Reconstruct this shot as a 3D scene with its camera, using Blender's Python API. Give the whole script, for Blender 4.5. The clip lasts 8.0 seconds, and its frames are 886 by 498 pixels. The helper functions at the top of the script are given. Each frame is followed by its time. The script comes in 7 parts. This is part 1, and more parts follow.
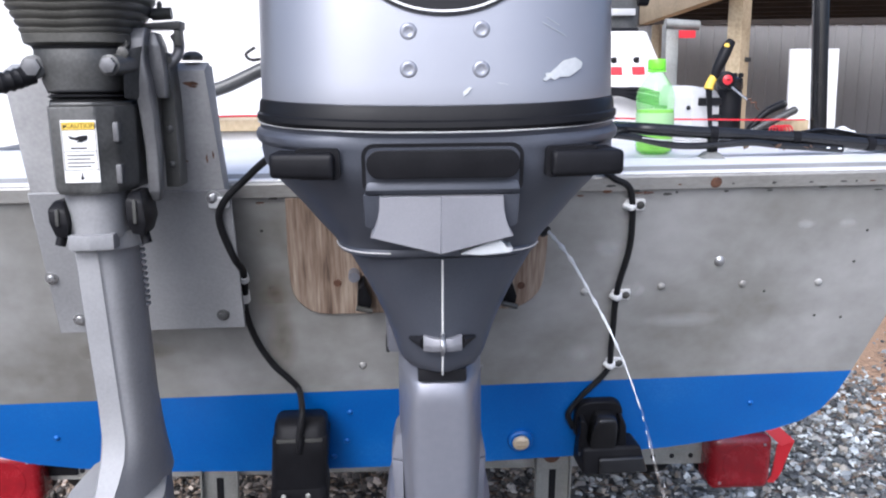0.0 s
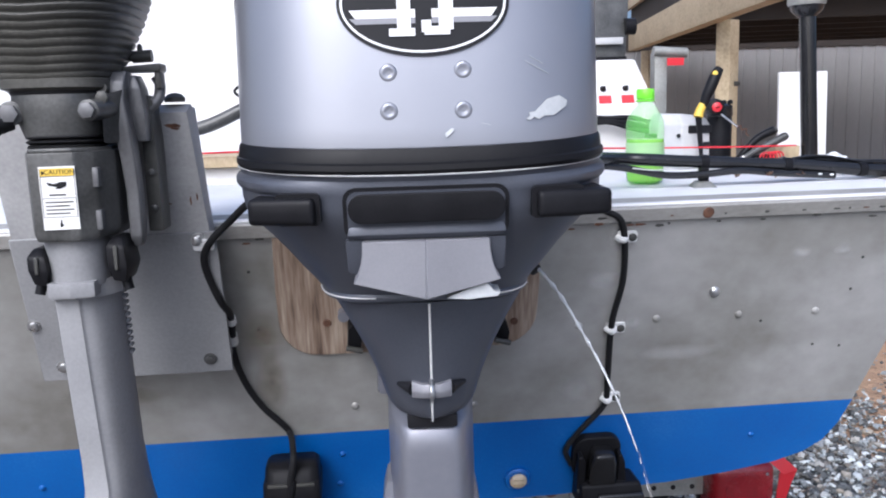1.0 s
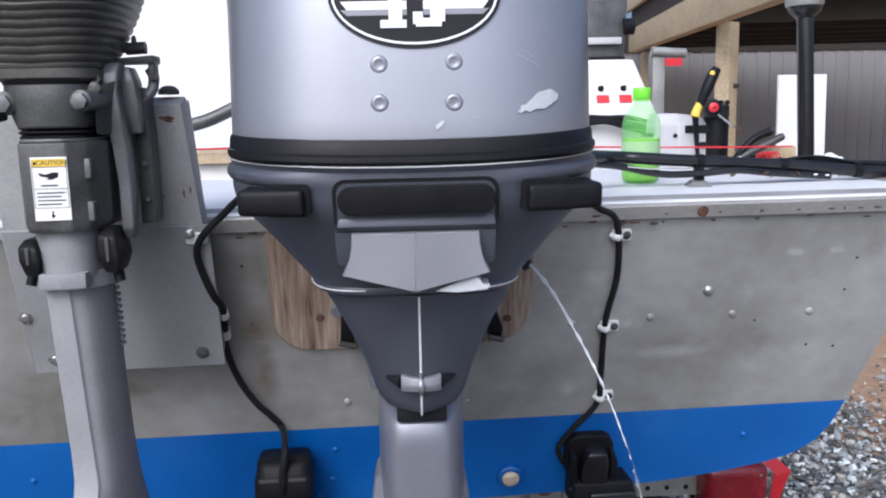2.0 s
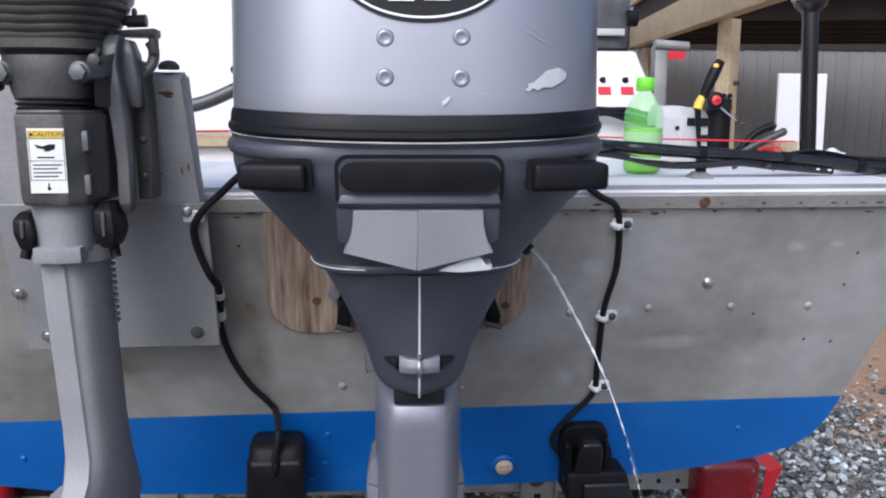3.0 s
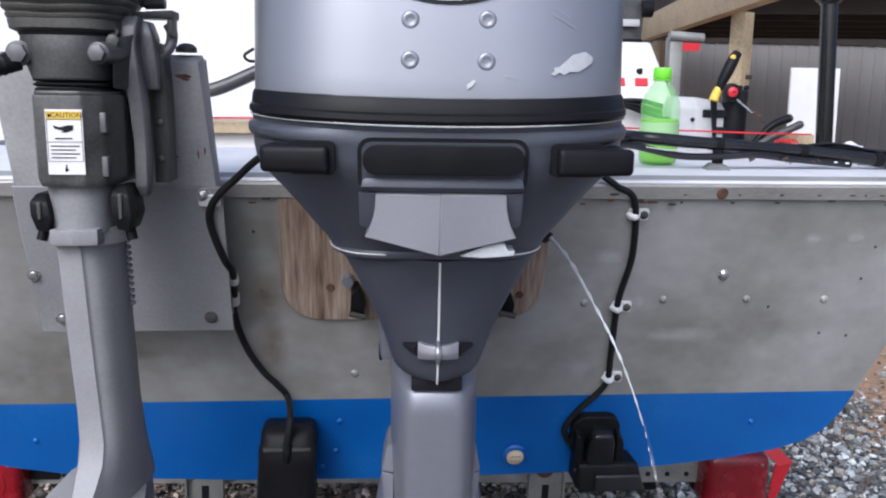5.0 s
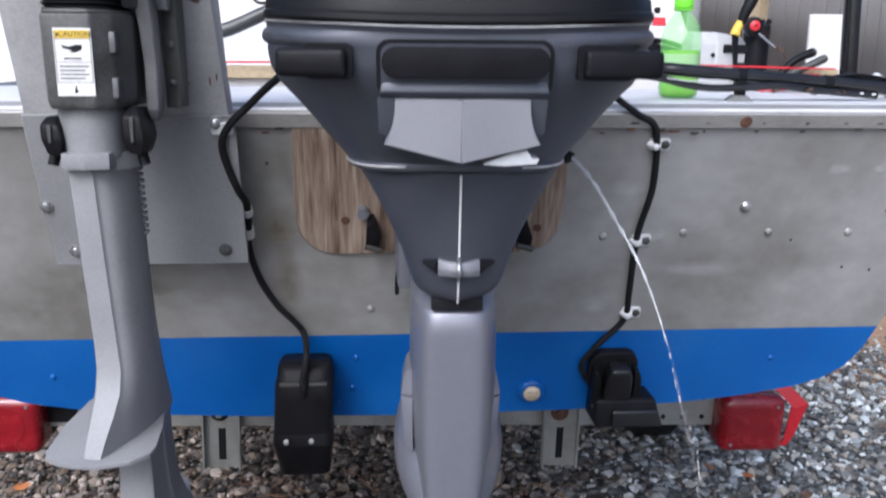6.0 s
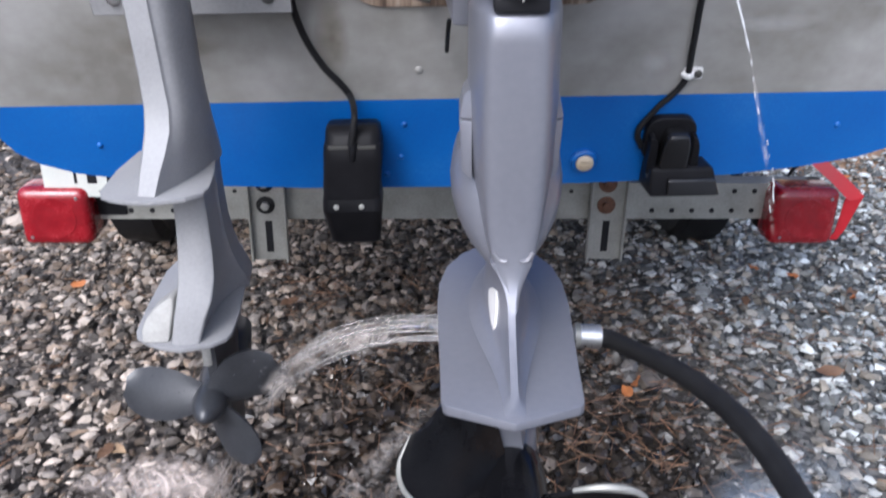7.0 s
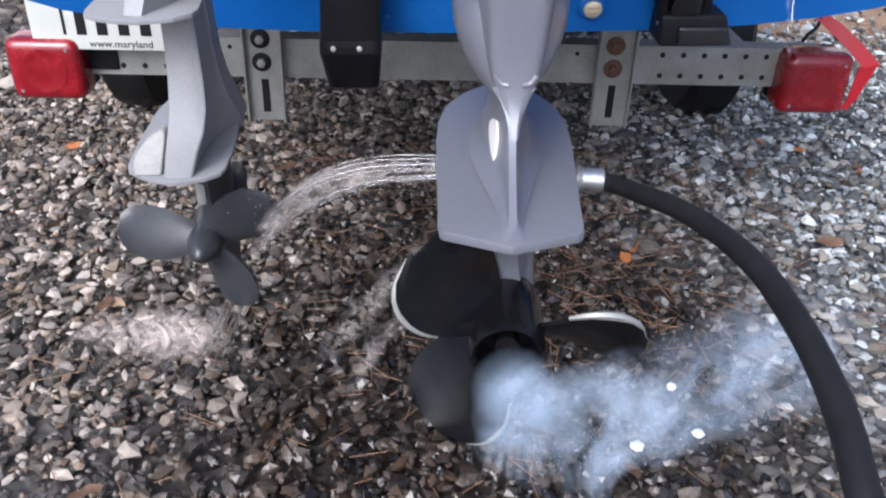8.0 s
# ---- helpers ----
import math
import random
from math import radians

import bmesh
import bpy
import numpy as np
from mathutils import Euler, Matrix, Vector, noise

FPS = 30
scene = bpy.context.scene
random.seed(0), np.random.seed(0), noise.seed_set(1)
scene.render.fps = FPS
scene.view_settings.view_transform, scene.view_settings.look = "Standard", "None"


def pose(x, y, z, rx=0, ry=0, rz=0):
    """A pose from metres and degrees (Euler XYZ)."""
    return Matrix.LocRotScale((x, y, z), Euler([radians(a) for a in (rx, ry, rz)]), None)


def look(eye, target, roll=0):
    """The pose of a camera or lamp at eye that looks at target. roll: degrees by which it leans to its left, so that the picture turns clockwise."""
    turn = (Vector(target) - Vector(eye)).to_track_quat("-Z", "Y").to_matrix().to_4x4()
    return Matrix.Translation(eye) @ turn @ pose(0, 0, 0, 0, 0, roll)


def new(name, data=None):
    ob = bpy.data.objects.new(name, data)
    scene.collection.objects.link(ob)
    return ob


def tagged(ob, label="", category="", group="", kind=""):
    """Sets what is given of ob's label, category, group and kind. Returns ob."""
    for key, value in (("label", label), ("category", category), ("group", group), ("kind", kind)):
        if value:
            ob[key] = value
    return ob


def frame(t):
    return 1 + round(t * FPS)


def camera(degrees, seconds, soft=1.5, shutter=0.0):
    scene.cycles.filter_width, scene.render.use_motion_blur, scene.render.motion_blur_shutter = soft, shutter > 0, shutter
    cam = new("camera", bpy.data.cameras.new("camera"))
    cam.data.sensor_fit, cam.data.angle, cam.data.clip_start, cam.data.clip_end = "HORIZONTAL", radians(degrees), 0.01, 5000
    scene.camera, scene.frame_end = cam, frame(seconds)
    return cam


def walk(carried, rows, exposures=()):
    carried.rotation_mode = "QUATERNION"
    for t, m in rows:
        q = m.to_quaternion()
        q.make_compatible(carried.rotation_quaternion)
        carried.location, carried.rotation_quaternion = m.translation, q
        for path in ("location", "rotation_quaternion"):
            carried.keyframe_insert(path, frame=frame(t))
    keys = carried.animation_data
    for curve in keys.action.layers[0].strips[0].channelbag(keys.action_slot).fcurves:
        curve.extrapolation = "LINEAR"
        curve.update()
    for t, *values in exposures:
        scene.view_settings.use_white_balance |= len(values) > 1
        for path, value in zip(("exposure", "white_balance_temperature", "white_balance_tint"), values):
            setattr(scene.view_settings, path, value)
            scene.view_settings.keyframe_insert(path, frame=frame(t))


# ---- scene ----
cam = camera(56.0, 8.0, soft=2.0, shutter=0.3)
PATH = [
    (0, (-0.057, 0.121, 1.218), (0.108, 2.076, 0.828), -0.6),
    (0.5, (-0.05, 0.133, 1.227), (0.114, 2.097, 0.888), -1.4),
    (1, (-0.047, 0.14, 1.227), (0.13, 2.106, 0.902), -1.8),
    (1.5, (-0.04, 0.138, 1.226), (0.137, 2.104, 0.905), -1.7),
    (3, (-0.045, 0.148, 1.21), (0.146, 2.109, 0.867), 0.2),
    (3.5, (-0.053, 0.151, 1.209), (0.141, 2.11, 0.858), 0.6),
    (4, (-0.057, 0.152, 1.207), (0.133, 2.111, 0.853), 0.7),
    (5.5, (-0.056, 0.156, 1.199), (0.11, 2.112, 0.815), 0.8),
    (6, (-0.063, 0.164, 1.166), (0.087, 2.104, 0.705), 0.5),
    (6.5, (-0.074, 0.168, 1.103), (0.036, 2.058, 0.458), -0.0),
    (7, (-0.086, 0.165, 1.05), (-0.025, 1.988, 0.229), -0.6),
    (7.5, (-0.094, 0.159, 1.008), (-0.054, 1.914, 0.05), -0.2),
    (8, (-0.084, 0.157, 0.987), (-0.029, 1.857, -0.066), 0.4),
]
walk(cam, [(t, look(eye, target, roll)) for t, eye, target, roll in PATH],
     [(0.0, 0.77, 5320, 10), (1.0, 0.59, 5320, 10), (1.7, 0.48, 5320, 10), (3.0, 0.28, 5320, 10), (5.5, 0.34, 5320, 10), (6.5, 0.68, 5320, 10), (7.0, 0.79, 5340, 10), (8.0, 0.78, 5320, 10)])

# ---- light: bright hazy daylight, sky open over and behind the boat ----
world = bpy.data.worlds.new("sky")
scene.world = world
world.use_nodes = True
sky = world.node_tree.nodes.new("ShaderNodeTexSky")
sky.sky_type = "NISHITA"
sky.sun_disc = False
sky.sun_elevation, sky.sun_rotation = radians(43), radians(205)
sky.air_density, sky.dust_density, sky.ozone_density = 0.7, 7.0, 0.6
backing = world.node_tree.nodes["Background"]
backing.inputs["Strength"].default_value = 0.15
world.node_tree.links.new(sky.outputs["Color"], backing.inputs["Color"])
sun = new("sun", bpy.data.lights.new("sun", "SUN"))
sun.data.energy, sun.data.angle, sun.data.color = 0.625, radians(30), (1.0, 0.95, 0.89)
sun.matrix_world = look((-1.9, -3.68, 4.2), (0, 0.4, 0))


# ---- mesh helpers ----
BASE = {}


def thing(name, at, label, category, group="", kind=""):
    """An Empty at the base of a thing; its parts are given in world places."""
    ob = new(name)
    ob.empty_display_size = 0.05
    ob.location = at
    BASE[ob] = Vector(at)
    return tagged(ob, label, category, group, kind)


def finish(bm, mat, name, sharp=38):
    me = bpy.data.meshes.new(name)
    bm.to_mesh(me)
    bm.free()
    me.materials.append(mat)
    me.shade_smooth()
    me.set_sharp_from_angle(angle=radians(sharp))
    return me


def part(name, bm, mat, parent, label="", sharp=38):
    base = BASE[parent]
    bmesh.ops.translate(bm, verts=bm.verts[:], vec=-base)
    ob = new(name, finish(bm, mat, name, sharp))
    ob.parent = parent
    BASE[ob] = base
    if label:
        ob["label"] = label
    return ob


def solo(name, bm, mat, label, category, group="", kind="", sharp=38):
    """A thing, or a piece of the setting, of one mesh."""
    xs = [v.co for v in bm.verts]
    base = Vector(((min(c.x for c in xs) + max(c.x for c in xs)) / 2, (min(c.y for c in xs) + max(c.y for c in xs)) / 2, min(c.z for c in xs)))
    bmesh.ops.translate(bm, verts=bm.verts[:], vec=-base)
    ob = new(name, finish(bm, mat, name, sharp))
    ob.location = base
    BASE[ob] = base
    return tagged(ob, label, category, group, kind)


def join(*bms):
    out = bms[0]
    for b in bms[1:]:
        me = bpy.data.meshes.new("join")
        b.to_mesh(me)
        out.from_mesh(me)
        bpy.data.meshes.remove(me)
        b.free()
    return out


def bevelled(bm, r, seg=2):
    if r > 0:
        bmesh.ops.bevel(bm, geom=bm.edges[:], offset=r, segments=seg, profile=0.6, affect="EDGES", clamp_overlap=True)
    return bm


def box(x0, x1, y0, y1, z0, z1, r=0.0, seg=2):
    bm = bmesh.new()
    m = Matrix.Translation(((x0 + x1) / 2, (y0 + y1) / 2, (z0 + z1) / 2)) @ Matrix.Diagonal((abs(x1 - x0), abs(y1 - y0), abs(z1 - z0), 1))
    bmesh.ops.create_cube(bm, size=1, matrix=m)
    return bevelled(bm, r, seg)


def turned(bm, m):
    bmesh.ops.transform(bm, matrix=m, verts=bm.verts[:])
    return bm


def loft(rings, cap=True):
    bm = bmesh.new()
    rows = [[bm.verts.new(p) for p in ring] for ring in rings]
    n = len(rows[0])
    for a, b in zip(rows, rows[1:]):
        for i in range(n):
            bm.faces.new((a[i], a[(i + 1) % n], b[(i + 1) % n], b[i]))
    if cap:
        bm.faces.new(rows[0][::-1])
        bm.faces.new(rows[-1])
    bmesh.ops.recalc_face_normals(bm, faces=bm.faces[:])
    return bm


def oval(cx, cy, z, hw, y0, y1, e=2.0, n=40, lean=0.0):
    """A level ring, rounded as a superellipse; lean: rise of z with y."""
    out, mid, hd = [], (y0 + y1) / 2, (y1 - y0) / 2
    for i in range(n):
        a = 2 * math.pi * i / n
        c, s = math.cos(a), math.sin(a)
        x = hw * math.copysign(abs(c) ** (2 / e), c)
        y = hd * math.copysign(abs(s) ** (2 / e), s)
        out.append((cx + x, cy + mid + y, z + lean * (mid + y)))
    return out


def wing(z, rows, cx=0.0):
    """A level ring from rows of (y, half width), aft to fore."""
    return [(cx + w, y, z) for y, w in rows] + [(cx - w, y, z) for y, w in rows[::-1]]


def spline(pts, n=8):
    pts = [Vector(p) for p in pts]
    ends = [pts[0] * 2 - pts[1]] + pts + [pts[-1] * 2 - pts[-2]]
    out = []
    for a, b, c, d in zip(ends, ends[1:], ends[2:], ends[3:]):
        for i in range(n):
            t = i / n
            out.append(0.5 * ((2 * b) + (c - a) * t + (2 * a - 5 * b + 4 * c - d) * t * t + (3 * b - a - 3 * c + d) * t ** 3))
    return out + [pts[-1]]


def tube(pts, r, seg=12, n=8, taper=None):
    line = spline(pts, n) if n else [Vector(p) for p in pts]
    rings, side = [], None
    for i, p in enumerate(line):
        way = (line[min(i + 1, len(line) - 1)] - line[max(i - 1, 0)]).normalized()
        side = (side - way * side.dot(way)).normalized() if side else way.orthogonal().normalized()
        other = way.cross(side)
        k = taper(i / (len(line) - 1)) if taper else 1
        rings.append([p + (side * math.cos(2 * math.pi * j / seg) + other * math.sin(2 * math.pi * j / seg)) * r * k for j in range(seg)])
    return loft(rings)


def rod(a, b, r, seg=16, r2=None):
    a, b = Vector(a), Vector(b)
    return tube([a, b], r, seg, 0, (lambda k: 1 + ((r2 / r) - 1) * k) if r2 else None)


def lathe(profile, at, n=24, axis=(0, 0, 1)):
    """Turned about an axis: rows of (radius, height)."""
    q = Vector((0, 0, 1)).rotation_difference(Vector(axis)).to_matrix()
    rings = [[Vector(at) + q @ Vector((r * math.cos(2 * math.pi * i / n), r * math.sin(2 * math.pi * i / n), h)) for i in range(n)] for r, h in profile]
    return loft(rings)


def slab(outline, front, back):
    """A plate from a closed outline, by two functions that place its two sides."""
    return loft([[front(*p) for p in outline], [back(*p) for p in outline]])


def rounded(x0, x1, z0, z1, r, n=6):
    out = []
    for cx, cz, a0 in ((x1 - r, z1 - r, 0), (x0 + r, z1 - r, 90), (x0 + r, z0 + r, 180), (x1 - r, z0 + r, 270)):
        out += [(cx + r * math.cos(radians(a0 + 90 * i / n)), cz + r * math.sin(radians(a0 + 90 * i / n))) for i in range(n + 1)]
    return out


def lettering(body, size, depth, m, bold=0.0):
    cu = bpy.data.curves.new("letters", "FONT")
    cu.body, cu.size, cu.extrude, cu.align_x, cu.align_y = body, size, depth, "CENTER", "CENTER"
    cu.resolution_u = 3
    cu.offset = bold
    ob = bpy.data.objects.new("letters", cu)
    me = bpy.data.meshes.new_from_object(ob)
    bm = bmesh.new()
    bm.from_mesh(me)
    bpy.data.objects.remove(ob)
    bpy.data.curves.remove(cu)
    bpy.data.meshes.remove(me)
    return turned(bm, m)


# ---- materials ----
def material(name, rough=0.5, metal=0.0, **more):
    mat = bpy.data.materials.new(name)
    mat.use_nodes = True
    bsdf = mat.node_tree.nodes["Principled BSDF"]
    bsdf.inputs["Roughness"].default_value, bsdf.inputs["Metallic"].default_value = rough, metal
    for key, value in more.items():
        bsdf.inputs[key.replace("_", " ")].default_value = value
    return mat, mat.node_tree.nodes, mat.node_tree.links, bsdf


def grained(name, stops, scale=20.0, rough=(0.4, 0.6), metal=0.0, bump=0.1, fine=200.0, stretch=(1, 1, 1), mix=0.35, **more):
    """Colour from coarse noise blended with fine noise; the same grain drives roughness and relief."""
    mat, nodes, links, bsdf = material(name, rough[0], metal, **more)
    coord = nodes.new("ShaderNodeTexCoord")
    place = nodes.new("ShaderNodeMapping")
    place.inputs["Scale"].default_value = stretch
    links.new(coord.outputs["Object"], place.inputs["Vector"])
    big, small = nodes.new("ShaderNodeTexNoise"), nodes.new("ShaderNodeTexNoise")
    big.inputs["Scale"].default_value, big.inputs["Detail"].default_value = scale, 6
    small.inputs["Scale"].default_value, small.inputs["Detail"].default_value = fine, 4
    for tex in (big, small):
        links.new(place.outputs["Vector"], tex.inputs["Vector"])
    blend = nodes.new("ShaderNodeMix")
    blend.inputs["Factor"].default_value = mix
    links.new(big.outputs["Fac"], blend.inputs["A"])
    links.new(small.outputs["Fac"], blend.inputs["B"])
    ramp = nodes.new("ShaderNodeValToRGB")
    while len(ramp.color_ramp.elements) < len(stops):
        ramp.color_ramp.elements.new(0.5)
    for el, (pos, col) in zip(ramp.color_ramp.elements, stops):
        el.position, el.color = pos, (*col, 1)
    links.new(blend.outputs["Result"], ramp.inputs["Fac"])
    links.new(ramp.outputs["Color"], bsdf.inputs["Base Color"])
    rr = nodes.new("ShaderNodeMapRange")
    rr.inputs["From Min"].default_value, rr.inputs["From Max"].default_value = 0.3, 0.7
    rr.inputs["To Min"].default_value, rr.inputs["To Max"].default_value = rough
    links.new(blend.outputs["Result"], rr.inputs["Value"])
    links.new(rr.outputs["Result"], bsdf.inputs["Roughness"])
    if bump:
        bp = nodes.new("ShaderNodeBump")
        bp.inputs["Strength"].default_value, bp.inputs["Distance"].default_value = bump, 0.002
        links.new(blend.outputs["Result"], bp.inputs["Height"])
        links.new(bp.outputs["Normal"], bsdf.inputs["Normal"])
    return mat


SILVER = grained("silver_paint", [(0.25, (0.276, 0.284, 0.316)), (0.75, (0.304, 0.312, 0.344))], 7, (0.27, 0.34), 0.48, 0.0, 70, (1, 1, 1), 0.1)
PAN = grained("charcoal_paint", [(0.3, (0.063, 0.068, 0.085)), (0.7, (0.091, 0.098, 0.118))], 14, (0.34, 0.48), 0.25, 0.04, 500)
LEG = grained("grey_leg_paint", [(0.3, (0.188, 0.192, 0.222)), (0.7, (0.232, 0.237, 0.268))], 6, (0.28, 0.36), 0.35, 0.0, 120)
# light grey, also used to paint sky light and glints on the motor
LIP = grained("light_and_skylit_grey", [(0.3, (0.20, 0.20, 0.218)), (0.7, (0.25, 0.25, 0.268))], 16, (0.4, 0.55), 0.2, 0.05, 500)
OLDGREY = grained("old_grey_paint", [(0.3, (0.036, 0.036, 0.034)), (0.5, (0.070, 0.070, 0.067)), (0.7, (0.112, 0.112, 0.108))], 22, (0.26, 0.5), 0.2, 0.12, 260)
LEGGREY = grained("worn_grey_paint", [(0.25, (0.21, 0.21, 0.213)), (0.5, (0.275, 0.275, 0.28)), (0.8, (0.34, 0.34, 0.34))], 12, (0.42, 0.6), 0.1, 0.02, 260, Specular_IOR_Level=0.3)
OLDDARK = grained("dark_grey_plastic", [(0.3, (0.036, 0.036, 0.033)), (0.7, (0.074, 0.073, 0.065))], 22, (0.32, 0.52), 0.0, 0.1, 260)
BOARDGREY = grained("grey_painted_board", [(0.3, (0.205, 0.205, 0.207)), (0.52, (0.265, 0.265, 0.268)), (0.72, (0.315, 0.315, 0.31))], 7, (0.5, 0.7), 0.0, 0.03, 240)
# BOARDGREY made lighter: the plank's side light is in the colour
PLANKGREY = grained("lit_grey_paint", [(0.3, (0.245, 0.243, 0.24)), (0.52, (0.33, 0.328, 0.325)), (0.72, (0.42, 0.417, 0.41))], 12, (0.45, 0.65), 0.0, 0.06, 200)
BLACK = grained("black_plastic", [(0.3, (0.006, 0.006, 0.007)), (0.7, (0.013, 0.013, 0.015))], 30, (0.34, 0.5), 0.0, 0.05, 500, Specular_IOR_Level=0.14)
RUBBER = grained("black_rubber", [(0.3, (0.010, 0.010, 0.011)), (0.7, (0.019, 0.019, 0.020))], 40, (0.42, 0.62), 0.0, 0.15, 400, Specular_IOR_Level=0.18)
ALU = grained("worn_aluminium", [(0.34, (0.213, 0.204, 0.183)), (0.5, (0.316, 0.311, 0.292)), (0.66, (0.419, 0.414, 0.399))], 4.5, (0.42, 0.62), 0.25, 0.03, 34, (1, 1, 1.2), 0.22)
RIM = grained("dull_rim_aluminium", [(0.2, (0.19, 0.18, 0.16)), (0.5, (0.34, 0.33, 0.305)), (0.8, (0.47, 0.46, 0.435))], 12, (0.45, 0.65), 0.4, 0.15, 220, (0.4, 1, 1))
BLUE = grained("blue_paint", [(0.2, (0.008, 0.075, 0.32)), (0.55, (0.012, 0.112, 0.40)), (0.8, (0.04, 0.165, 0.47))], 7, (0.3, 0.5), 0.0, 0.06, 240)
WOOD = grained("weathered_plywood", [(0.36, (0.080, 0.053, 0.036)), (0.47, (0.21, 0.150, 0.108)), (0.56, (0.30, 0.232, 0.175)), (0.66, (0.42, 0.35, 0.275))], 70, (0.65, 0.85), 0.0, 0.35, 260, (1, 0.10, 0.07), 0.4)
PINE = grained("treated_pine", [(0.25, (0.27, 0.205, 0.115)), (0.5, (0.46, 0.365, 0.225)), (0.8, (0.62, 0.52, 0.345))], 9, (0.6, 0.8), 0.0, 0.3, 90, (1, 0.25, 0.6), 0.5)
GALV = grained("galvanised_steel", [(0.2, (0.17, 0.17, 0.15)), (0.5, (0.31, 0.31, 0.285)), (0.8, (0.44, 0.44, 0.415))], 16, (0.45, 0.65), 0.5, 0.12, 160)
STEEL = grained("bright_steel", [(0.3, (0.50, 0.50, 0.50)), (0.7, (0.68, 0.68, 0.67))], 60, (0.22, 0.4), 0.9, 0.05, 400)
RUST = grained("rusty_steel", [(0.3, (0.06, 0.03, 0.02)), (0.7, (0.20, 0.10, 0.06))], 90, (0.6, 0.85), 0.2, 0.3, 400)
WHITE = grained("white_paint", [(0.3, (0.74, 0.74, 0.72)), (0.7, (0.82, 0.82, 0.81))], 8, (0.4, 0.6), 0.0, 0.05, 200)
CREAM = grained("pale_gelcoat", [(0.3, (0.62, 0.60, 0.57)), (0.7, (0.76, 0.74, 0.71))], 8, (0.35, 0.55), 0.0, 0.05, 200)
DECKTOP = grained("worn_deck_paint", [(0.25, (0.62, 0.62, 0.61)), (0.5, (0.74, 0.74, 0.74)), (0.8, (0.82, 0.82, 0.82))], 14, (0.4, 0.65), 0.1, 0.12, 220)
# print black that also stands for shade in gaps, recesses, slots and holes
DEEPBLACK = material("print_and_shade_black", 0.5, Base_Color=(0.012, 0.012, 0.014, 1), Specular_IOR_Level=0.2)[0]
GLOSSBLACK = grained("glossy_black", [(0.3, (0.008, 0.008, 0.009)), (0.7, (0.016, 0.016, 0.017))], 30, (0.12, 0.24), 0.0, 0.03, 300)
YELLOW = material("printed_yellow", 0.5, Base_Color=(0.72, 0.50, 0.06, 1))[0]
PAPER = grained("label_white", [(0.3, (0.74, 0.73, 0.70)), (0.7, (0.84, 0.83, 0.80))], 60, (0.35, 0.5), 0.0, 0.03, 300)
REDMAT = material("red_plastic", 0.4, Base_Color=(0.55, 0.02, 0.03, 1))[0]
LENS = grained("red_lens", [(0.3, (0.17, 0.004, 0.009)), (0.7, (0.29, 0.008, 0.015))], 30, (0.16, 0.34), 0.0, 0.1, 260, Coat_Weight=0.5)
SIDING = grained("grey_siding", [(0.3, (0.20, 0.196, 0.193)), (0.7, (0.26, 0.255, 0.25))], 3, (0.55, 0.7), 0.0, 0.05, 60, (1, 1, 0.2))
# near-black: the deck underside's shade is in the colour; the bunks share it
SHADEWOOD = grained("shade_toned_wood", [(0.3, (0.015, 0.011, 0.009)), (0.7, (0.036, 0.027, 0.021))], 5, (0.7, 0.9), 0.0, 0.2, 60, (1, 0.3, 1))
GLASSGREEN = material("green_bottle_plastic", 0.12, Base_Color=(0.30, 0.80, 0.20, 1), Alpha=0.28)[0]
GREENCAP = material("green_cap_plastic", 0.35, Base_Color=(0.22, 0.72, 0.03, 1))[0]
SLEEVE = material("pale_green_label", 0.4, Base_Color=(0.58, 0.82, 0.48, 1), Alpha=0.6)[0]
SODA = material("green_soda", 0.1, Base_Color=(0.52, 0.94, 0.14, 1), Transmission_Weight=0.45, IOR=1.33)[0]
LIGHTGREY = grained("light_grey_plastic", [(0.3, (0.42, 0.42, 0.42)), (0.7, (0.52, 0.52, 0.51))], 14, (0.4, 0.6), 0.0, 0.06, 200)
PLUG = grained("pale_brass", [(0.3, (0.58, 0.48, 0.33)), (0.7, (0.74, 0.64, 0.48))], 60, (0.35, 0.5), 0.2, 0.1, 300)
BRASS = grained("tarnished_brass", [(0.3, (0.30, 0.22, 0.12)), (0.7, (0.52, 0.42, 0.26))], 60, (0.3, 0.5), 0.7, 0.1, 300)
SEAL = grained("black_seal_rubber", [(0.3, (0.005, 0.005, 0.006)), (0.7, (0.011, 0.011, 0.012))], 20, (0.34, 0.5), 0.0, 0.04, 300, Specular_IOR_Level=0.15)
COVERGREY = grained("weathered_grey_plastic", [(0.3, (0.034, 0.032, 0.027)), (0.5, (0.060, 0.058, 0.049)), (0.7, (0.095, 0.091, 0.079))], 16, (0.34, 0.55), 0.0, 0.08, 240)
BRACKET = grained("grey_cast_alloy", [(0.3, (0.105, 0.105, 0.108)), (0.7, (0.175, 0.175, 0.178))], 24, (0.3, 0.5), 0.3, 0.05, 260)
TABGREY = grained("chalky_anode", [(0.25, (0.22, 0.215, 0.20)), (0.55, (0.32, 0.315, 0.295)), (0.8, (0.42, 0.41, 0.39))], 40, (0.55, 0.75), 0.1, 0.2, 260)
SLATE = grained("slate_propeller", [(0.3, (0.026, 0.028, 0.032)), (0.7, (0.052, 0.054, 0.060))], 24, (0.25, 0.42), 0.1, 0.05, 260)
AERATED = material("white_running_water", 0.2, Base_Color=(0.95, 0.96, 0.97, 1), Transmission_Weight=0.5, IOR=1.33)[0]
WATER = material("water", 0.04, Base_Color=(1.0, 1.0, 1.0, 1), Transmission_Weight=0.96, IOR=1.33)[0]


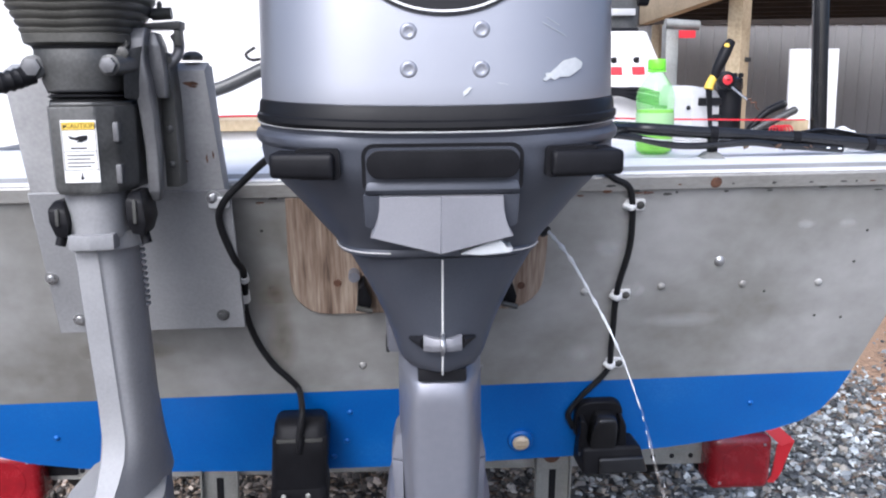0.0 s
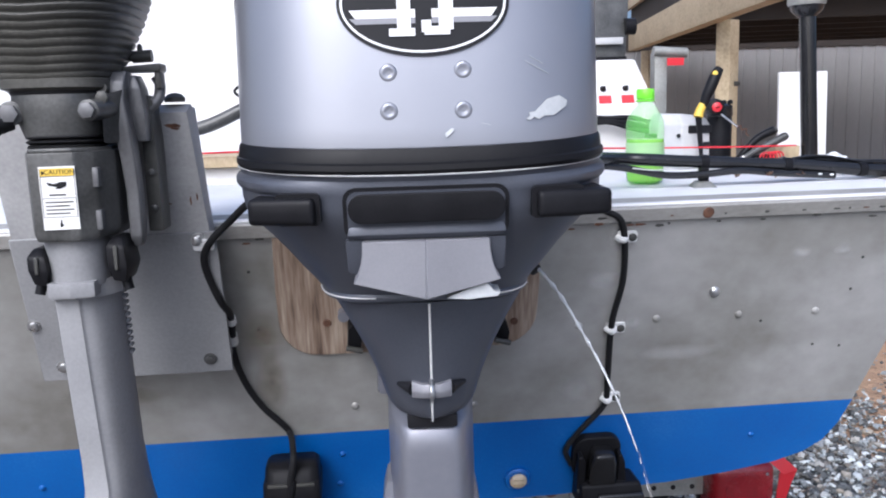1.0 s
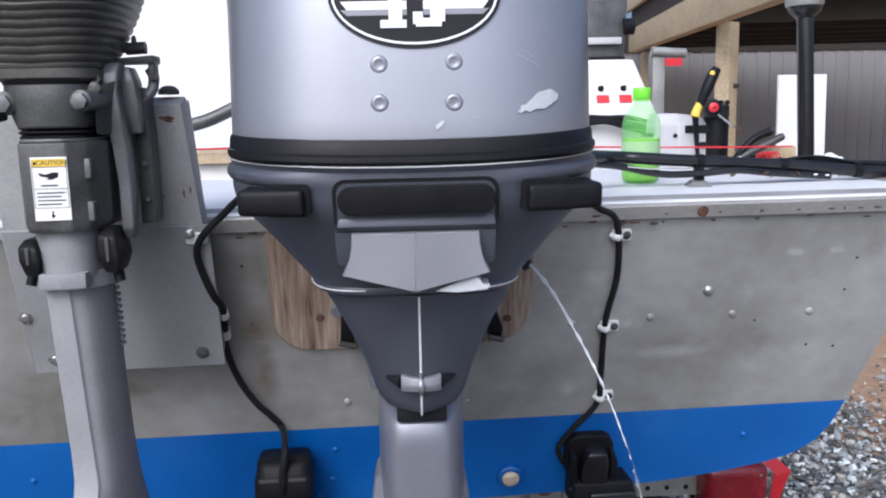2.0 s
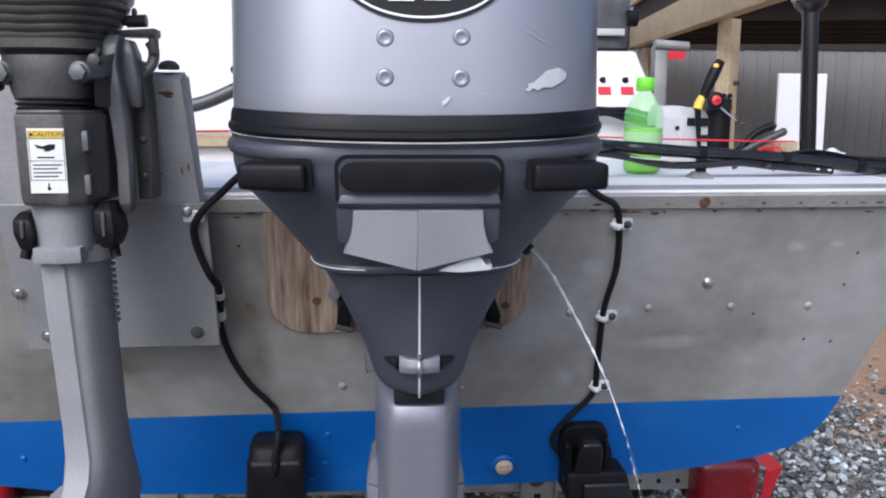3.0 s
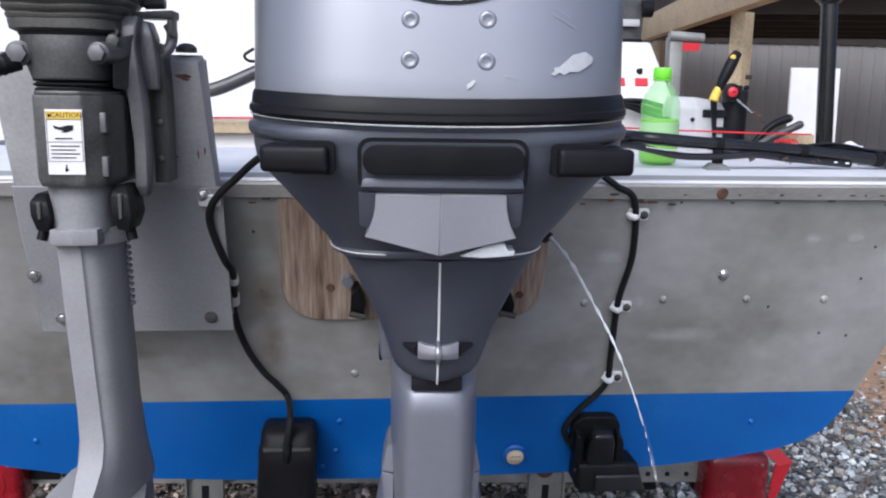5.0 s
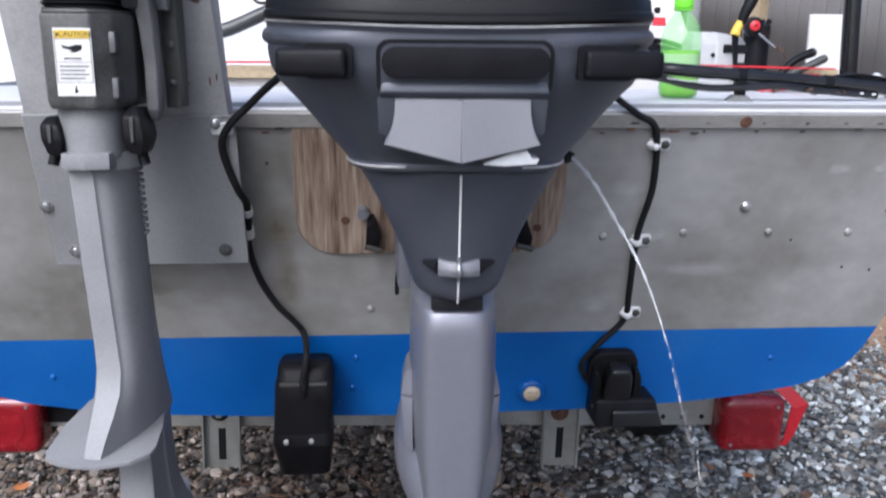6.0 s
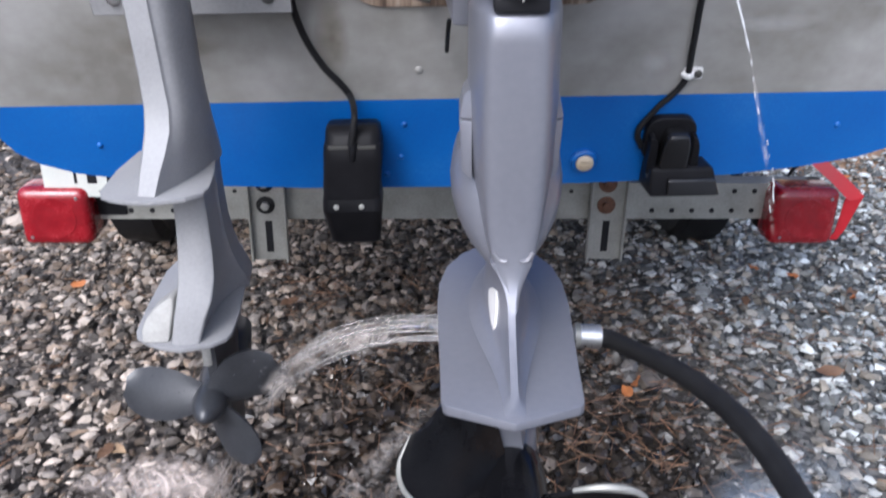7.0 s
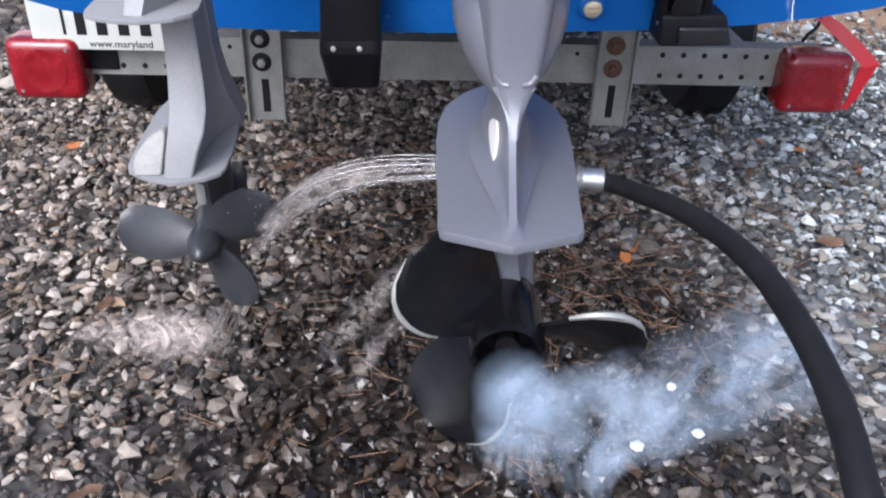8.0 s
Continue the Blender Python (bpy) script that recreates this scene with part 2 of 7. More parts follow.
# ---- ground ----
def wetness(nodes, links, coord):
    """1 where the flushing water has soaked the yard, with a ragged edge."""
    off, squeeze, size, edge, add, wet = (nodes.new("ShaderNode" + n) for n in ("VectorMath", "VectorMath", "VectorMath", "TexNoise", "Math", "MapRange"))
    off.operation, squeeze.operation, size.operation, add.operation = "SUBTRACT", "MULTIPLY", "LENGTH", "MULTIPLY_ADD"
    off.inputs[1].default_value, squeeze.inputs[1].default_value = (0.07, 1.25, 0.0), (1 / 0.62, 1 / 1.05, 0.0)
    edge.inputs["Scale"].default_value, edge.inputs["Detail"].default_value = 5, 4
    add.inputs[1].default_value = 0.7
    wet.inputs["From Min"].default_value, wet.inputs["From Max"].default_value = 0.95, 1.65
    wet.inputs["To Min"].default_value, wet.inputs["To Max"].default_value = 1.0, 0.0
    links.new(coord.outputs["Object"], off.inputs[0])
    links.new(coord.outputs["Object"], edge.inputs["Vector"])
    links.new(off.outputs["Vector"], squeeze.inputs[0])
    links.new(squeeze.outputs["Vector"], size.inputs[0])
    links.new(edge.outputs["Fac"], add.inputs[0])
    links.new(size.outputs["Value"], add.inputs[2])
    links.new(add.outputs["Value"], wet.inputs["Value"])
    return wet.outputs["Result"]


def ground_material():
    mat, nodes, links, bsdf = material("gravel_bed", 0.85)
    coord = nodes.new("ShaderNodeTexCoord")
    cells, far = nodes.new("ShaderNodeTexVoronoi"), nodes.new("ShaderNodeTexNoise")
    cells.inputs["Scale"].default_value = 42
    far.inputs["Scale"].default_value, far.inputs["Detail"].default_value = 1.6, 6
    for n in (cells, far):
        links.new(coord.outputs["Object"], n.inputs["Vector"])
    ramp = nodes.new("ShaderNodeValToRGB")
    # dark bed colour also draws the shade in the gaps between stones
    ramp.color_ramp.elements[0].color, ramp.color_ramp.elements[1].color = (0.03, 0.027, 0.025, 1), (0.19, 0.182, 0.174, 1)
    links.new(cells.outputs["Color"], ramp.inputs["Fac"])
    dirt = nodes.new("ShaderNodeMix")
    dirt.data_type = "RGBA"
    dirt.inputs["B"].default_value = (0.095, 0.080, 0.068, 1)
    rr = nodes.new("ShaderNodeMapRange")
    rr.inputs["From Min"].default_value, rr.inputs["From Max"].default_value = 0.42, 0.62
    links.new(far.outputs["Fac"], rr.inputs["Value"])
    links.new(rr.outputs["Result"], dirt.inputs["Factor"])
    links.new(ramp.outputs["Color"], dirt.inputs["A"])
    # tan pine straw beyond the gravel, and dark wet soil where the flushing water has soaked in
    apart, far_side, straw = nodes.new("ShaderNodeVectorMath"), nodes.new("ShaderNodeMapRange"), nodes.new("ShaderNodeMix")
    apart.operation = "DOT_PRODUCT"
    apart.inputs[1].default_value = (0.83, 0.56, 0.0)
    links.new(coord.outputs["Object"], apart.inputs[0])
    ragged = nodes.new("ShaderNodeMath")
    ragged.operation, ragged.inputs[1].default_value = "MULTIPLY_ADD", 0.9
    links.new(far.outputs["Fac"], ragged.inputs[0])
    links.new(apart.outputs["Value"], ragged.inputs[2])
    far_side.inputs["From Min"].default_value, far_side.inputs["From Max"].default_value = 3.15, 3.55
    links.new(ragged.outputs["Value"], far_side.inputs["Value"])
    straw.data_type = "RGBA"
    straw.inputs["B"].default_value = (0.36, 0.235, 0.145, 1)
    links.new(far_side.outputs["Result"], straw.inputs["Factor"])
    # soil turns paler and bluer towards starboard
    split, side, paler = (nodes.new("ShaderNode" + n) for n in ("SeparateXYZ", "MapRange", "Mix"))
    links.new(coord.outputs["Object"], split.inputs["Vector"])
    side.inputs["From Min"].default_value, side.inputs["From Max"].default_value, side.inputs["To Max"].default_value = 0.75, 2.0, 0.75
    drift = nodes.new("ShaderNodeMath")
    drift.operation, drift.inputs[1].default_value = "MULTIPLY_ADD", 1.4
    links.new(far.outputs["Fac"], drift.inputs[0])
    links.new(split.outputs["X"], drift.inputs[2])
    links.new(drift.outputs["Value"], side.inputs["Value"])
    paler.data_type = "RGBA"
    paler.inputs["B"].default_value = (0.26, 0.278, 0.29, 1)
    links.new(side.outputs["Result"], paler.inputs["Factor"])
    links.new(dirt.outputs["Result"], paler.inputs["A"])
    links.new(paler.outputs["Result"], straw.inputs["A"])
    # wet soil tint, deep enough to add to that painted gap shade
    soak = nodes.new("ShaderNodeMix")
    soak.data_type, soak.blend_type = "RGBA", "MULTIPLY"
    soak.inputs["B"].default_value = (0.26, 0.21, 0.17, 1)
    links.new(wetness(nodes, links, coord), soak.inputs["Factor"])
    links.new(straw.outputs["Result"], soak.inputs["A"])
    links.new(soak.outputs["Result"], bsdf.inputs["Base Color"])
    bp = nodes.new("ShaderNodeBump")
    bp.inputs["Strength"].default_value, bp.inputs["Distance"].default_value = 0.8, 0.02
    links.new(cells.outputs["Distance"], bp.inputs["Height"])
    links.new(bp.outputs["Normal"], bsdf.inputs["Normal"])
    return mat


bm = bmesh.new()
bmesh.ops.create_grid(bm, x_segments=60, y_segments=60, size=60)
for v in bm.verts:
    d = v.co.xy.length
    v.co.xy *= (d / 60) ** 1.5 + 0.05
    v.co.z = 0.02 * noise.noise(v.co * 0.8) - 0.012
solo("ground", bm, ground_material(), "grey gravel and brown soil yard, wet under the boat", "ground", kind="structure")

# ---- boat ----
RAKE = 0.3086
LEANCOS, LEANSIN = math.cos(math.atan(RAKE)), math.sin(math.atan(RAKE))


def on_transom(x, z, off=0.0):
    """The place on the raked transom at x and height z, off metres aft of its skin."""
    return Vector((x, 1.296 - (z - 0.918) * RAKE - LEANCOS * off, z - LEANSIN * off))


def transom_plate(outline, off0, off1):
    return slab(outline, lambda x, z: on_transom(x, z, off1), lambda x, z: on_transom(x, z, off0))


RIGHT_SIDE = [(0.0, 0.603), (0.25, 0.607), (0.42, 0.616), (0.52, 0.628), (0.60, 0.643), (0.645, 0.659), (0.675, 0.680), (0.695, 0.712), (0.708, 0.752), (0.742, 0.868), (0.80, 1.070)]


def edge_x(z):
    rows = RIGHT_SIDE[5:]
    for (xa, za), (xb, zb) in zip(rows, rows[1:]):
        if za <= z <= zb:
            return xa + (xb - xa) * (z - za) / (zb - za)
    return rows[-1][0]


boat = thing("aluminium_boat", (0, 3.0, 0.60), "worn aluminium jon boat with a blue painted bottom on a trailer", "boat")
BLUELINE = 0.755
low = [p for p in RIGHT_SIDE if p[1] < BLUELINE] + [(edge_x(BLUELINE), BLUELINE)]
high = [(edge_x(BLUELINE), BLUELINE)] + [p for p in RIGHT_SIDE if p[1] > BLUELINE]
low = low + [(-x, z) for x, z in low[:0:-1]]
high = high + [(-x, z) for x, z in high[::-1]]
part("transom", transom_plate(high, -0.035, 0.0), ALU, boat, "bare worn aluminium transom")
part("transom_bottom", transom_plate(low, -0.035, 0.0), BLUE, boat, "blue painted lower transom")

# sides and bottom run forward from the transom
sections = []
for y, k, rise in ((None, 1.0, 0), (2.2, 1.03, 0.0), (3.4, 1.02, 0.0), (4.4, 0.86, 0.03), (5.1, 0.5, 0.12)):
    half = [on_transom(x, z, -0.036) if y is None else Vector((x * k, y, z + rise)) for x, z in RIGHT_SIDE]
    sections.append([Vector((-p.x, p.y, p.z)) for p in half[::-1]] + half[1:])
skin_low, skin_high = bmesh.new(), bmesh.new()
for a, b in zip(sections, sections[1:]):
    for i in range(len(a) - 1):
        zz = (a[i].z + a[i + 1].z) / 2
        target = skin_low if zz < BLUELINE + 0.02 else skin_high
        target.faces.new([target.verts.new(p) for p in (a[i], a[i + 1], b[i + 1], b[i])])
for bmx in (skin_low, skin_high):
    bmesh.ops.remove_doubles(bmx, verts=bmx.verts[:], dist=0.0005)
    bmesh.ops.recalc_face_normals(bmx, faces=bmx.faces[:])
    bmesh.ops.solidify(bmx, geom=bmx.faces[:], thickness=0.004)
part("hull_bottom", skin_low, BLUE, boat, "blue painted hull bottom")
part("hull_side", skin_high, ALU, boat)

# folded rim along the transom's top
rim = [(-0.80, 1.071), (0.80, 1.071), (0.806, 1.092), (-0.806, 1.092)]
part("transom_rim", bevelled(transom_plate(rim, -0.03, 0.007), 0.002, 1), RIM, boat, "stained aluminium rim")
part("rear_deck", box(-0.795, 0.80, 1.243, 1.86, 1.083, 1.0955, 0.003), DECKTOP, boat, "pale worn rear deck")
for s in (-1, 1):
    part("gunwale", tube([(s * 0.803, 1.25, 1.083), (s * 0.82, 2.2, 1.083), (s * 0.815, 3.4, 1.083), (s * 0.69, 4.4, 1.11), (s * 0.40, 5.1, 1.2)], 0.016, 10), RIM, boat)
part("floor_panel", box(-0.70, 0.70, 1.86, 4.2, 0.70, 0.72), DECKTOP, boat)
part("deck_bulkhead", box(-0.76, 0.76, 1.845, 1.86, 0.72, 1.083), DECKTOP, boat)

# plywood motor pad let into the transom
pad = [(-0.174, 1.071), (-0.177, 0.99)] + [(-0.176 + 0.052 - 0.052 * math.cos(radians(a)), 0.944 - 0.052 * math.sin(radians(a))) for a in range(0, 91, 15)]
pad = pad + [(-x + 0.012, z) for x, z in pad[::-1]]
motor_pad = part("motor_pad", bevelled(transom_plate(pad, -0.004, 0.006), 0.0015, 1), WOOD, boat, "weathered bare plywood motor pad")
for x, z in ((-0.110, 0.943), (0.155, 0.93)):
    part("knot", lathe([(0.006, 0), (0.005, 0.002)], on_transom(x, z, 0.006), 12, (0, -LEANCOS, -LEANSIN)), RUST, motor_pad)


def rivet(x, z, r, mat, name="rivet"):
    aft = (0, -LEANCOS, -LEANSIN)
    return part(name, lathe([(r, -0.001), (r * 0.95, r * 0.2), (r * 0.7, r * 0.5), (r * 0.25, r * 0.65)], on_transom(x, z), 12, aft), mat, boat)


for x, z in ((0.368, 0.918), (0.493, 0.918), (0.612, 0.917), (0.252, 0.913), (-0.078, 0.800), (0.10, 0.79), (-0.5, 0.975), (-0.62, 0.915), (-0.70, 0.915)):
    rivet(x, z, 0.0062, ALU)
rivet(0.450, 0.957, 0.0085, STEEL, "bolt")
for x, z in ((-0.101, 0.715), (-0.108, 0.66), (-0.13, 0.63), (0.36, 0.64), (0.55, 0.70), (-0.55, 0.69)):
    rivet(x, z, 0.005, BLUE)
for x, z in ((-0.21, 1.022), (-0.205, 0.935), (0.62, 0.86), (0.664, 0.855), (0.66, 0.95), (0.667, 1.0), (0.53, 0.905)):
    rivet(x, z, 0.0024, OLDDARK, "pinhole")
for x in (0.42, 0.725, -0.60):
    part("rust_spot", lathe([(0.0085, 0), (0.007, 0.0010), (0.003, 0.0014)], on_transom(x, 1.081, 0.007), 9, (0, -LEANCOS, -LEANSIN)), RUST, boat)

random.seed(31)
for i in range(46):
    x, z = random.uniform(-0.22, 0.79), random.choice((1.0655, 1.068, 1.071, 1.079))
    if abs(x) > 0.17:
        w, h = random.uniform(0.0015, 0.007), random.uniform(0.0009, 0.0022)
        part("grime_speck", transom_plate([(x - w, z - h * 0.3), (x - w * 0.2, z - h), (x + w, z - h * 0.2), (x + w * 0.7, z + h * 0.8), (x - w * 0.6, z + h)], 0.006, 0.0075), random.choice((RUST, OLDDARK, OLDDARK, OLDDARK)), boat)


def stain_material(name, colour, strength):
    """A soft-edged mark: the skin shows through where it thins out."""
    mat, nodes, links, bsdf = material(name, 0.7, Base_Color=(*colour, 1))
    coord, shift, ball, grain, mult = (nodes.new("ShaderNode" + n) for n in ("TexCoord", "Mapping", "TexGradient", "TexNoise", "Math"))
    shift.inputs["Location"].default_value, shift.inputs["Scale"].default_value = (-1, 0, -1), (2, 0, 2)
    ball.gradient_type = "SPHERICAL"
    grain.inputs["Scale"].default_value, grain.inputs["Detail"].default_value = 38, 8
    links.new(coord.outputs["Generated"], shift.inputs["Vector"])
    links.new(shift.outputs["Vector"], ball.inputs["Vector"])
    links.new(coord.outputs["Object"], grain.inputs["Vector"])
    mult.operation = "MULTIPLY"
    links.new(ball.outputs["Fac"], mult.inputs[0])
    links.new(grain.outputs["Fac"], mult.inputs[1])
    scale = nodes.new("ShaderNodeMath")
    scale.operation, scale.use_clamp = "MULTIPLY", True
    scale.inputs[1].default_value = strength
    links.new(mult.outputs["Value"], scale.inputs[0])
    links.new(scale.outputs["Value"], bsdf.inputs["Alpha"])
    return mat


BROWNSTAIN, SCUFF = stain_material("brown_stain", (0.21, 0.17, 0.11), 0.55), stain_material("white_scuff", (0.68, 0.68, 0.67), 0.42)
for x, z, w, h, mat in ((-0.200, 0.925, 0.085, 0.090, BROWNSTAIN), (-0.195, 0.85, 0.05, 0.12, BROWNSTAIN), (0.285, 0.985, 0.06, 0.03, SCUFF), (0.255, 0.805, 0.05, 0.045, SCUFF), (0.571, 1.012, 0.035, 0.018, SCUFF), (0.632, 1.013, 0.03, 0.018, SCUFF), (0.41, 0.86, 0.14, 0.03, SCUFF), (0.33, 0.915, 0.03, 0.03, SCUFF), (0.305, 1.045, 0.05, 0.04, SCUFF), (-0.42, 0.84, 0.16, 0.035, BROWNSTAIN)):
    part("stain", transom_plate([(x - w / 2, z - h / 2), (x + w / 2, z - h / 2), (x + w / 2, z + h / 2), (x - w / 2, z + h / 2)], 0.0010, 0.0012), mat, boat)

drain = part("drain_fitting", lathe([(0.021, 0), (0.021, 0.006), (0.018, 0.009), (0.014, 0.009), (0.014, 0.002)], on_transom(0.172, 0.648), 20, (0, -LEANCOS, -LEANSIN)), BLUE, boat)
part("drain_plug", lathe([(0.0135, 0.001), (0.0135, 0.012), (0.011, 0.014), (0.005, 0.0145)], on_transom(0.172, 0.648), 18, (0, -LEANCOS, -LEANSIN)), PLUG, drain, "pale brass drain plug")
for dz in (-0.005, 0.004):
    part("plug_groove", bevelled(transom_plate([(0.1640, 0.6480 + dz), (0.1800, 0.6480 + dz), (0.1800, 0.6495 + dz), (0.1640, 0.6495 + dz)], 0.012, 0.0152), 0.0004, 1), BRASS, drain)

# ---- cables on the transom ----
def clip(x, z, parent, screw):
    holder = part("cable_clip", transom_plate([(p[0] + x, p[1] + z) for p in rounded(-0.006, 0.022, -0.008, 0.008, 0.003, 3)], 0.0, 0.004), WHITE, parent, "white plastic cable clip")
    part("loop", tube([on_transom(x + 0.006, z, 0.003), on_transom(x, z, 0.013), on_transom(x - 0.007, z, 0.003)], 0.0045, 8, 4), WHITE, holder)
    part("screw", lathe([(0.006, 0), (0.006, 0.002), (0.003, 0.004)], on_transom(x + 0.015, z, 0.004), 12, (0, -LEANCOS, -LEANSIN)), screw, holder)


cable_r = thing("transducer_cable", (0.30, 1.25, 0.69), "black cable clipped down the bare transom to a transducer", "cable")
rows = [(0.262, 1.098), (0.274, 1.090), (0.300, 1.070), (0.309, 0.993), (0.299, 0.918), (0.301, 0.829), (0.300, 0.780), (0.266, 0.735), (0.246, 0.700), (0.256, 0.672)]
part("lead", tube([(0.235, 1.235, 1.115)] + [on_transom(x, z, 0.0075) for x, z in rows], 0.0045, 10), RUBBER, cable_r)
for x, z in ((0.302, 1.049), (0.299, 0.908), (0.303, 0.789)):
    clip(x, z, cable_r, OLDDARK)

cable_l = thing("transducer_cable", (-0.22, 1.2, 0.69), "black cable hanging down beside the grey motor board", "cable")
CL = [(-0.192, 1.148), (-0.213, 1.126), (-0.234, 1.107), (-0.247, 1.089), (-0.250, 1.071), (-0.245, 1.045), (-0.236, 1.018), (-0.231, 0.990)]
CR = [(-0.242, 0.908), (-0.237, 0.877), (-0.226, 0.844), (-0.208, 0.811), (-0.190, 0.789), (-0.176, 0.767)]
CE = [(-0.168, 0.752), (-0.170, 0.733), (-0.175, 0.708)]
part("lead", tube([(-0.135, 1.05, 1.160), (-0.165, 1.10, 1.142), on_transom(CL[0][0], CL[0][1], 0.085)] + [on_transom(x, z, 0.0735) for x, z in CL[1:7]] + [on_transom(CL[7][0], CL[7][1], 0.055), on_transom(-0.238, 0.935, 0.022)] +
                  [on_transom(x, z, 0.010) for x, z in CR] + [(CE[0][0], 1.285, CE[0][1]), (CE[1][0], 1.277, CE[1][1]), (CE[2][0], 1.278, CE[2][1])], 0.0047, 10), RUBBER, cable_l)
holder = part("cable_clip", bevelled(transom_plate(rounded(-0.262, -0.236, 1.088, 1.102, 0.003, 3), 0.0665, 0.071), 0.001, 1), WHITE, cable_l, "white plastic cable clip")
part("screw", lathe([(0.006, 0), (0.006, 0.002), (0.003, 0.004)], on_transom(-0.257, 1.1015, 0.071), 12, (0, -LEANCOS, -LEANSIN)), STEEL, holder)
part("tape", rod(on_transom(-0.238, 0.944, 0.025), on_transom(-0.239, 0.928, 0.019), 0.0075), WHITE, cable_l, "white plastic sleeve")
part("tape", rod(on_transom(-0.2325, 0.984, 0.050), on_transom(-0.233, 0.972, 0.042), 0.0068), WHITE, cable_l)

# ---- transducers ----
td = thing("transducer", (-0.175, 1.29, 0.53), "black boxy sonar transducer hanging at the transom's foot", "transducer")


def td_ring(z, x0, x1, y0, y1, r=0.012):
    return [(x, y, z) for x, y in rounded(x0, x1, y0, y1, r, 4)]


part("body", loft([td_ring(0.618, -0.2195, -0.1385, 1.286, 1.375), td_ring(0.640, -0.2190, -0.1370, 1.284, 1.37), td_ring(0.680, -0.2160, -0.1330, 1.282, 1.36), td_ring(0.7040, -0.2145, -0.1320, 1.281, 1.352), td_ring(0.7075, -0.2130, -0.1330, 1.283, 1.35)]), BLACK, td, "", 40)
part("cap", loft([td_ring(0.7070, -0.2125, -0.1335, 1.2835, 1.35, 0.014), td_ring(0.7170, -0.2120, -0.1335, 1.287, 1.348, 0.016), td_ring(0.7250, -0.2110, -0.1345, 1.293, 1.345, 0.012), td_ring(0.7300, -0.2070, -0.1385, 1.302, 1.34, 0.010)]), BLACK, td, "", 50)
# lighter strips draw the highlight on the cap's front edge
for x0, x1 in ((-0.2070, -0.1790), (-0.1660, -0.1405)):
    part("cap_highlight", box(x0, x1, 1.2795, 1.290, 0.7020, 0.7070, 0.0015), OLDDARK, td)
part("lower_block", loft([td_ring(0.544, -0.2130, -0.1430, 1.320, 1.385), td_ring(0.5500, -0.2150, -0.1410, 1.308, 1.385), td_ring(0.590, -0.2195, -0.1375, 1.292, 1.38), td_ring(0.6050, -0.2215, -0.1360, 1.2845, 1.375), td_ring(0.6085, -0.2215, -0.1360, 1.2830, 1.375), td_ring(0.6210, -0.2210, -0.1370, 1.2845, 1.37), td_ring(0.6320, -0.2195, -0.1375, 1.2865, 1.37)]), BLACK, td, "", 30)
part("lead_socket", tube([(-0.1715, 1.281, 0.712), (-0.1735, 1.2785, 0.698), (-0.1745, 1.281, 0.686)], 0.0058, 10, 4, lambda k: 1 - 0.35 * k), BLACK, td)
for x in (-0.2010, -0.1650):
    part("screw", lathe([(0.0042, 0), (0.0036, 0.0016), (0.002, 0.0022)], (x, 1.2835, 0.6155), 12, (0, -1, 0.3)), GALV, td)

td2 = thing("transducer", (0.30, 1.30, 0.58), "black swivel transducer on a bracket screwed to the blue transom", "transducer")
part("bracket", bevelled(transom_plate(rounded(0.2560, 0.3320, 0.650, 0.7250, 0.022), 0.0, 0.016), 0.005, 3), BLACK, td2)
part("cover_hood", bevelled(transom_plate([(0.2770, 0.655), (0.3210, 0.655), (0.3190, 0.695), (0.3140, 0.712), (0.2840, 0.712), (0.2790, 0.695)], 0.012, 0.044), 0.006, 3), GLOSSBLACK, td2, "glossy black hood")
for x0, x1, lean in ((0.2600, 0.2730, 0.004), (0.3230, 0.3350, 0.010)):
    part("cheek", bevelled(transom_plate([(x0 + lean * 0.3, 0.642), (x1 + lean * 0.6, 0.642), (x1, 0.690), (x1 - 0.006, 0.704), (x0, 0.704)], 0.012, 0.034), 0.004, 3), BLACK, td2)
for x in (0.2830, 0.3140):
    part("hinge_bar", bevelled(transom_plate([(x - 0.0035, 0.618), (x + 0.0035, 0.618), (x + 0.0035, 0.662), (x - 0.0035, 0.662)], 0.020, 0.040), 0.0015, 2), OLDDARK, td2)
part("hinge_gap", transom_plate([(0.2860, 0.622), (0.3110, 0.622), (0.3110, 0.660), (0.2860, 0.660)], 0.014, 0.030), BLACK, td2)
part("pivot", rod(on_transom(0.2630, 0.640, 0.030), on_transom(0.3310, 0.640, 0.030), 0.0050), OLDDARK, td2)
part("side_screw", lathe([(0.0045, 0), (0.004, 0.002), (0.002, 0.003)], on_transom(0.2690, 0.6420, 0.034), 12, (0, -LEANCOS, -LEANSIN)), STEEL, td2)
part("head", bevelled(loft([[(0.2630, 1.410, 0.652), (0.3560, 1.410, 0.652), (0.3600, 1.335, 0.646), (0.2650, 1.335, 0.646)], [(0.2640, 1.410, 0.604), (0.3680, 1.410, 0.604), (0.3720, 1.332, 0.601), (0.2655, 1.332, 0.601)]]), 0.006, 3), BLACK, td2)
part("head_face", bevelled(loft([[(0.2900, 1.345, 0.634), (0.3600, 1.345, 0.634), (0.3620, 1.327, 0.630), (0.2900, 1.327, 0.630)], [(0.2900, 1.345, 0.606), (0.3680, 1.345, 0.606), (0.3710, 1.326, 0.604), (0.2900, 1.326, 0.604)]]), 0.004, 3), GLOSSBLACK, td2, "smooth glossy sonar face")

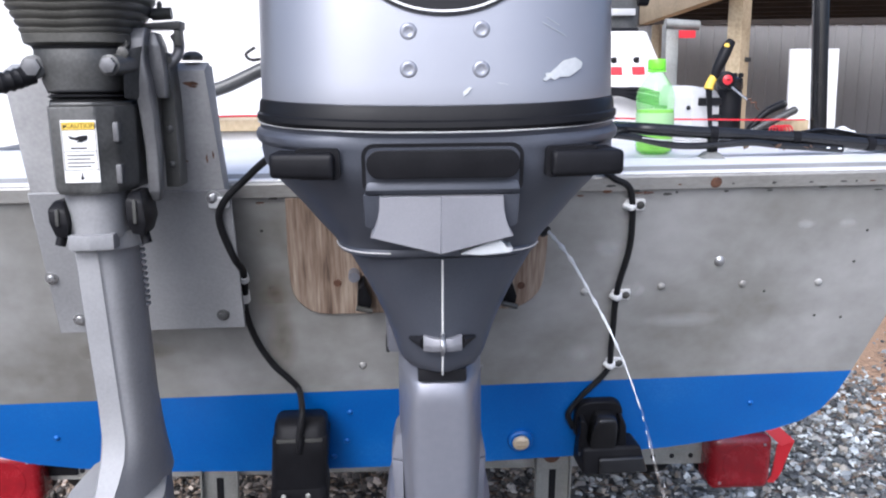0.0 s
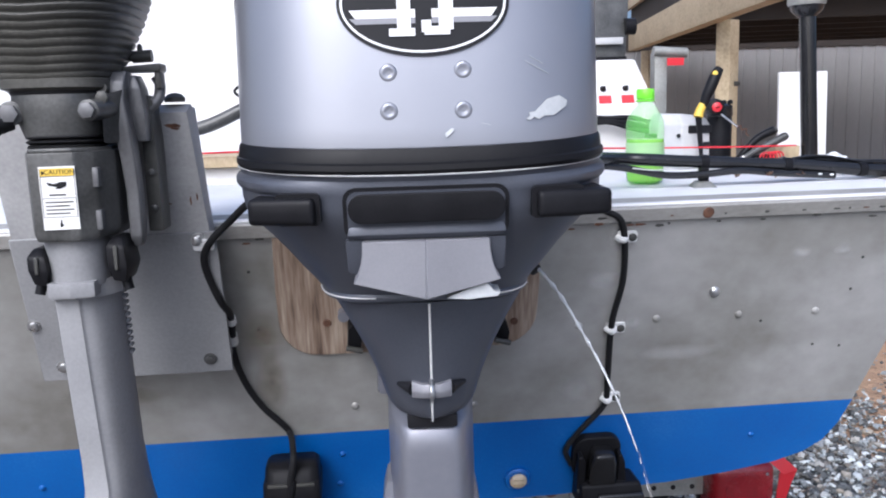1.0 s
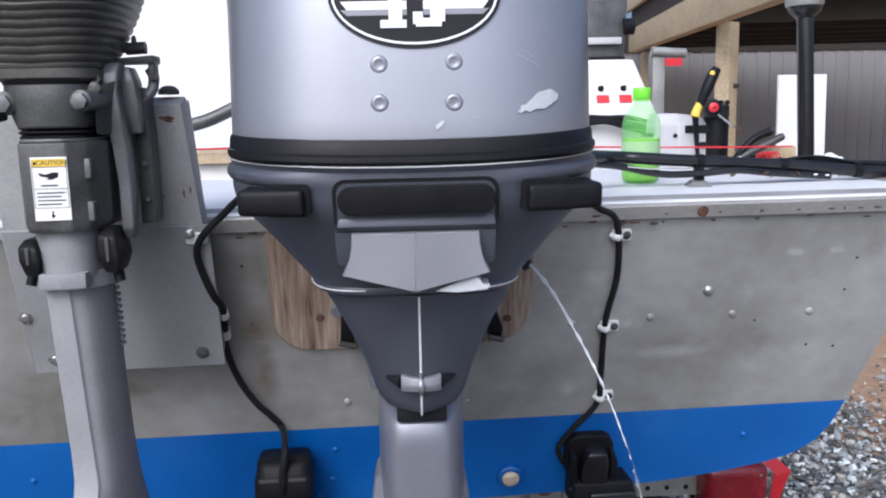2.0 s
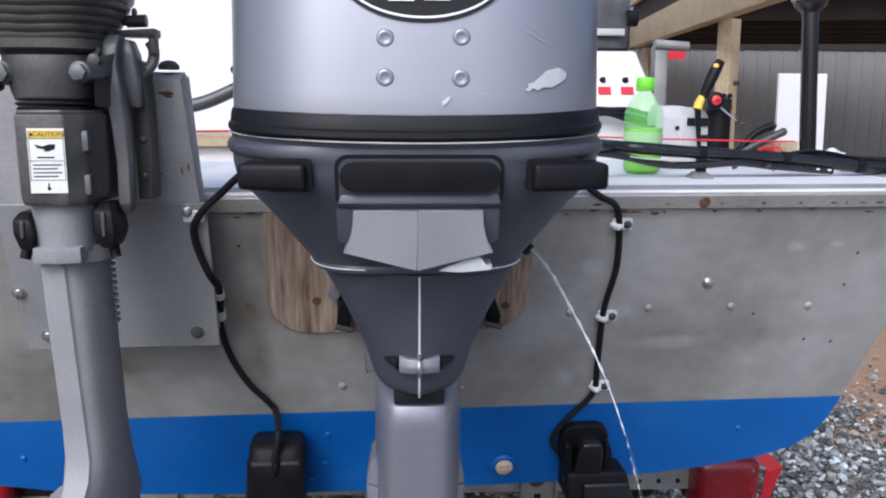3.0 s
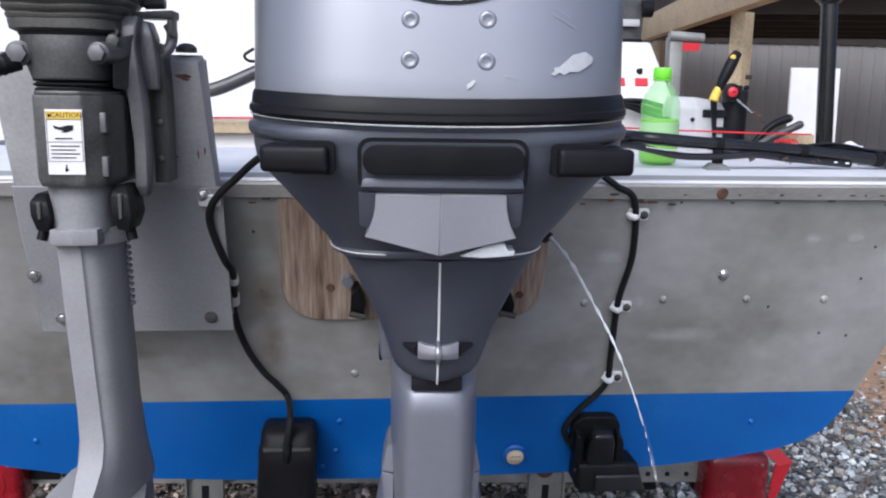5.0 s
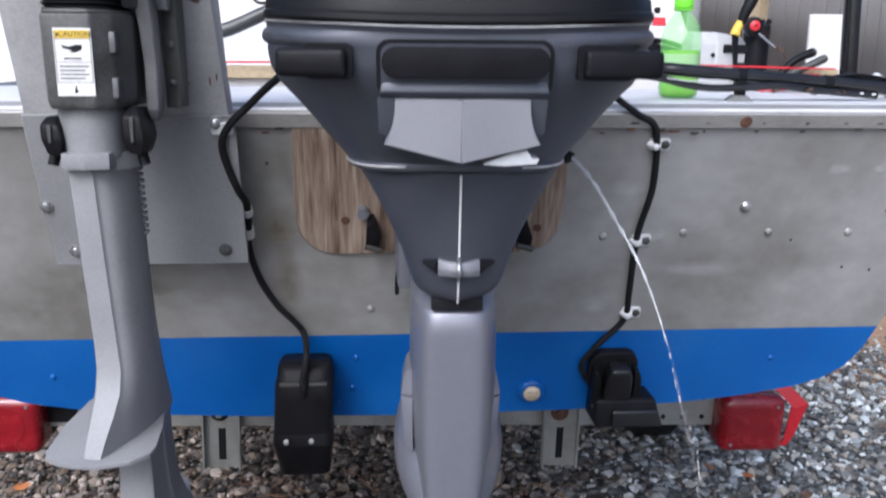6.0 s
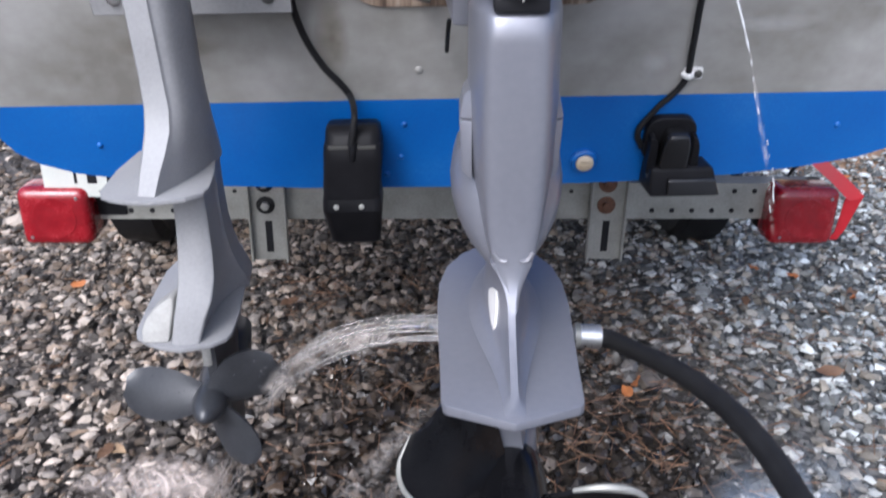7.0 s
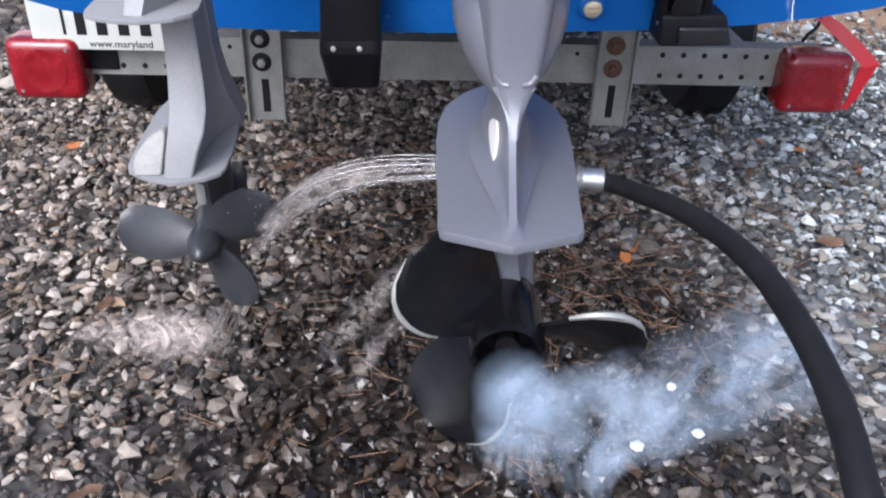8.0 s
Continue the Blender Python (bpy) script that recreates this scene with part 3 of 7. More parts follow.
# ---- grey motor board ----
board = thing("motor_board", (-0.36, 1.2, 0.88), "thick grey painted motor board bolted to the transom", "board")
BL, BR = -0.476, -0.236
part("plank", bevelled(transom_plate([(BL, 0.918), (BR - 0.003, 0.918), (BR - 0.005, 1.11), (BR - 0.012, 1.2545), (BL, 1.2545)], 0.028, 0.062), 0.0025, 2), PLANKGREY, board, "thick scuffed grey board with side light in its paler colour")
part("backing_plank", bevelled(transom_plate([(BL + 0.01, 0.94), (BR - 0.008, 0.94), (BR - 0.014, 1.243), (BL + 0.01, 1.243)], 0.0005, 0.0275), 0.0025, 2), PLANKGREY, board)
part("cover_sheet", bevelled(transom_plate([(BL - 0.002, 0.914), (BR + 0.002, 0.914), (BR + 0.002, 1.110), (BL - 0.002, 1.110)], 0.0625, 0.066), 0.001, 1), BOARDGREY, board, "thin grey sheet over the board")
for x, z in ((-0.449, 0.9345), (-0.262, 0.9345), (-0.473, 0.9955), (-0.255, 1.1015)):
    part("washer_bolt", lathe([(0.0085, 0), (0.0085, 0.0015), (0.0055, 0.002), (0.0055, 0.005), (0.003, 0.006)], on_transom(x, z, 0.066), 14, (0, -LEANCOS, -LEANSIN)), STEEL if x != -0.262 else OLDGREY, board)
random.seed(31)
for x, z, w, h in ((-0.297, 1.238, 0.018, 0.009), (-0.290, 1.235, 0.009, 0.005), (-0.266, 1.239, 0.020, 0.006), (-0.263, 1.2355, 0.012, 0.003), (-0.300, 1.245, 0.012, 0.003), (-0.294, 1.153, 0.012, 0.013), (-0.299, 1.146, 0.009, 0.009), (-0.284, 1.146, 0.008, 0.003), (-0.258, 1.149, 0.003, 0.012), (-0.250, 1.153, 0.0025, 0.012)):
    ragged = [(x + w / 2 * math.cos(a) * random.uniform(0.5, 1.1), z + h / 2 * math.sin(a) * random.uniform(0.5, 1.1)) for a in [k * math.pi / 7 for k in range(14)]]
    part("rust_stain", transom_plate(ragged, 0.061, 0.0624), RUST, board)

# ---- main outboard motor, steered a little to starboard about its swivel axis ----
AX, AY, STEER = 0.0135, 1.08, -3.2
motor = thing("outboard_motor", (AX, AY, 0.34), "silver and charcoal outboard motor tilted down on the transom", "outboard motor")
motor.rotation_euler = (0, 0, radians(STEER))
UNTURN = Matrix.Translation((AX, AY, 0)) @ Matrix.Rotation(radians(-STEER), 4, "Z") @ Matrix.Translation((-AX, -AY, 0))
COWLW = 0.1545


def still(bm):
    """For the parts clamped to the boat, which do not turn with the steering."""
    return turned(bm, UNTURN)


def sag(x, amount=0.006):
    """The dip of the cowl's lower edge towards the middle."""
    return -amount * (1 - min(1.0, abs(x - AX) / 0.15) ** 2)


def cowl_ring(z, k=1.0, out=0.0):
    lean = (z - 1.20) * 0.12
    fade = max(0.0, min(1.0, (1.262 - z) / 0.05))
    return [(x, y, zz + sag(x) * fade) for x, y, zz in oval(AX, 0, z, COWLW * k + out, 0.748 + lean + 0.23 * (1 - k) - out, 1.21 - 0.20 * (1 - k) + out, 3.9, 72)]


def cowl_y(x, z, out=0.0):
    """The aft face of the cowl at x, z."""
    lean, hd = (z - 1.20) * 0.12, (1.21 - 0.748 - (z - 1.20) * 0.12) / 2
    u = min(abs(x - AX) / COWLW, 0.999)
    return 0.748 + lean + hd - hd * (1 - u ** 3.9) ** (1 / 3.9) - out


cowl = part("cowl", loft([cowl_ring(1.204, 0.985), cowl_ring(1.2065, 0.999), cowl_ring(1.2085), cowl_ring(1.222), cowl_ring(1.24), cowl_ring(1.28), cowl_ring(1.33), cowl_ring(1.37, 0.995), cowl_ring(1.40, 0.97), cowl_ring(1.42, 0.92), cowl_ring(1.43, 0.84)]), SILVER, motor, "silver metallic cowl with scratches", 50)
part("gasket", loft([cowl_ring(1.186, 0.985), cowl_ring(1.1885, 1, 0.0020), cowl_ring(1.1915, 1, 0.0042), cowl_ring(1.1955, 1, 0.0040), cowl_ring(1.1970, 1, 0.0024), cowl_ring(1.2045, 1, 0.0018), cowl_ring(1.2072, 1, 0.0006), cowl_ring(1.209, 0.985)]), SEAL, motor, "black rubber cowl seal", 30)


def cowl_patch(outline, out, thick=0.0006):
    """A thin shape that follows the aft face of the cowl."""
    bm = bmesh.new()
    face = bm.faces.new([bm.verts.new((x, 0, z)) for x, z in outline])
    bmesh.ops.triangulate(bm, faces=[face])
    bmesh.ops.subdivide_edges(bm, edges=[e for e in bm.edges if e.calc_length() > 0.02], cuts=2, use_grid_fill=True)
    for v in bm.verts:
        v.co.y = cowl_y(v.co.x, v.co.z, out)
    bmesh.ops.recalc_face_normals(bm, faces=bm.faces[:])
    bmesh.ops.solidify(bm, geom=bm.faces[:], thickness=thick)
    return bm


def disc(cx, cz, hw, hh, n=48, a0=0, a1=360):
    return [(cx + hw * math.cos(radians(a0 + (a1 - a0) * i / n)), cz + hh * math.sin(radians(a0 + (a1 - a0) * i / n))) for i in range(n)]


def ringband(cx, cz, hw, hh, t, out):
    bm = bmesh.new()
    a, b = disc(cx, cz, hw, hh), disc(cx, cz, hw - t, hh - t)
    va = [bm.verts.new((x, cowl_y(x, z, out), z)) for x, z in a]
    vb = [bm.verts.new((x, cowl_y(x, z, out), z)) for x, z in b]
    for i in range(len(a)):
        j = (i + 1) % len(a)
        bm.faces.new((va[i], va[j], vb[j], vb[i]))
    bmesh.ops.recalc_face_normals(bm, faces=bm.faces[:])
    bmesh.ops.solidify(bm, geom=bm.faces[:], thickness=0.0005)
    return bm


EX, EZ = 0.0177, 1.305
emblem = part("emblem", cowl_patch(disc(EX, EZ, 0.0625, 0.038), 0.0012), DEEPBLACK, cowl, "oval black emblem with a white ring and the number 15")
part("emblem_ring", ringband(EX, EZ, 0.060, 0.0355, 0.0016, 0.0018), WHITE, emblem)
for s in (-1, 1):
    half = [(EX + s * 0.006, EZ - 0.0045), (EX + s * 0.006, EZ - 0.0105), (EX + s * 0.049, EZ - 0.0105), (EX + s * 0.0535, EZ - 0.0045)]
    part("emblem_bar", cowl_patch(half, 0.0018), PAPER, emblem, "white bar")
    part("emblem_fade", cowl_patch([(x, z - (0.006 if i in (0, 3) else 0.004)) for i, (x, z) in enumerate(half)], 0.0016), LIP, emblem, "speckled grey fade")
DIGITS = (((-0.0190, -0.0235, -0.0093, 0.0235), (-0.0250, -0.0235, -0.0063, -0.0180), (-0.0250, 0.0120, -0.0095, 0.0180)),
          ((0.0000, 0.0175, 0.0210, 0.0235), (0.0000, 0.0060, 0.0070, 0.0240), (0.0000, 0.0055, 0.0190, 0.0110), (0.0110, -0.0195, 0.0215, 0.0085), (0.0005, -0.0230, 0.0190, -0.0170), (-0.0015, -0.0210, 0.0055, -0.0125)))
for d in DIGITS:
    pieces = [cowl_patch([(EX + x0, EZ + z0), (EX + x1, EZ + z0), (EX + x1, EZ + z1), (EX + x0, EZ + z1)], 0.0024 + 0.00004 * i) for i, (x0, z0, x1, z1) in enumerate(d)]
    part("number", join(*pieces), WHITE, emblem, "white block numeral")
for x, z in ((-0.0095, 1.2282), (0.0445, 1.2278), (-0.0093, 1.2558), (0.0450, 1.2567)):
    part("dimple", lathe([(0.0066, -0.0006), (0.0060, 0.0003), (0.0050, 0.0007), (0.0036, 0.0008), (0.0028, 0.0004), (0.0012, 0.0003)], (x, cowl_y(x, z), z), 20, (0, -1, 0)), SILVER, cowl)
chip = [(0.072, 1.2202), (0.0748, 1.2188), (0.078, 1.2215), (0.0816, 1.2195), (0.086, 1.2222), (0.0928, 1.2219), (0.0988, 1.2256), (0.1036, 1.2287), (0.1044, 1.2328), (0.1012, 1.2348), (0.098, 1.2365), (0.0932, 1.2351), (0.0884, 1.2341), (0.0844, 1.2304), (0.0812, 1.2277), (0.0788, 1.2253), (0.074, 1.2246), (0.0748, 1.2222)]
CHIP = grained("bare_chip", [(0.3, (0.42, 0.44, 0.45)), (0.7, (0.56, 0.57, 0.57))], 90, (0.5, 0.7), 0.1, 0.1, 400)
part("paint_chip", cowl_patch([(x + 0.0187, z) for x, z in chip], 0.0006, 0.0005), CHIP, cowl, "pale chipped paint patch")
part("paint_chip", cowl_patch([(0.0312, 1.2085), (0.0347, 1.211), (0.0372, 1.2145), (0.0352, 1.2150), (0.0307, 1.2115)], 0.0006, 0.0005), CHIP, cowl)
for x0, z0, x1, z1, w in ((0.0907, 1.2620, 0.1092, 1.2521, 0.0002), (0.094, 1.2655, 0.104, 1.2600, 0.00015), (0.057, 1.2180, 0.064, 1.2166, 0.00015)):
    part("scratch", cowl_patch([(x0, z0), (x0 + w, z0 + w), (x1 + w, z1 + w), (x1, z1)], 0.0006, 0.0004), CHIP, cowl)
for s in (-1, 1):
    for dz, w in ((0.0, 0.010), (0.026, 0.006)):
        line = [(AX + s * (0.151 - 0.018 * k * k * 3), 1.298 + dz + 0.05 * k) for k in (0, 0.25, 0.5, 0.75, 1.0)]
        stripe = line + [(x + s * 0.0004, z + w) for x, z in line[::-1]]
        part("decal", cowl_patch(stripe, 0.0008), DEEPBLACK, cowl, "dark swoosh decal")


def pan_ring(z, hw, y0, y1=1.20, e=3.6, dip=1.0, bulge=0.0):
    """A ring of the lower cowl; bulge swells its corners alone."""
    out = []
    for x, y, zz in oval(AX, 0, z, hw, y0, y1, e, 72):
        u = abs(x - AX) / hw
        c = max(0.0, min(1.0, (u - 0.28) / 0.55))
        c = c * c * (3 - 2 * c) * bulge
        aft = max(0.0, min(1.0, (1.0 - y) / 0.2))
        out.append((x + math.copysign(c * u * u, x - AX), y - c * aft, zz + sag(x) * dip))
    return out


pan = part("lower_cowl", loft([pan_ring(1.1905, 0.150, 0.762), pan_ring(1.1908, 0.1555, 0.7490), pan_ring(1.1900, 0.1570, 0.7468), pan_ring(1.1872, 0.1580, 0.7455), pan_ring(1.1850, 0.1575, 0.7462), pan_ring(1.1838, 0.1568, 0.7475, bulge=0.0010),
                               pan_ring(1.1822, 0.1568, 0.7478, bulge=0.0031), pan_ring(1.1795, 0.1570, 0.7476, bulge=0.0044), pan_ring(1.1755, 0.1572, 0.7476, bulge=0.0042), pan_ring(1.1728, 0.1572, 0.7478, bulge=0.0027), pan_ring(1.1712, 0.1572, 0.7480, bulge=0.0005),
                               pan_ring(1.164, 0.1575, 0.7484), pan_ring(1.154, 0.1565, 0.7505, 1.19, 3.4, 0.6), pan_ring(1.142, 0.1515, 0.756, 1.18, 3.1, 0.3), pan_ring(1.128, 0.1405, 0.764, 1.18, 2.9, 0), pan_ring(1.114, 0.1280, 0.773, 1.17, 2.9, 0), pan_ring(1.100, 0.1160, 0.782, 1.16, 3.0, 0),
                               pan_ring(1.087, 0.1020, 0.7965, 1.14, 3.5, 0), pan_ring(1.0812, 0.0955, 0.8025, 1.13, 4.0, 0), pan_ring(1.0785, 0.0945, 0.8018, 1.13, 4.2, 0), pan_ring(1.0755, 0.0935, 0.8022, 1.13, 4.2, 0), pan_ring(1.0715, 0.0880, 0.812, 1.12, 4.2, 0)]), PAN, motor, "charcoal lower cowl", 32)
edge_line = pan_ring(1.0785, 0.0948, 0.8012, 1.13, 4.2, 0)
# pale lines paint the highlight on the worn lower edge
part("edge_wear_highlight", tube([(x, y - 0.0002, z + 0.0002) for x, y, z in edge_line[40:53]], 0.0006, 6, 2), PAPER, pan, "pale worn edge drawn with its highlight")
part("edge_wear_highlight", tube([(x, y - 0.0002, z + 0.0002) for x, y, z in edge_line[57:67]], 0.0006, 6, 2), PAPER, pan)
# this one is the flange's highlight, drawn as a thin light tube
part("edge_wear_highlight", tube([(x, y - 0.0002, z + 0.0002) for x, y, z in pan_ring(1.1880, 0.1588, 0.7440)[38:69]], 0.0006, 6, 2), LIGHTGREY, pan, "painted highlight along the flange edge")


def face_y(z):
    """The middle of the lower cowl's aft face."""
    return 0.7462 + max(0.0, 1.158 - z) * 0.36


for s, x0, x1 in ((-1, -0.1160, -0.0666), (1, 0.0970, 0.1532)):
    inner, outer = (x1, x0) if s < 0 else (x0, x1)
    bar = [[(inner, 0.7400, 1.1478), (outer, 0.7480, 1.1485), (outer, 0.83, 1.1485), (inner, 0.80, 1.1478)], [(inner, 0.7385, 1.1575), (outer, 0.7465, 1.1580), (outer, 0.83, 1.1580), (inner, 0.80, 1.1575)], [(inner, 0.7400, 1.1682), (outer, 0.7480, 1.1678), (outer, 0.83, 1.1678), (inner, 0.80, 1.1682)]]
    latch = part("latch", bevelled(loft(bar), 0.0068, 5), BLACK, pan, "black rubber cowl latch")
    well = rounded(min(inner - s * 0.0040, outer - s * 0.020), max(inner - s * 0.0040, outer - s * 0.020), 1.1470, 1.1712, 0.004, 4)
    # flat black plate stands in for the shadow inside the latch recess
    part("latch_shade", slab(well, lambda x, z: Vector((x, face_y(z) - 0.0006 + 0.9 * max(0.0, abs(x - AX) - 0.078) ** 1.6, z)), lambda x, z: Vector((x, 0.80, z))), DEEPBLACK, pan)
RL, RR = -0.0462, 0.0761
# raised black plate draws the groove's shade round the handle
part("recess_shade", slab(rounded(RL, RR, 1.1345, 1.1742, 0.0095), lambda x, z: Vector((x, face_y(z) - 0.0014, z)), lambda x, z: Vector((x, 0.79, z))), DEEPBLACK, pan, "flat black plate for the shaded groove")
part("recess_face", slab(rounded(RL + 0.0030, RR - 0.0030, 1.1350, 1.1712, 0.0075), lambda x, z: Vector((x, face_y(z) - 0.0019, z)), lambda x, z: Vector((x, 0.79, z))), PAN, pan)
part("handle_ledge", bevelled(loft([[(RL + 0.002, face_y(1.1345) - 0.001, 1.1345), (RR - 0.002, face_y(1.1345) - 0.001, 1.1345), (RR - 0.002, 0.79, 1.1345), (RL + 0.002, 0.79, 1.1345)], [(RL + 0.002, 0.7478, 1.1385), (RR - 0.002, 0.7478, 1.1385), (RR - 0.002, 0.79, 1.1385), (RL + 0.002, 0.79, 1.1385)], [(RL + 0.004, 0.7500, 1.1468), (RR - 0.004, 0.7500, 1.1468), (RR - 0.004, 0.79, 1.1475), (RL + 0.004, 0.79, 1.1475)]]), 0.0016, 2), PAN, pan)
part("tilt_handle", bevelled(slab(rounded(-0.0422, 0.0728, 1.1482, 1.1694, 0.0098), lambda x, z: Vector((x, 0.7390 + (1.176 - z) * 0.04, z)), lambda x, z: Vector((x, 0.78, z))), 0.0036, 3), BLACK, pan, "black rubber tilt handle")
for s in (-1, 1):
    cx = 0.0140
    side = [(0.0475, 0.7495, 1.1335), (0.0480, 0.7495, 1.1240), (0.0496, 0.7492, 1.1150), (0.0522, 0.7490, 1.1075), (0.0556, 0.7490, 1.1018)]
    edge5 = [(cx, 0.7472, 1.1335)] + [(cx + s * x, y, z) for x, y, z in side] + [(cx - 0.001, 0.7445, 1.0888)]
    wingbm = loft([[Vector(p) for p in edge5], [Vector((p[0], p[1] + 0.05, p[2] + 0.004)) for p in edge5]])
    # paler grey carries the sky light on these upturned faces
    part("exhaust_lip", bevelled(wingbm, 0.0008, 1), LIP, pan, "vee-shaped lip with sky light in its pale grey")
    part("lip_cheek", bevelled(loft([[(cx + s * 0.0440, 0.7535, 1.1345), (cx + s * 0.0605, 0.7535, 1.1345), (cx + s * 0.0600, 0.7630, 1.1080), (cx + s * 0.0480, 0.7640, 1.1040)], [(cx + s * 0.0440, 0.79, 1.1345), (cx + s * 0.0605, 0.79, 1.1345), (cx + s * 0.0600, 0.79, 1.1080), (cx + s * 0.0480, 0.79, 1.1040)]]), 0.002, 2), PAN, pan)
scrape = [(0.0285, 1.0880), (0.0327, 1.0900), (0.0500, 1.0968), (0.0587, 1.0985), (0.0612, 1.0965), (0.0640, 1.0920), (0.0690, 1.0915), (0.0670, 1.0885), (0.0447, 1.0868)]
part("paint_chip", loft([[(x, 0.7510 + 0.02 * x, z) for x, z in scrape], [(x, 0.775, z + 0.001) for x, z in scrape]]), CHIP, pan, "scraped pale patch")

# leg shroud, two panels that meet in a keel
SX = 0.0155
SHROUD = ((0.0, 0.0), (0.10, 0.0010), (0.35, 0.0062), (0.62, 0.0145), (0.82, 0.0265), (0.94, 0.0430), (1.0, 0.072), (0.99, 0.115), (0.92, 0.16), (0.60, 0.20))


def shroud_ring(z, hw, y0, k=1.0):
    half = [(hw * u, y0 + d * k) for u, d in SHROUD]
    return [(SX + x, y, z) for x, y in half] + [(SX - x, y, z) for x, y in half[:0:-1]]


shroud = part("leg_shroud", loft([shroud_ring(1.0735, 0.0870, 0.8035), shroud_ring(1.060, 0.0790, 0.8055), shroud_ring(1.045, 0.0708, 0.8085), shroud_ring(1.030, 0.0634, 0.812), shroud_ring(1.015, 0.0568, 0.816), shroud_ring(1.000, 0.0510, 0.820), shroud_ring(0.987, 0.0466, 0.8240, 0.95), shroud_ring(0.976, 0.0432, 0.828, 0.9), shroud_ring(0.9685, 0.0400, 0.8315, 0.85), shroud_ring(0.9635, 0.0362, 0.8350, 0.8), shroud_ring(0.9605, 0.0315, 0.8385, 0.75), shroud_ring(0.9590, 0.0255, 0.8440, 0.7)]), PAN, motor, "charcoal tapered leg shroud", 50)
part("seam", tube([(SX, 0.8030, 1.0725), (SX, 0.8080, 1.045), (SX, 0.8156, 1.015), (SX, 0.8235, 0.987), (SX, 0.8320, 0.967), (SX, 0.8385, 0.9585)], 0.0010, 6, 4), PAPER, shroud, "bare white seam line")
for s in (-1, 1):
    part("lug", bevelled(loft([[(SX, 0.8155, 0.9870), (SX, 0.8135, 0.9925), (SX, 0.8155, 0.9990), (SX, 0.832, 0.9990), (SX, 0.832, 0.9870)], [(SX + s * 0.0085, 0.8170, 0.9868), (SX + s * 0.0085, 0.8150, 0.9925), (SX + s * 0.0085, 0.8170, 0.9992), (SX + s * 0.0085, 0.835, 0.9992), (SX + s * 0.0085, 0.835, 0.9868)], [(SX + s * 0.0172, 0.8215, 0.9862), (SX + s * 0.0172, 0.8190, 0.9930), (SX + s * 0.0172, 0.8210, 1.0012), (SX + s * 0.0172, 0.84, 1.0012), (SX + s * 0.0172, 0.84, 0.9862)]]), 0.0014, 2), LIP, shroud, "cast lug")
    part("lug_tip", rod((SX + s * 0.0165, 0.8235, 0.9945), (SX + s * 0.0290, 0.833, 0.9960), 0.0060, 14, 0.0018), DEEPBLACK, shroud)
part("lug_strap", tube([(SX, 0.824, 1.0040), (SX, 0.8120, 0.9985), (SX, 0.8110, 0.9900), (SX, 0.825, 0.9820)], 0.0020, 8, 5), STEEL, shroud)
# black box draws the shade in the slot under the shroud
part("gap_shade", bevelled(box(SX - 0.0225, SX + 0.0225, 0.8500, 0.90, 0.9475, 0.9600), 0.002, 2), DEEPBLACK, motor)


def column_ring(z, flat, hw, y0, y1=1.03):
    """A soft-edged flat front, then sides that swell to hw."""
    rows = [(y0 - 0.0012, flat * 0.45), (y0 - 0.0006, flat - 0.0075), (y0 + 0.0004, flat - 0.0040), (y0 + 0.0020, flat - 0.0014), (y0 + 0.0048, flat + (hw - flat) * 0.06), (y0 + 0.0090, flat + (hw - flat) * 0.20)]
    for k in (0.10, 0.18, 0.28, 0.42, 0.56, 0.70, 0.82, 0.92, 1.0):
        grow = 0.20 + 0.80 * math.sin(min(1.0, (k - 0.04) / 0.40) * math.pi / 2) ** 0.9
        rows.append((y0 + (y1 - y0) * k, flat + (hw - flat) * grow if k < 0.6 else hw * (1 - ((k - 0.56) / 0.44) ** 2 * 0.9)))
    return wing(z, rows, 0.0150)


column = part("midsection", loft([column_ring(1.000, 0.0255, 0.0410, 0.885), column_ring(0.958, 0.0255, 0.0412, 0.880), column_ring(0.9500, 0.0255, 0.0412, 0.8720), column_ring(0.9468, 0.0255, 0.0414, 0.8600), column_ring(0.9430, 0.0257, 0.0416, 0.8548), column_ring(0.92, 0.0262, 0.0418, 0.8560), column_ring(0.86, 0.0270, 0.0422, 0.861), column_ring(0.80, 0.0264, 0.0400, 0.8655), column_ring(0.775, 0.0255, 0.0362, 0.8670), column_ring(0.750, 0.0240, 0.0325, 0.8680), column_ring(0.730, 0.0215, 0.0280, 0.8685), column_ring(0.715, 0.0180, 0.0228, 0.8670), column_ring(0.703, 0.0132, 0.0175, 0.8645), column_ring(0.693, 0.0090, 0.0122, 0.8608), column_ring(0.684, 0.0062, 0.0085, 0.8560), column_ring(0.674, 0.0046, 0.0062, 0.8480)]), LEG, motor, "grey painted midsection", 62)
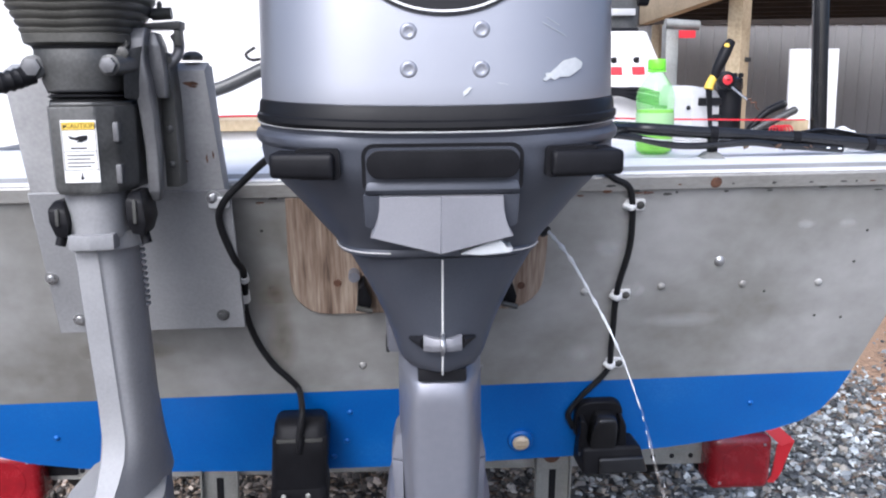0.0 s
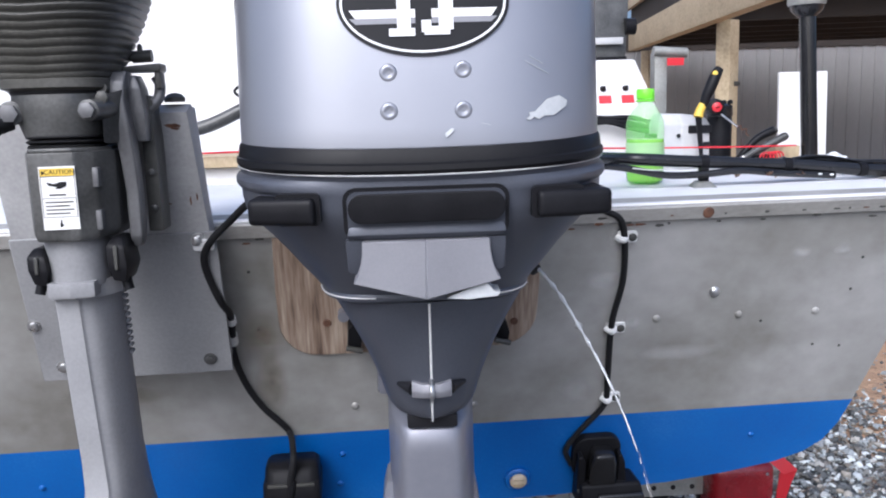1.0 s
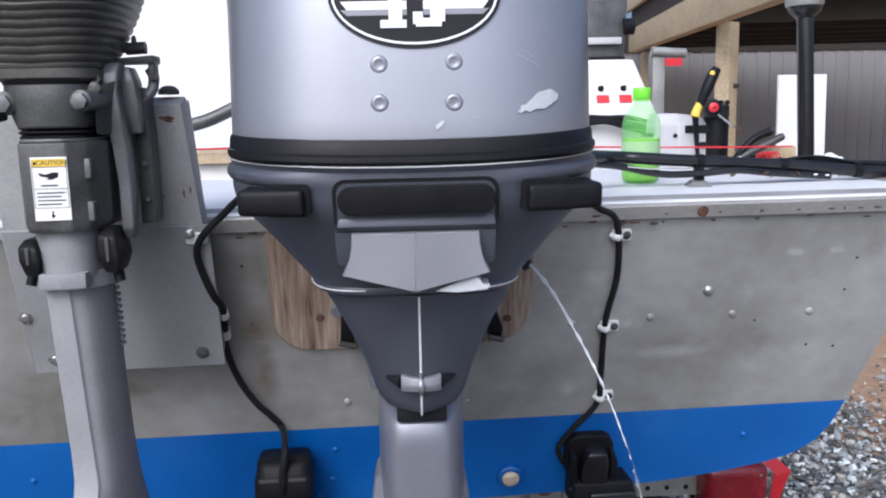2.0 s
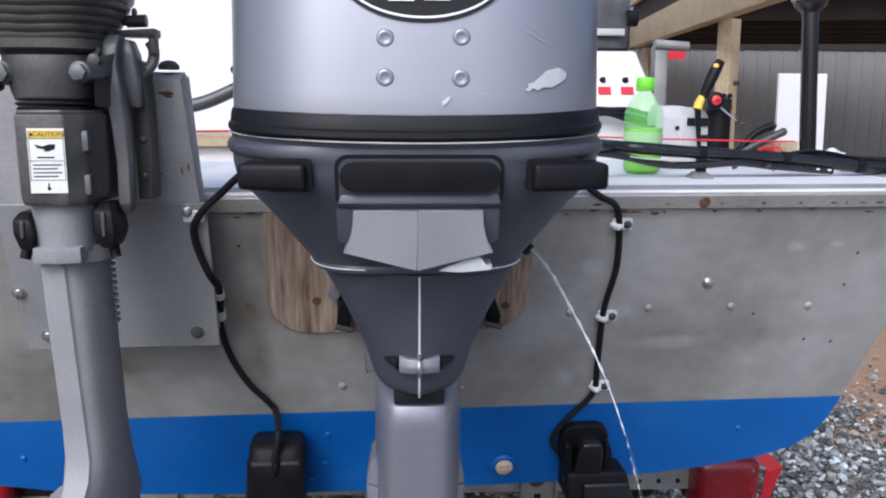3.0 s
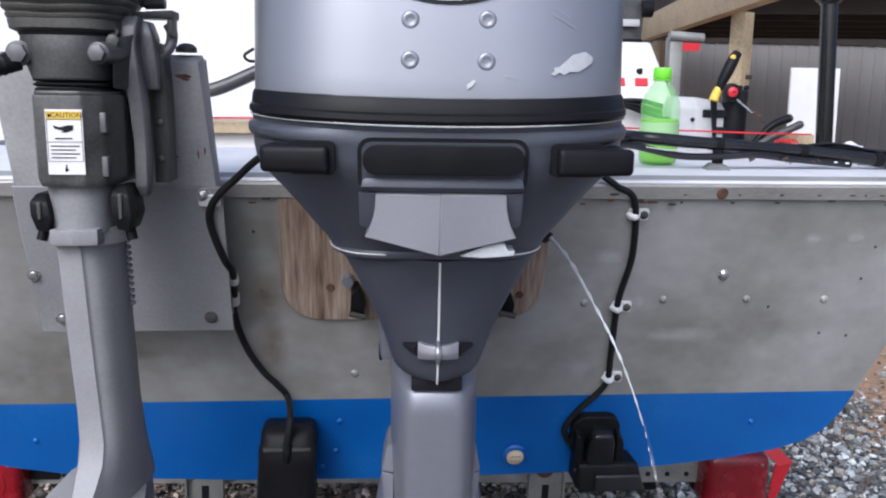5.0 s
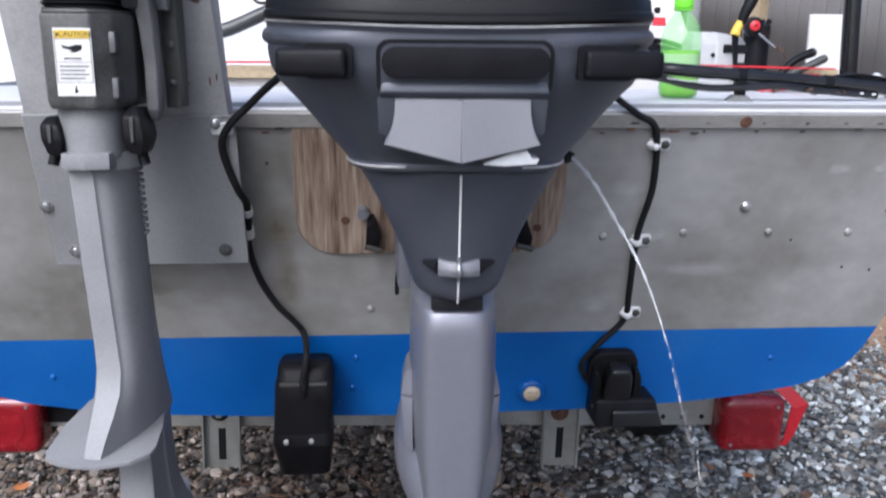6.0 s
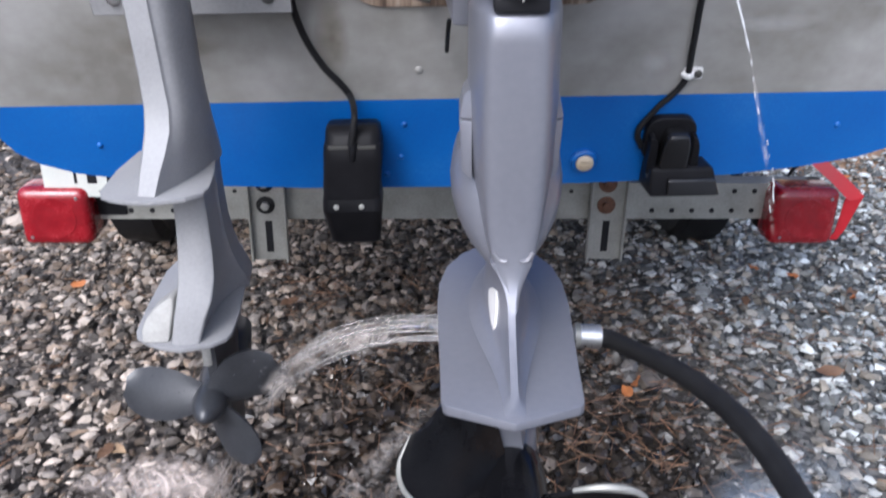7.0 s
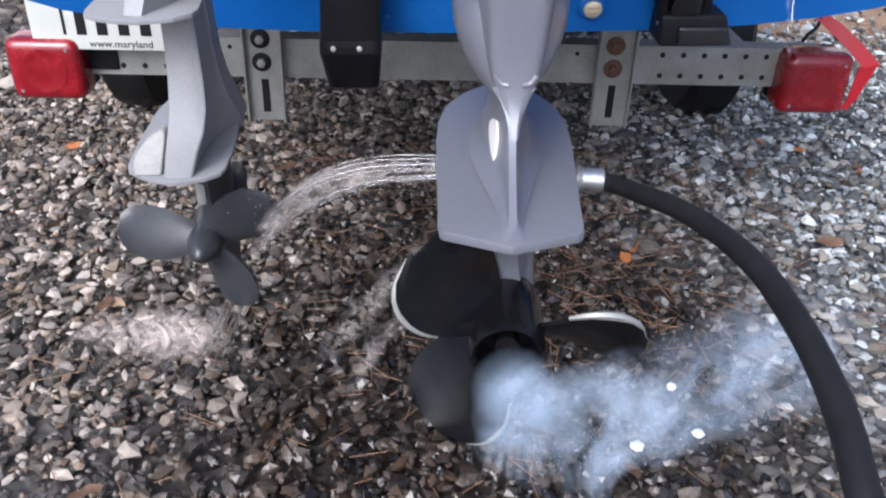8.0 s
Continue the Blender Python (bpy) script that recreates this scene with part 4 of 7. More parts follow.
for s in (-1, 1):
    rx = 0.0125
    part("side_rib", bevelled(loft([[(rx + s * 0.036, 0.902, 0.786), (rx + s * 0.0455, 0.912, 0.792), (rx + s * 0.0455, 0.97, 0.792), (rx + s * 0.036, 0.98, 0.786)], [(rx + s * 0.036, 0.904, 0.8435), (rx + s * 0.0480, 0.910, 0.8435), (rx + s * 0.0480, 0.97, 0.8435), (rx + s * 0.036, 0.98, 0.8435)]]), 0.002, 2), LEG, column)
    part("rib_cap", bevelled(loft([[(rx + s * 0.036, 0.902, 0.8450), (rx + s * 0.0484, 0.909, 0.8450), (rx + s * 0.0484, 0.97, 0.8450), (rx + s * 0.036, 0.98, 0.8450)], [(rx + s * 0.036, 0.906, 0.874), (rx + s * 0.0440, 0.916, 0.866), (rx + s * 0.0440, 0.96, 0.866), (rx + s * 0.036, 0.97, 0.874)]]), 0.002, 2), LEG, column)


def bowl_ring(z, hw, y0, y1):
    return oval(0.0125, 0, z, hw, y0, y1, 2.1, 48)


part("exhaust_housing", loft([bowl_ring(0.684, 0.008, 0.905, 1.03), bowl_ring(0.692, 0.0200, 0.888, 1.045), bowl_ring(0.703, 0.0330, 0.8830, 1.055), bowl_ring(0.716, 0.0430, 0.8800, 1.062), bowl_ring(0.732, 0.0510, 0.8795, 1.068), bowl_ring(0.750, 0.0560, 0.8815, 1.072), bowl_ring(0.770, 0.0575, 0.8870, 1.075), bowl_ring(0.790, 0.0545, 0.8970, 1.075), bowl_ring(0.802, 0.0510, 0.9060, 1.07),
                              bowl_ring(0.802, 0.0475, 0.9100, 1.068), bowl_ring(0.785, 0.0500, 0.9020, 1.068), bowl_ring(0.755, 0.0510, 0.8890, 1.066), bowl_ring(0.725, 0.0430, 0.8830, 1.06), bowl_ring(0.710, 0.0300, 0.8860, 1.05)]), LEG, motor, "rounded grey exhaust housing", 60)
# pale hooks stand for the white glints at the leg's foot
for s in (-1, 1):
    part("notch_glint", tube([(0.0150 + s * 0.0185, 0.8672, 0.728), (0.0150 + s * 0.0130, 0.8668, 0.7205), (0.0150 + s * 0.0060, 0.8650, 0.7195)], 0.0022, 8, 4), LIP, column)
strut_rows = []
for i in range(17):
    k = i / 16
    z = 0.6180 + 0.0980 * k
    y0 = 0.7600 + 0.1085 * (1 - (1 - k) ** 1.9)
    y1 = 1.11 - 0.05 * k
    edge = 0.0034 + 0.0165 * max(0, (k - 0.60) / 0.40) ** 1.8 + 0.006 * max(0, (0.10 - k) / 0.10) ** 2
    wide = 0.0165 + 0.009 * (1 - k) ** 2 + 0.014 * max(0, (0.14 - k) / 0.14) ** 2
    rows = []
    for m in range(14):
        u = m / 13
        rows.append((y0 + (y1 - y0) * u, max(0.003, edge + (wide - edge) * math.sin(math.pi * min(1, u / 0.60) / 2) ** 2.2) if u < 0.60 else max(0.003, wide * (1 - ((u - 0.60) / 0.40) ** 2))))
    strut_rows.append(wing(z, rows, 0.0135))
part("strut", loft(strut_rows), LEG, motor, "", 70)
# cream patch paints the bright reflection on the strut's worn side
GLINT = [(0.9400, 0.6530), (0.9300, 0.6605), (0.9130, 0.6645), (0.9040, 0.6590), (0.8965, 0.6500), (0.8900, 0.6380), (0.8915, 0.6330), (0.9060, 0.6345), (0.9240, 0.6405), (0.9350, 0.6470)]
part("glint_patch", still(slab(GLINT, lambda y, z: Vector((-0.0572 - 0.0866 * y + 0.1927 * z, y, z)), lambda y, z: Vector((-0.0530 - 0.0866 * y + 0.1927 * z, y, z)))), CREAM, motor, "painted glint on the strut's worn metal")
HALF = [(0.0, 0.7490), (0.030, 0.7660), (0.0605, 0.7830), (0.0645, 0.7885), (0.0655, 0.80), (0.0672, 0.85), (0.0705, 0.92), (0.0730, 0.98), (0.0720, 1.03), (0.064, 1.075), (0.045, 1.11), (0.02, 1.132), (0, 1.138)]
PLATE = [(0.0128 + x, y) for x, y in HALF] + [(0.0128 - x, y) for x, y in HALF[-2:0:-1]]
part("cavitation_plate", bevelled(slab(PLATE, lambda x, y: Vector((x, y, 0.621 - 0.006 * abs(x - 0.0128) / 0.07)), lambda x, y: Vector((x, y, 0.612 - 0.008 * abs(x - 0.0128) / 0.07))), 0.0022, 2), LEG, motor, "grey spade-shaped cavitation plate", 40)
part("gearcase", loft([wing(z, rows, AX) for z, rows in ((0.614, [(0.80, 0.008), (0.90, 0.024), (1.0, 0.032), (1.08, 0.024), (1.12, 0.004)]), (0.56, [(0.83, 0.010), (0.90, 0.022), (1.0, 0.030), (1.08, 0.024), (1.12, 0.004)]), (0.53, [(0.83, 0.014), (0.90, 0.024), (1.0, 0.030), (1.09, 0.024), (1.13, 0.004)]))]), LEG, motor, "", 50)
part("torpedo", lathe([(0.026, 0), (0.031, 0.03), (0.036, 0.10), (0.036, 0.17), (0.030, 0.24), (0.018, 0.29), (0.004, 0.315)], (AX, 0.84, 0.505), 28, (0, 1, 0)), LEG, motor)
part("skeg", loft([wing(z, rows, AX) for z, rows in ((0.485, [(0.90, 0.004), (0.98, 0.008), (1.08, 0.004)]), (0.40, [(0.92, 0.003), (0.98, 0.006), (1.05, 0.003)]), (0.345, [(0.94, 0.002), (0.97, 0.004), (1.01, 0.002)]))]), LEG, motor)


def blade_point(at, angle, r, s, w, pitch, rake, camber):
    """A point of a blade: r out from the shaft, s from -1 to 1 across the chord w."""
    a = radians(angle)
    out, along = Vector((math.sin(a), 0, math.cos(a))), Vector((math.cos(a), 0, -math.sin(a)))
    p = radians(pitch)
    return Vector(at) + out * r + along * (s * w / 2 * math.cos(p)) + Vector((0, 1, 0)) * (s * w / 2 * math.sin(p) - rake * r * r - camber * (1 - s * s))


def blade_width(k, width):
    return width * max(0.16, (0.52 + 0.48 * math.sin(math.pi * min(1.0, k / 0.55) / 2)) if k < 0.55 else (1 - ((k - 0.55) / 0.47) ** 2.6) ** 0.5)


def blade(at, angle, hub, tip, width, pitch, rake=0.6, camber=0.006, lead=0.0, n=12, m=9):
    """A broad propeller blade about the y axis at a place; lead swings the tip sideways."""
    bm, grid = bmesh.new(), []
    for i in range(n):
        k = i / (n - 1)
        grid.append([bm.verts.new(blade_point(at, angle + lead * k * k, hub + (tip - hub) * k, j / (m - 1) * 2 - 1, blade_width(k, width), pitch * (1.35 - 0.5 * k), rake, camber)) for j in range(m)])
    for a, b in zip(grid, grid[1:]):
        for j in range(m - 1):
            bm.faces.new((a[j], a[j + 1], b[j + 1], b[j]))
    bmesh.ops.recalc_face_normals(bm, faces=bm.faces[:])
    bmesh.ops.solidify(bm, geom=bm.faces[:], thickness=0.0045)
    return bm


PROPBLACK = grained("worn_propeller_black", [(0.3, (0.003, 0.003, 0.004)), (0.7, (0.009, 0.009, 0.010))], 30, (0.12, 0.26), 0.0, 0.04, 300, Specular_IOR_Level=0.16)
prop = part("propeller", lathe([(0.034, -0.005), (0.037, 0.02), (0.036, 0.080), (0.033, 0.088), (0.029, 0.084), (0.028, 0.040), (0.012, 0.038), (0.011, 0.070), (0.003, 0.072)], (AX, 0.838, 0.500), 28, (0, -1, 0)), PROPBLACK, motor, "black three-bladed propeller")
PROPAT = (AX, 0.800, 0.500)
for a in (-46, 86, 206):
    vane = part("blade", blade(PROPAT, a, 0.030, 0.128, 0.112, 36, 0.9, 0.007, 8), PROPBLACK, prop, "", 60)
    rim = []
    for i in range(3, 12):
        k = i / 11
        rim.append(blade_point(PROPAT, a + 8 * k * k, 0.030 + 0.098 * k, -1, blade_width(k, 0.112), 36 * (1.35 - 0.5 * k), 0.9, 0.007) + Vector((0, -0.001, 0)))
    part("blade_edge", tube(rim, 0.0042, 6, 3, lambda k: 0.5 + 0.5 * math.sin(math.pi * k)), GALV, prop, "bare worn blade edge")

# tell-tale outlet, and the clamp bracket on the transom
part("tell_tale", still(lathe([(0.005, 0), (0.0065, 0.012), (0.003, 0.013)], (0.112, 0.955, 1.074), 12, (0.5, -0.7, -0.5))), DEEPBLACK, motor, "black water outlet")
part("tell_tale_boss", still(bevelled(box(0.098, 0.116, 0.955, 0.99, 1.068, 1.082), 0.004, 2)), PAN, motor)
for s in (-1, 1):
    clampx = 0.01 + s * 0.085
    part("transom_bracket", still(bevelled(box(clampx - s * 0.045 - 0.014, clampx - s * 0.045 + 0.014, 1.08, 1.27, 0.90, 1.09), 0.008, 2)), LEG, motor)
    hx = -0.074 if s < 0 else 0.133
    screw = part("clamp_screw", still(bevelled(transom_plate([(hx - 0.009, 0.915), (hx + 0.010, 0.912), (hx + 0.012, 0.928), (hx + 0.002, 0.955), (hx - 0.007, 0.945)], 0.004, 0.032), 0.003, 2)), BLACK, motor)
    part("clamp_pad", still(rod(on_transom(hx - 0.012, 0.958, 0.002), on_transom(hx - 0.012, 0.958, 0.02), 0.008)), LEG, motor)
    part("clamp_bar", still(rod(on_transom(hx - 0.010, 0.920, 0.036), on_transom(hx + 0.012, 0.914, 0.036), 0.004)), OLDDARK, screw)
part("swivel_tube", rod((AX, 1.09, 0.70), (AX, 1.06, 1.10), 0.032), LEG, motor)
part("tie_strap", still(tube([(-0.040, 1.22, 0.885), (-0.041, 1.24, 0.865), on_transom(-0.040, 0.838, 0.02)], 0.003, 8, 4)), RUBBER, motor)

# ---- water falling from the tell-tale ----
stream_path = [(0.118, 0.952, 1.072), (0.135, 0.925, 1.050), (0.150, 0.890, 1.018), (0.160, 0.850, 0.990), (0.176, 0.845, 0.952), (0.189, 0.842, 0.915)]
jet = tube(stream_path, 0.0019, 8, 14, lambda k: (1.0 - 0.72 * k) * (0.75 + 0.5 * abs(math.sin(k * 31)) + 0.3 * math.sin(k * 87)))
random.seed(2)
for p in spline([(0.187, 0.842, 0.92), (0.204, 0.840, 0.866), (0.218, 0.836, 0.815), (0.226, 0.833, 0.78)], 4):
    r = random.uniform(0.0002, 0.0006)
    spread = 0.016 * max(0.0, 0.93 - p.z) + 0.0004
    bead = bmesh.new()
    bmesh.ops.create_icosphere(bead, subdivisions=2, radius=r, matrix=Matrix.Translation(p + Vector((random.gauss(0, spread), random.gauss(0, spread), 0))) @ Matrix.Rotation(-0.25, 4, "Y") @ Matrix.Diagonal((1, 1, random.uniform(4.0, 11.0), 1)))
    join(jet, bead)
solo("water_stream", jet, AERATED, "thin white jet of cooling water falling from the motor", "water", kind="stuff", sharp=180)

# ---- small second outboard ----
kicker = thing("small_outboard_motor", (-0.35, 1.06, 0.34), "small old grey outboard motor clamped to the grey board", "outboard motor")
KX, KY = -0.357, 1.065


def profile(rows, z):
    for (za, wa), (zb, wb) in zip(rows, rows[1:]):
        if za <= z <= zb:
            return wa + (wb - wa) * (z - za) / (zb - za)
    return rows[-1][1]


COVER = [(1.262, 0.050), (1.270, 0.0545), (1.280, 0.0585), (1.293, 0.0640), (1.310, 0.0720), (1.330, 0.0810), (1.353, 0.0890), (1.390, 0.0970), (1.46, 0.102)]
ribs = []
for i in range(23):
    z = 1.272 + i * 0.0080
    for dz, k in ((0.0, 0.975), (0.0010, 0.992), (0.0022, 1.004), (0.0046, 1.008), (0.0060, 1.000), (0.0070, 0.975)):
        w = profile(COVER, z + dz)
        ribs.append([(x, y, zz + 0.05 * (abs(x - KX + 0.006) - 0.06)) for x, y, zz in oval(KX - 0.006, KY, z + dz, w * k, -w * k * 0.95, w * k * 1.4, 2.7, 48)])
part("cover", loft(ribs), COVERGREY, kicker, "dark ribbed plastic engine cover", 30)
part("cover_lip", loft([oval(KX - 0.003, KY, 1.2600, 0.0490, -0.050, 0.063, 2.8, 48), oval(KX - 0.004, KY, 1.2630, 0.0545, -0.054, 0.067, 2.8, 48), oval(KX - 0.005, KY, 1.2715, 0.0560, -0.054, 0.068, 2.7, 48), oval(KX - 0.006, KY, 1.2740, 0.0535, -0.050, 0.066, 2.7, 48)]), COVERGREY, kicker)
part("cover_seam", loft([oval(KX - 0.003, KY, 1.2565, 0.0470, -0.048, 0.061, 2.8, 40), oval(KX - 0.003, KY, 1.2605, 0.0490, -0.050, 0.063, 2.8, 40)]), RUBBER, kicker)
part("neck", loft([oval(KX, KY, 1.212, 0.0385, -0.046, 0.05, 2.8, 40), oval(KX, KY, 1.222, 0.0425, -0.0475, 0.055, 2.8, 40), oval(KX - 0.001, KY, 1.240, 0.0460, -0.0490, 0.06, 2.8, 40), oval(KX - 0.002, KY, 1.250, 0.0480, -0.0485, 0.06, 2.8, 40), oval(KX - 0.003, KY, 1.258, 0.0470, -0.0475, 0.06, 2.8, 40)]), OLDGREY, kicker)
for x, y, z, r, far in ((-0.3195, 1.012, 1.2395, 0.0105, 0.012), (-0.3985, 1.022, 1.2385, 0.0120, -0.010)):
    boss = part("bolt_boss", rod((x + far, y + 0.055, z + 0.003), (x, y + 0.004, z), r * 1.15, 18, r), OLDGREY, kicker)
    part("washer", lathe([(r * 1.02, 0), (r * 1.02, 0.002), (r * 0.8, 0.003)], (x, y + 0.003, z), 18, (-far * 6, -1, 0)), OLDGREY, boss)
    part("bolt_head", lathe([(r * 0.78, 0), (r * 0.78, 0.006), (r * 0.4, 0.007)], (x, y, z), 6, (-far * 6, -1, 0)), BRACKET, boss, "worn hexagon head")
part("web", bevelled(loft([[(-0.3110, 1.03, 1.255), (-0.2930, 1.055, 1.262), (-0.2930, 1.075, 1.262), (-0.3110, 1.06, 1.255)], [(-0.3130, 1.03, 1.205), (-0.3030, 1.055, 1.205), (-0.3030, 1.075, 1.205), (-0.3130, 1.06, 1.205)]]), 0.003, 2), OLDGREY, kicker)
part("tiller_boot", tube([(-0.402, 1.03, 1.232), (-0.43, 1.01, 1.222), (-0.50, 1.0, 1.212)], 0.0105, 12, 10, lambda k: 1 + 0.1 * math.sin(k * 60)), RUBBER, kicker)
for z, g in ((1.2040, 0.0), (1.2088, 0.0012), (1.2136, 0.0004)):
    part("boot_ring", loft([oval(KX + 0.001, KY, z - 0.0022, 0.0355 + g, -0.046, 0.05, 2.8, 40), oval(KX + 0.001, KY, z, 0.0390 + g, -0.0500, 0.053, 2.8, 40), oval(KX + 0.001, KY, z + 0.0022, 0.0355 + g, -0.046, 0.05, 2.8, 40)]), RUBBER, kicker)


def block_ring(z, k=1.0):
    return [(KX + x * k, KY + y, z) for x, y in ((-0.036, -0.030), (-0.0265, -0.0525), (0.0185, -0.0535), (0.0345, -0.0400), (0.0470, -0.012), (0.0470, 0.05), (-0.036, 0.05))]


part("swivel_housing", bevelled(loft([block_ring(1.108, 0.92), block_ring(1.116), block_ring(1.150, 1.01), block_ring(1.1990, 1.02)]), 0.0028, 2), OLDGREY, kicker)
part("housing_rim", bevelled(loft([block_ring(1.1980, 0.97), block_ring(1.2030, 0.93)]), 0.001, 1), OLDGREY, kicker)
for z in (1.172, 1.128):
    part("hinge_pin", box(KX + 0.0325, KX + 0.0385, 1.020, 1.032, z - 0.010, z + 0.010, 0.0015), BRACKET, kicker)
# caution label on the housing
LM = Matrix.Translation((KX + 0.0020, 1.0098, 1.153)) @ Matrix.Rotation(radians(2), 4, "Z") @ Matrix.Rotation(radians(90), 4, "X")


def on_label(x0, x1, y0, y1, d):
    return turned(box(x0, x1, y0, y1, d, d + 0.0003), LM)


label = part("warning_label", on_label(-0.0175, 0.0175, -0.032, 0.032, 0.0), PAPER, kicker, "white warning label with a yellow heading")
part("heading", on_label(-0.0160, 0.0160, 0.0225, 0.030, 0.0005), YELLOW, label)
part("heading_text", lettering("CAUTION", 0.0066, 0.0001, LM @ Matrix.Translation((0.0025, 0.0262, 0.0010))), DEEPBLACK, label)
part("heading_triangle", turned(lathe([(0.0026, 0), (0.0022, 0.0003)], (-0.0135, 0.0258, 0.0008), 3), LM), DEEPBLACK, label)
for x0, x1, y0, y1 in ((-0.0165, 0.0165, 0.0220, 0.0224), (-0.0165, -0.0161, -0.019, 0.030), (0.0161, 0.0165, -0.019, 0.030), (-0.0165, 0.0165, -0.0192, -0.0188), (-0.0165, 0.0165, 0.0000, 0.0004), (-0.009, 0.007, 0.0028, 0.0042)):
    part("rule", on_label(x0, x1, y0, y1, 0.0005), DEEPBLACK, label)
part("hand_sign", turned(slab([(-0.011, 0.0165), (-0.004, 0.0145), (0.003, 0.0165), (0.0085, 0.0165), (0.008, 0.012), (0.002, 0.0095), (-0.003, 0.0095), (-0.001, 0.0112), (-0.009, 0.0130)], lambda x, y: Vector((x, y, 0.0008)), lambda x, y: Vector((x, y, 0.0005))), LM), DEEPBLACK, label, "black pictogram")
for i in range(4):
    part("text_bar", on_label(-0.0135, 0.0135 - 0.004 * (i % 2), -0.0045 - 0.0038 * i, -0.0033 - 0.0038 * i, 0.0005), OLDGREY, label)
part("arrow", on_label(-0.0006, 0.0006, -0.029, -0.022, 0.0005), DEEPBLACK, label)
part("arrow", turned(lathe([(0.0028, 0), (0.0024, 0.0003)], (0.0, -0.0272, 0.0005), 3), LM @ Matrix.Translation((0, -0.0545, 0)) @ Matrix.Rotation(math.pi, 4, "X") @ Matrix.Translation((0, 0, -0.0012))), DEEPBLACK, label)


# driveshaft leg: a narrow flat left facet, a ridge, then a rounded face; it flares aft onto the splash plate
def leg_section(z, xl, xe, xr, yf, yr, hollow=0.0):
    w = xr - xe
    pts = [(xl, yf + 0.030), (xl + 0.0010, yf + 0.012), (xl + 0.0045, yf + 0.0040), (xe - 0.0022, yf), (xe - 0.0006, yf - 0.0002), (xe + 0.0008, yf + 0.0024)]
    for u, v in ((0.12, 0.03), (0.30, 0.07), (0.50, 0.19), (0.68, 0.38), (0.84, 0.64), (0.95, 0.88), (1.0, 1.12)):
        pts.append((xe + w * u, yf + 0.0024 + (yr - yf) * v + hollow * math.sin(math.pi * u) * 0.9))
    return [(x, y, z) for x, y in pts + [(xr - 0.003, yr + 0.035), (xr - 0.018, yr + 0.050), (xl + 0.018, yr + 0.050), (xl + 0.003, yr + 0.035)]]


LEGROWS = ((1.113, -0.3880, -0.3560, -0.3270, 1.030, 1.066, 0), (1.045, -0.3830, -0.3535, -0.3255, 1.030, 1.068, 0), (0.95, -0.3785, -0.3490, -0.3225, 1.030, 1.070, 0), (0.86, -0.3735, -0.3440, -0.3195, 1.030, 1.072, 0), (0.828, -0.3725, -0.3415, -0.3180, 1.028, 1.076, 0), (0.806, -0.3730, -0.3420, -0.3175, 1.020, 1.082, 0.004), (0.786, -0.3745, -0.3460, -0.3170, 1.006, 1.090, 0.012), (0.768, -0.3765, -0.3510, -0.3165, 0.993, 1.098, 0.020), (0.7475, -0.3790, -0.3560, -0.3160, 0.983, 1.105, 0.026))
leg = part("leg", loft([leg_section(*row) for row in LEGROWS]), LEGGREY, kicker, "worn light grey driveshaft leg", 42)
part("leg_sleeve", loft([oval(-0.3570, KY, z, hw, -0.043, 0.030, 2.3, 36) for z, hw in ((1.058, 0.0290), (1.066, 0.0300), (1.090, 0.0310), (1.106, 0.0325), (1.112, 0.0335))]), LEGGREY, leg, "smooth round sleeve")
for i in range(11):
    z = 1.0385 - 0.0072 * i
    xr = -0.3253 + 0.0315 * (1.045 - z)
    part("tilt_notch", bevelled(box(xr - 0.008, xr + 0.0012, 1.094, 1.106, z - 0.0022, z + 0.0022), 0.0012, 1), LEGGREY, leg)
part("collar", bevelled(loft([[(-0.3800, 1.0190, 1.0475), (-0.3560, 1.0150, 1.0475), (-0.3330, 1.0200, 1.0475), (-0.3330, 1.06, 1.0475), (-0.3800, 1.06, 1.0475)], [(-0.3800, 1.0190, 1.0640), (-0.3560, 1.0150, 1.0640), (-0.3330, 1.0200, 1.0640), (-0.3330, 1.06, 1.0640), (-0.3800, 1.06, 1.0640)]]), 0.0018, 2), LEGGREY, leg)
part("collar_band", loft([leg_section(1.044, -0.3850, -0.3545, -0.3150, 1.0265, 1.074), leg_section(1.062, -0.3870, -0.3555, -0.3160, 1.0265, 1.074)]), LEGGREY, leg)
for s, x, y in ((-1, -0.3885, 1.035), (1, -0.3100, 1.040)):
    h = 0.008 if s > 0 else 0.0
    grip = part("clamp_knob", bevelled(loft([[(x - 0.006, y - 0.01, 1.062), (x + 0.007, y - 0.012, 1.060), (x + 0.007, y + 0.03, 1.060), (x - 0.006, y + 0.03, 1.062)], [(x - 0.010, y - 0.014, 1.078), (x + 0.011, y - 0.016, 1.076), (x + 0.011, y + 0.04, 1.076), (x - 0.010, y + 0.04, 1.078)], [(x - 0.011, y - 0.012, 1.092 + h), (x + 0.008, y - 0.014, 1.090 + h), (x + 0.008, y + 0.04, 1.090 + h), (x - 0.011, y + 0.04, 1.092 + h)], [(x - 0.006, y - 0.004, 1.100 + h), (x + 0.004, y - 0.004, 1.100 + h), (x + 0.004, y + 0.03, 1.100 + h), (x - 0.006, y + 0.03, 1.100 + h)]]), 0.003, 2), BLACK, kicker, "black plastic clamp knob")
    part("knob_pin", rod((x + s * 0.002, y + 0.005, 1.066), (x + s * 0.006, y + 0.002, 1.050), 0.0055, 12), BLACK, grip)
    part("knob_rib", box(x - 0.002, x + 0.002, y - 0.017, y - 0.008, 1.074, 1.092 + h, 0.001, 1), OLDDARK, grip)

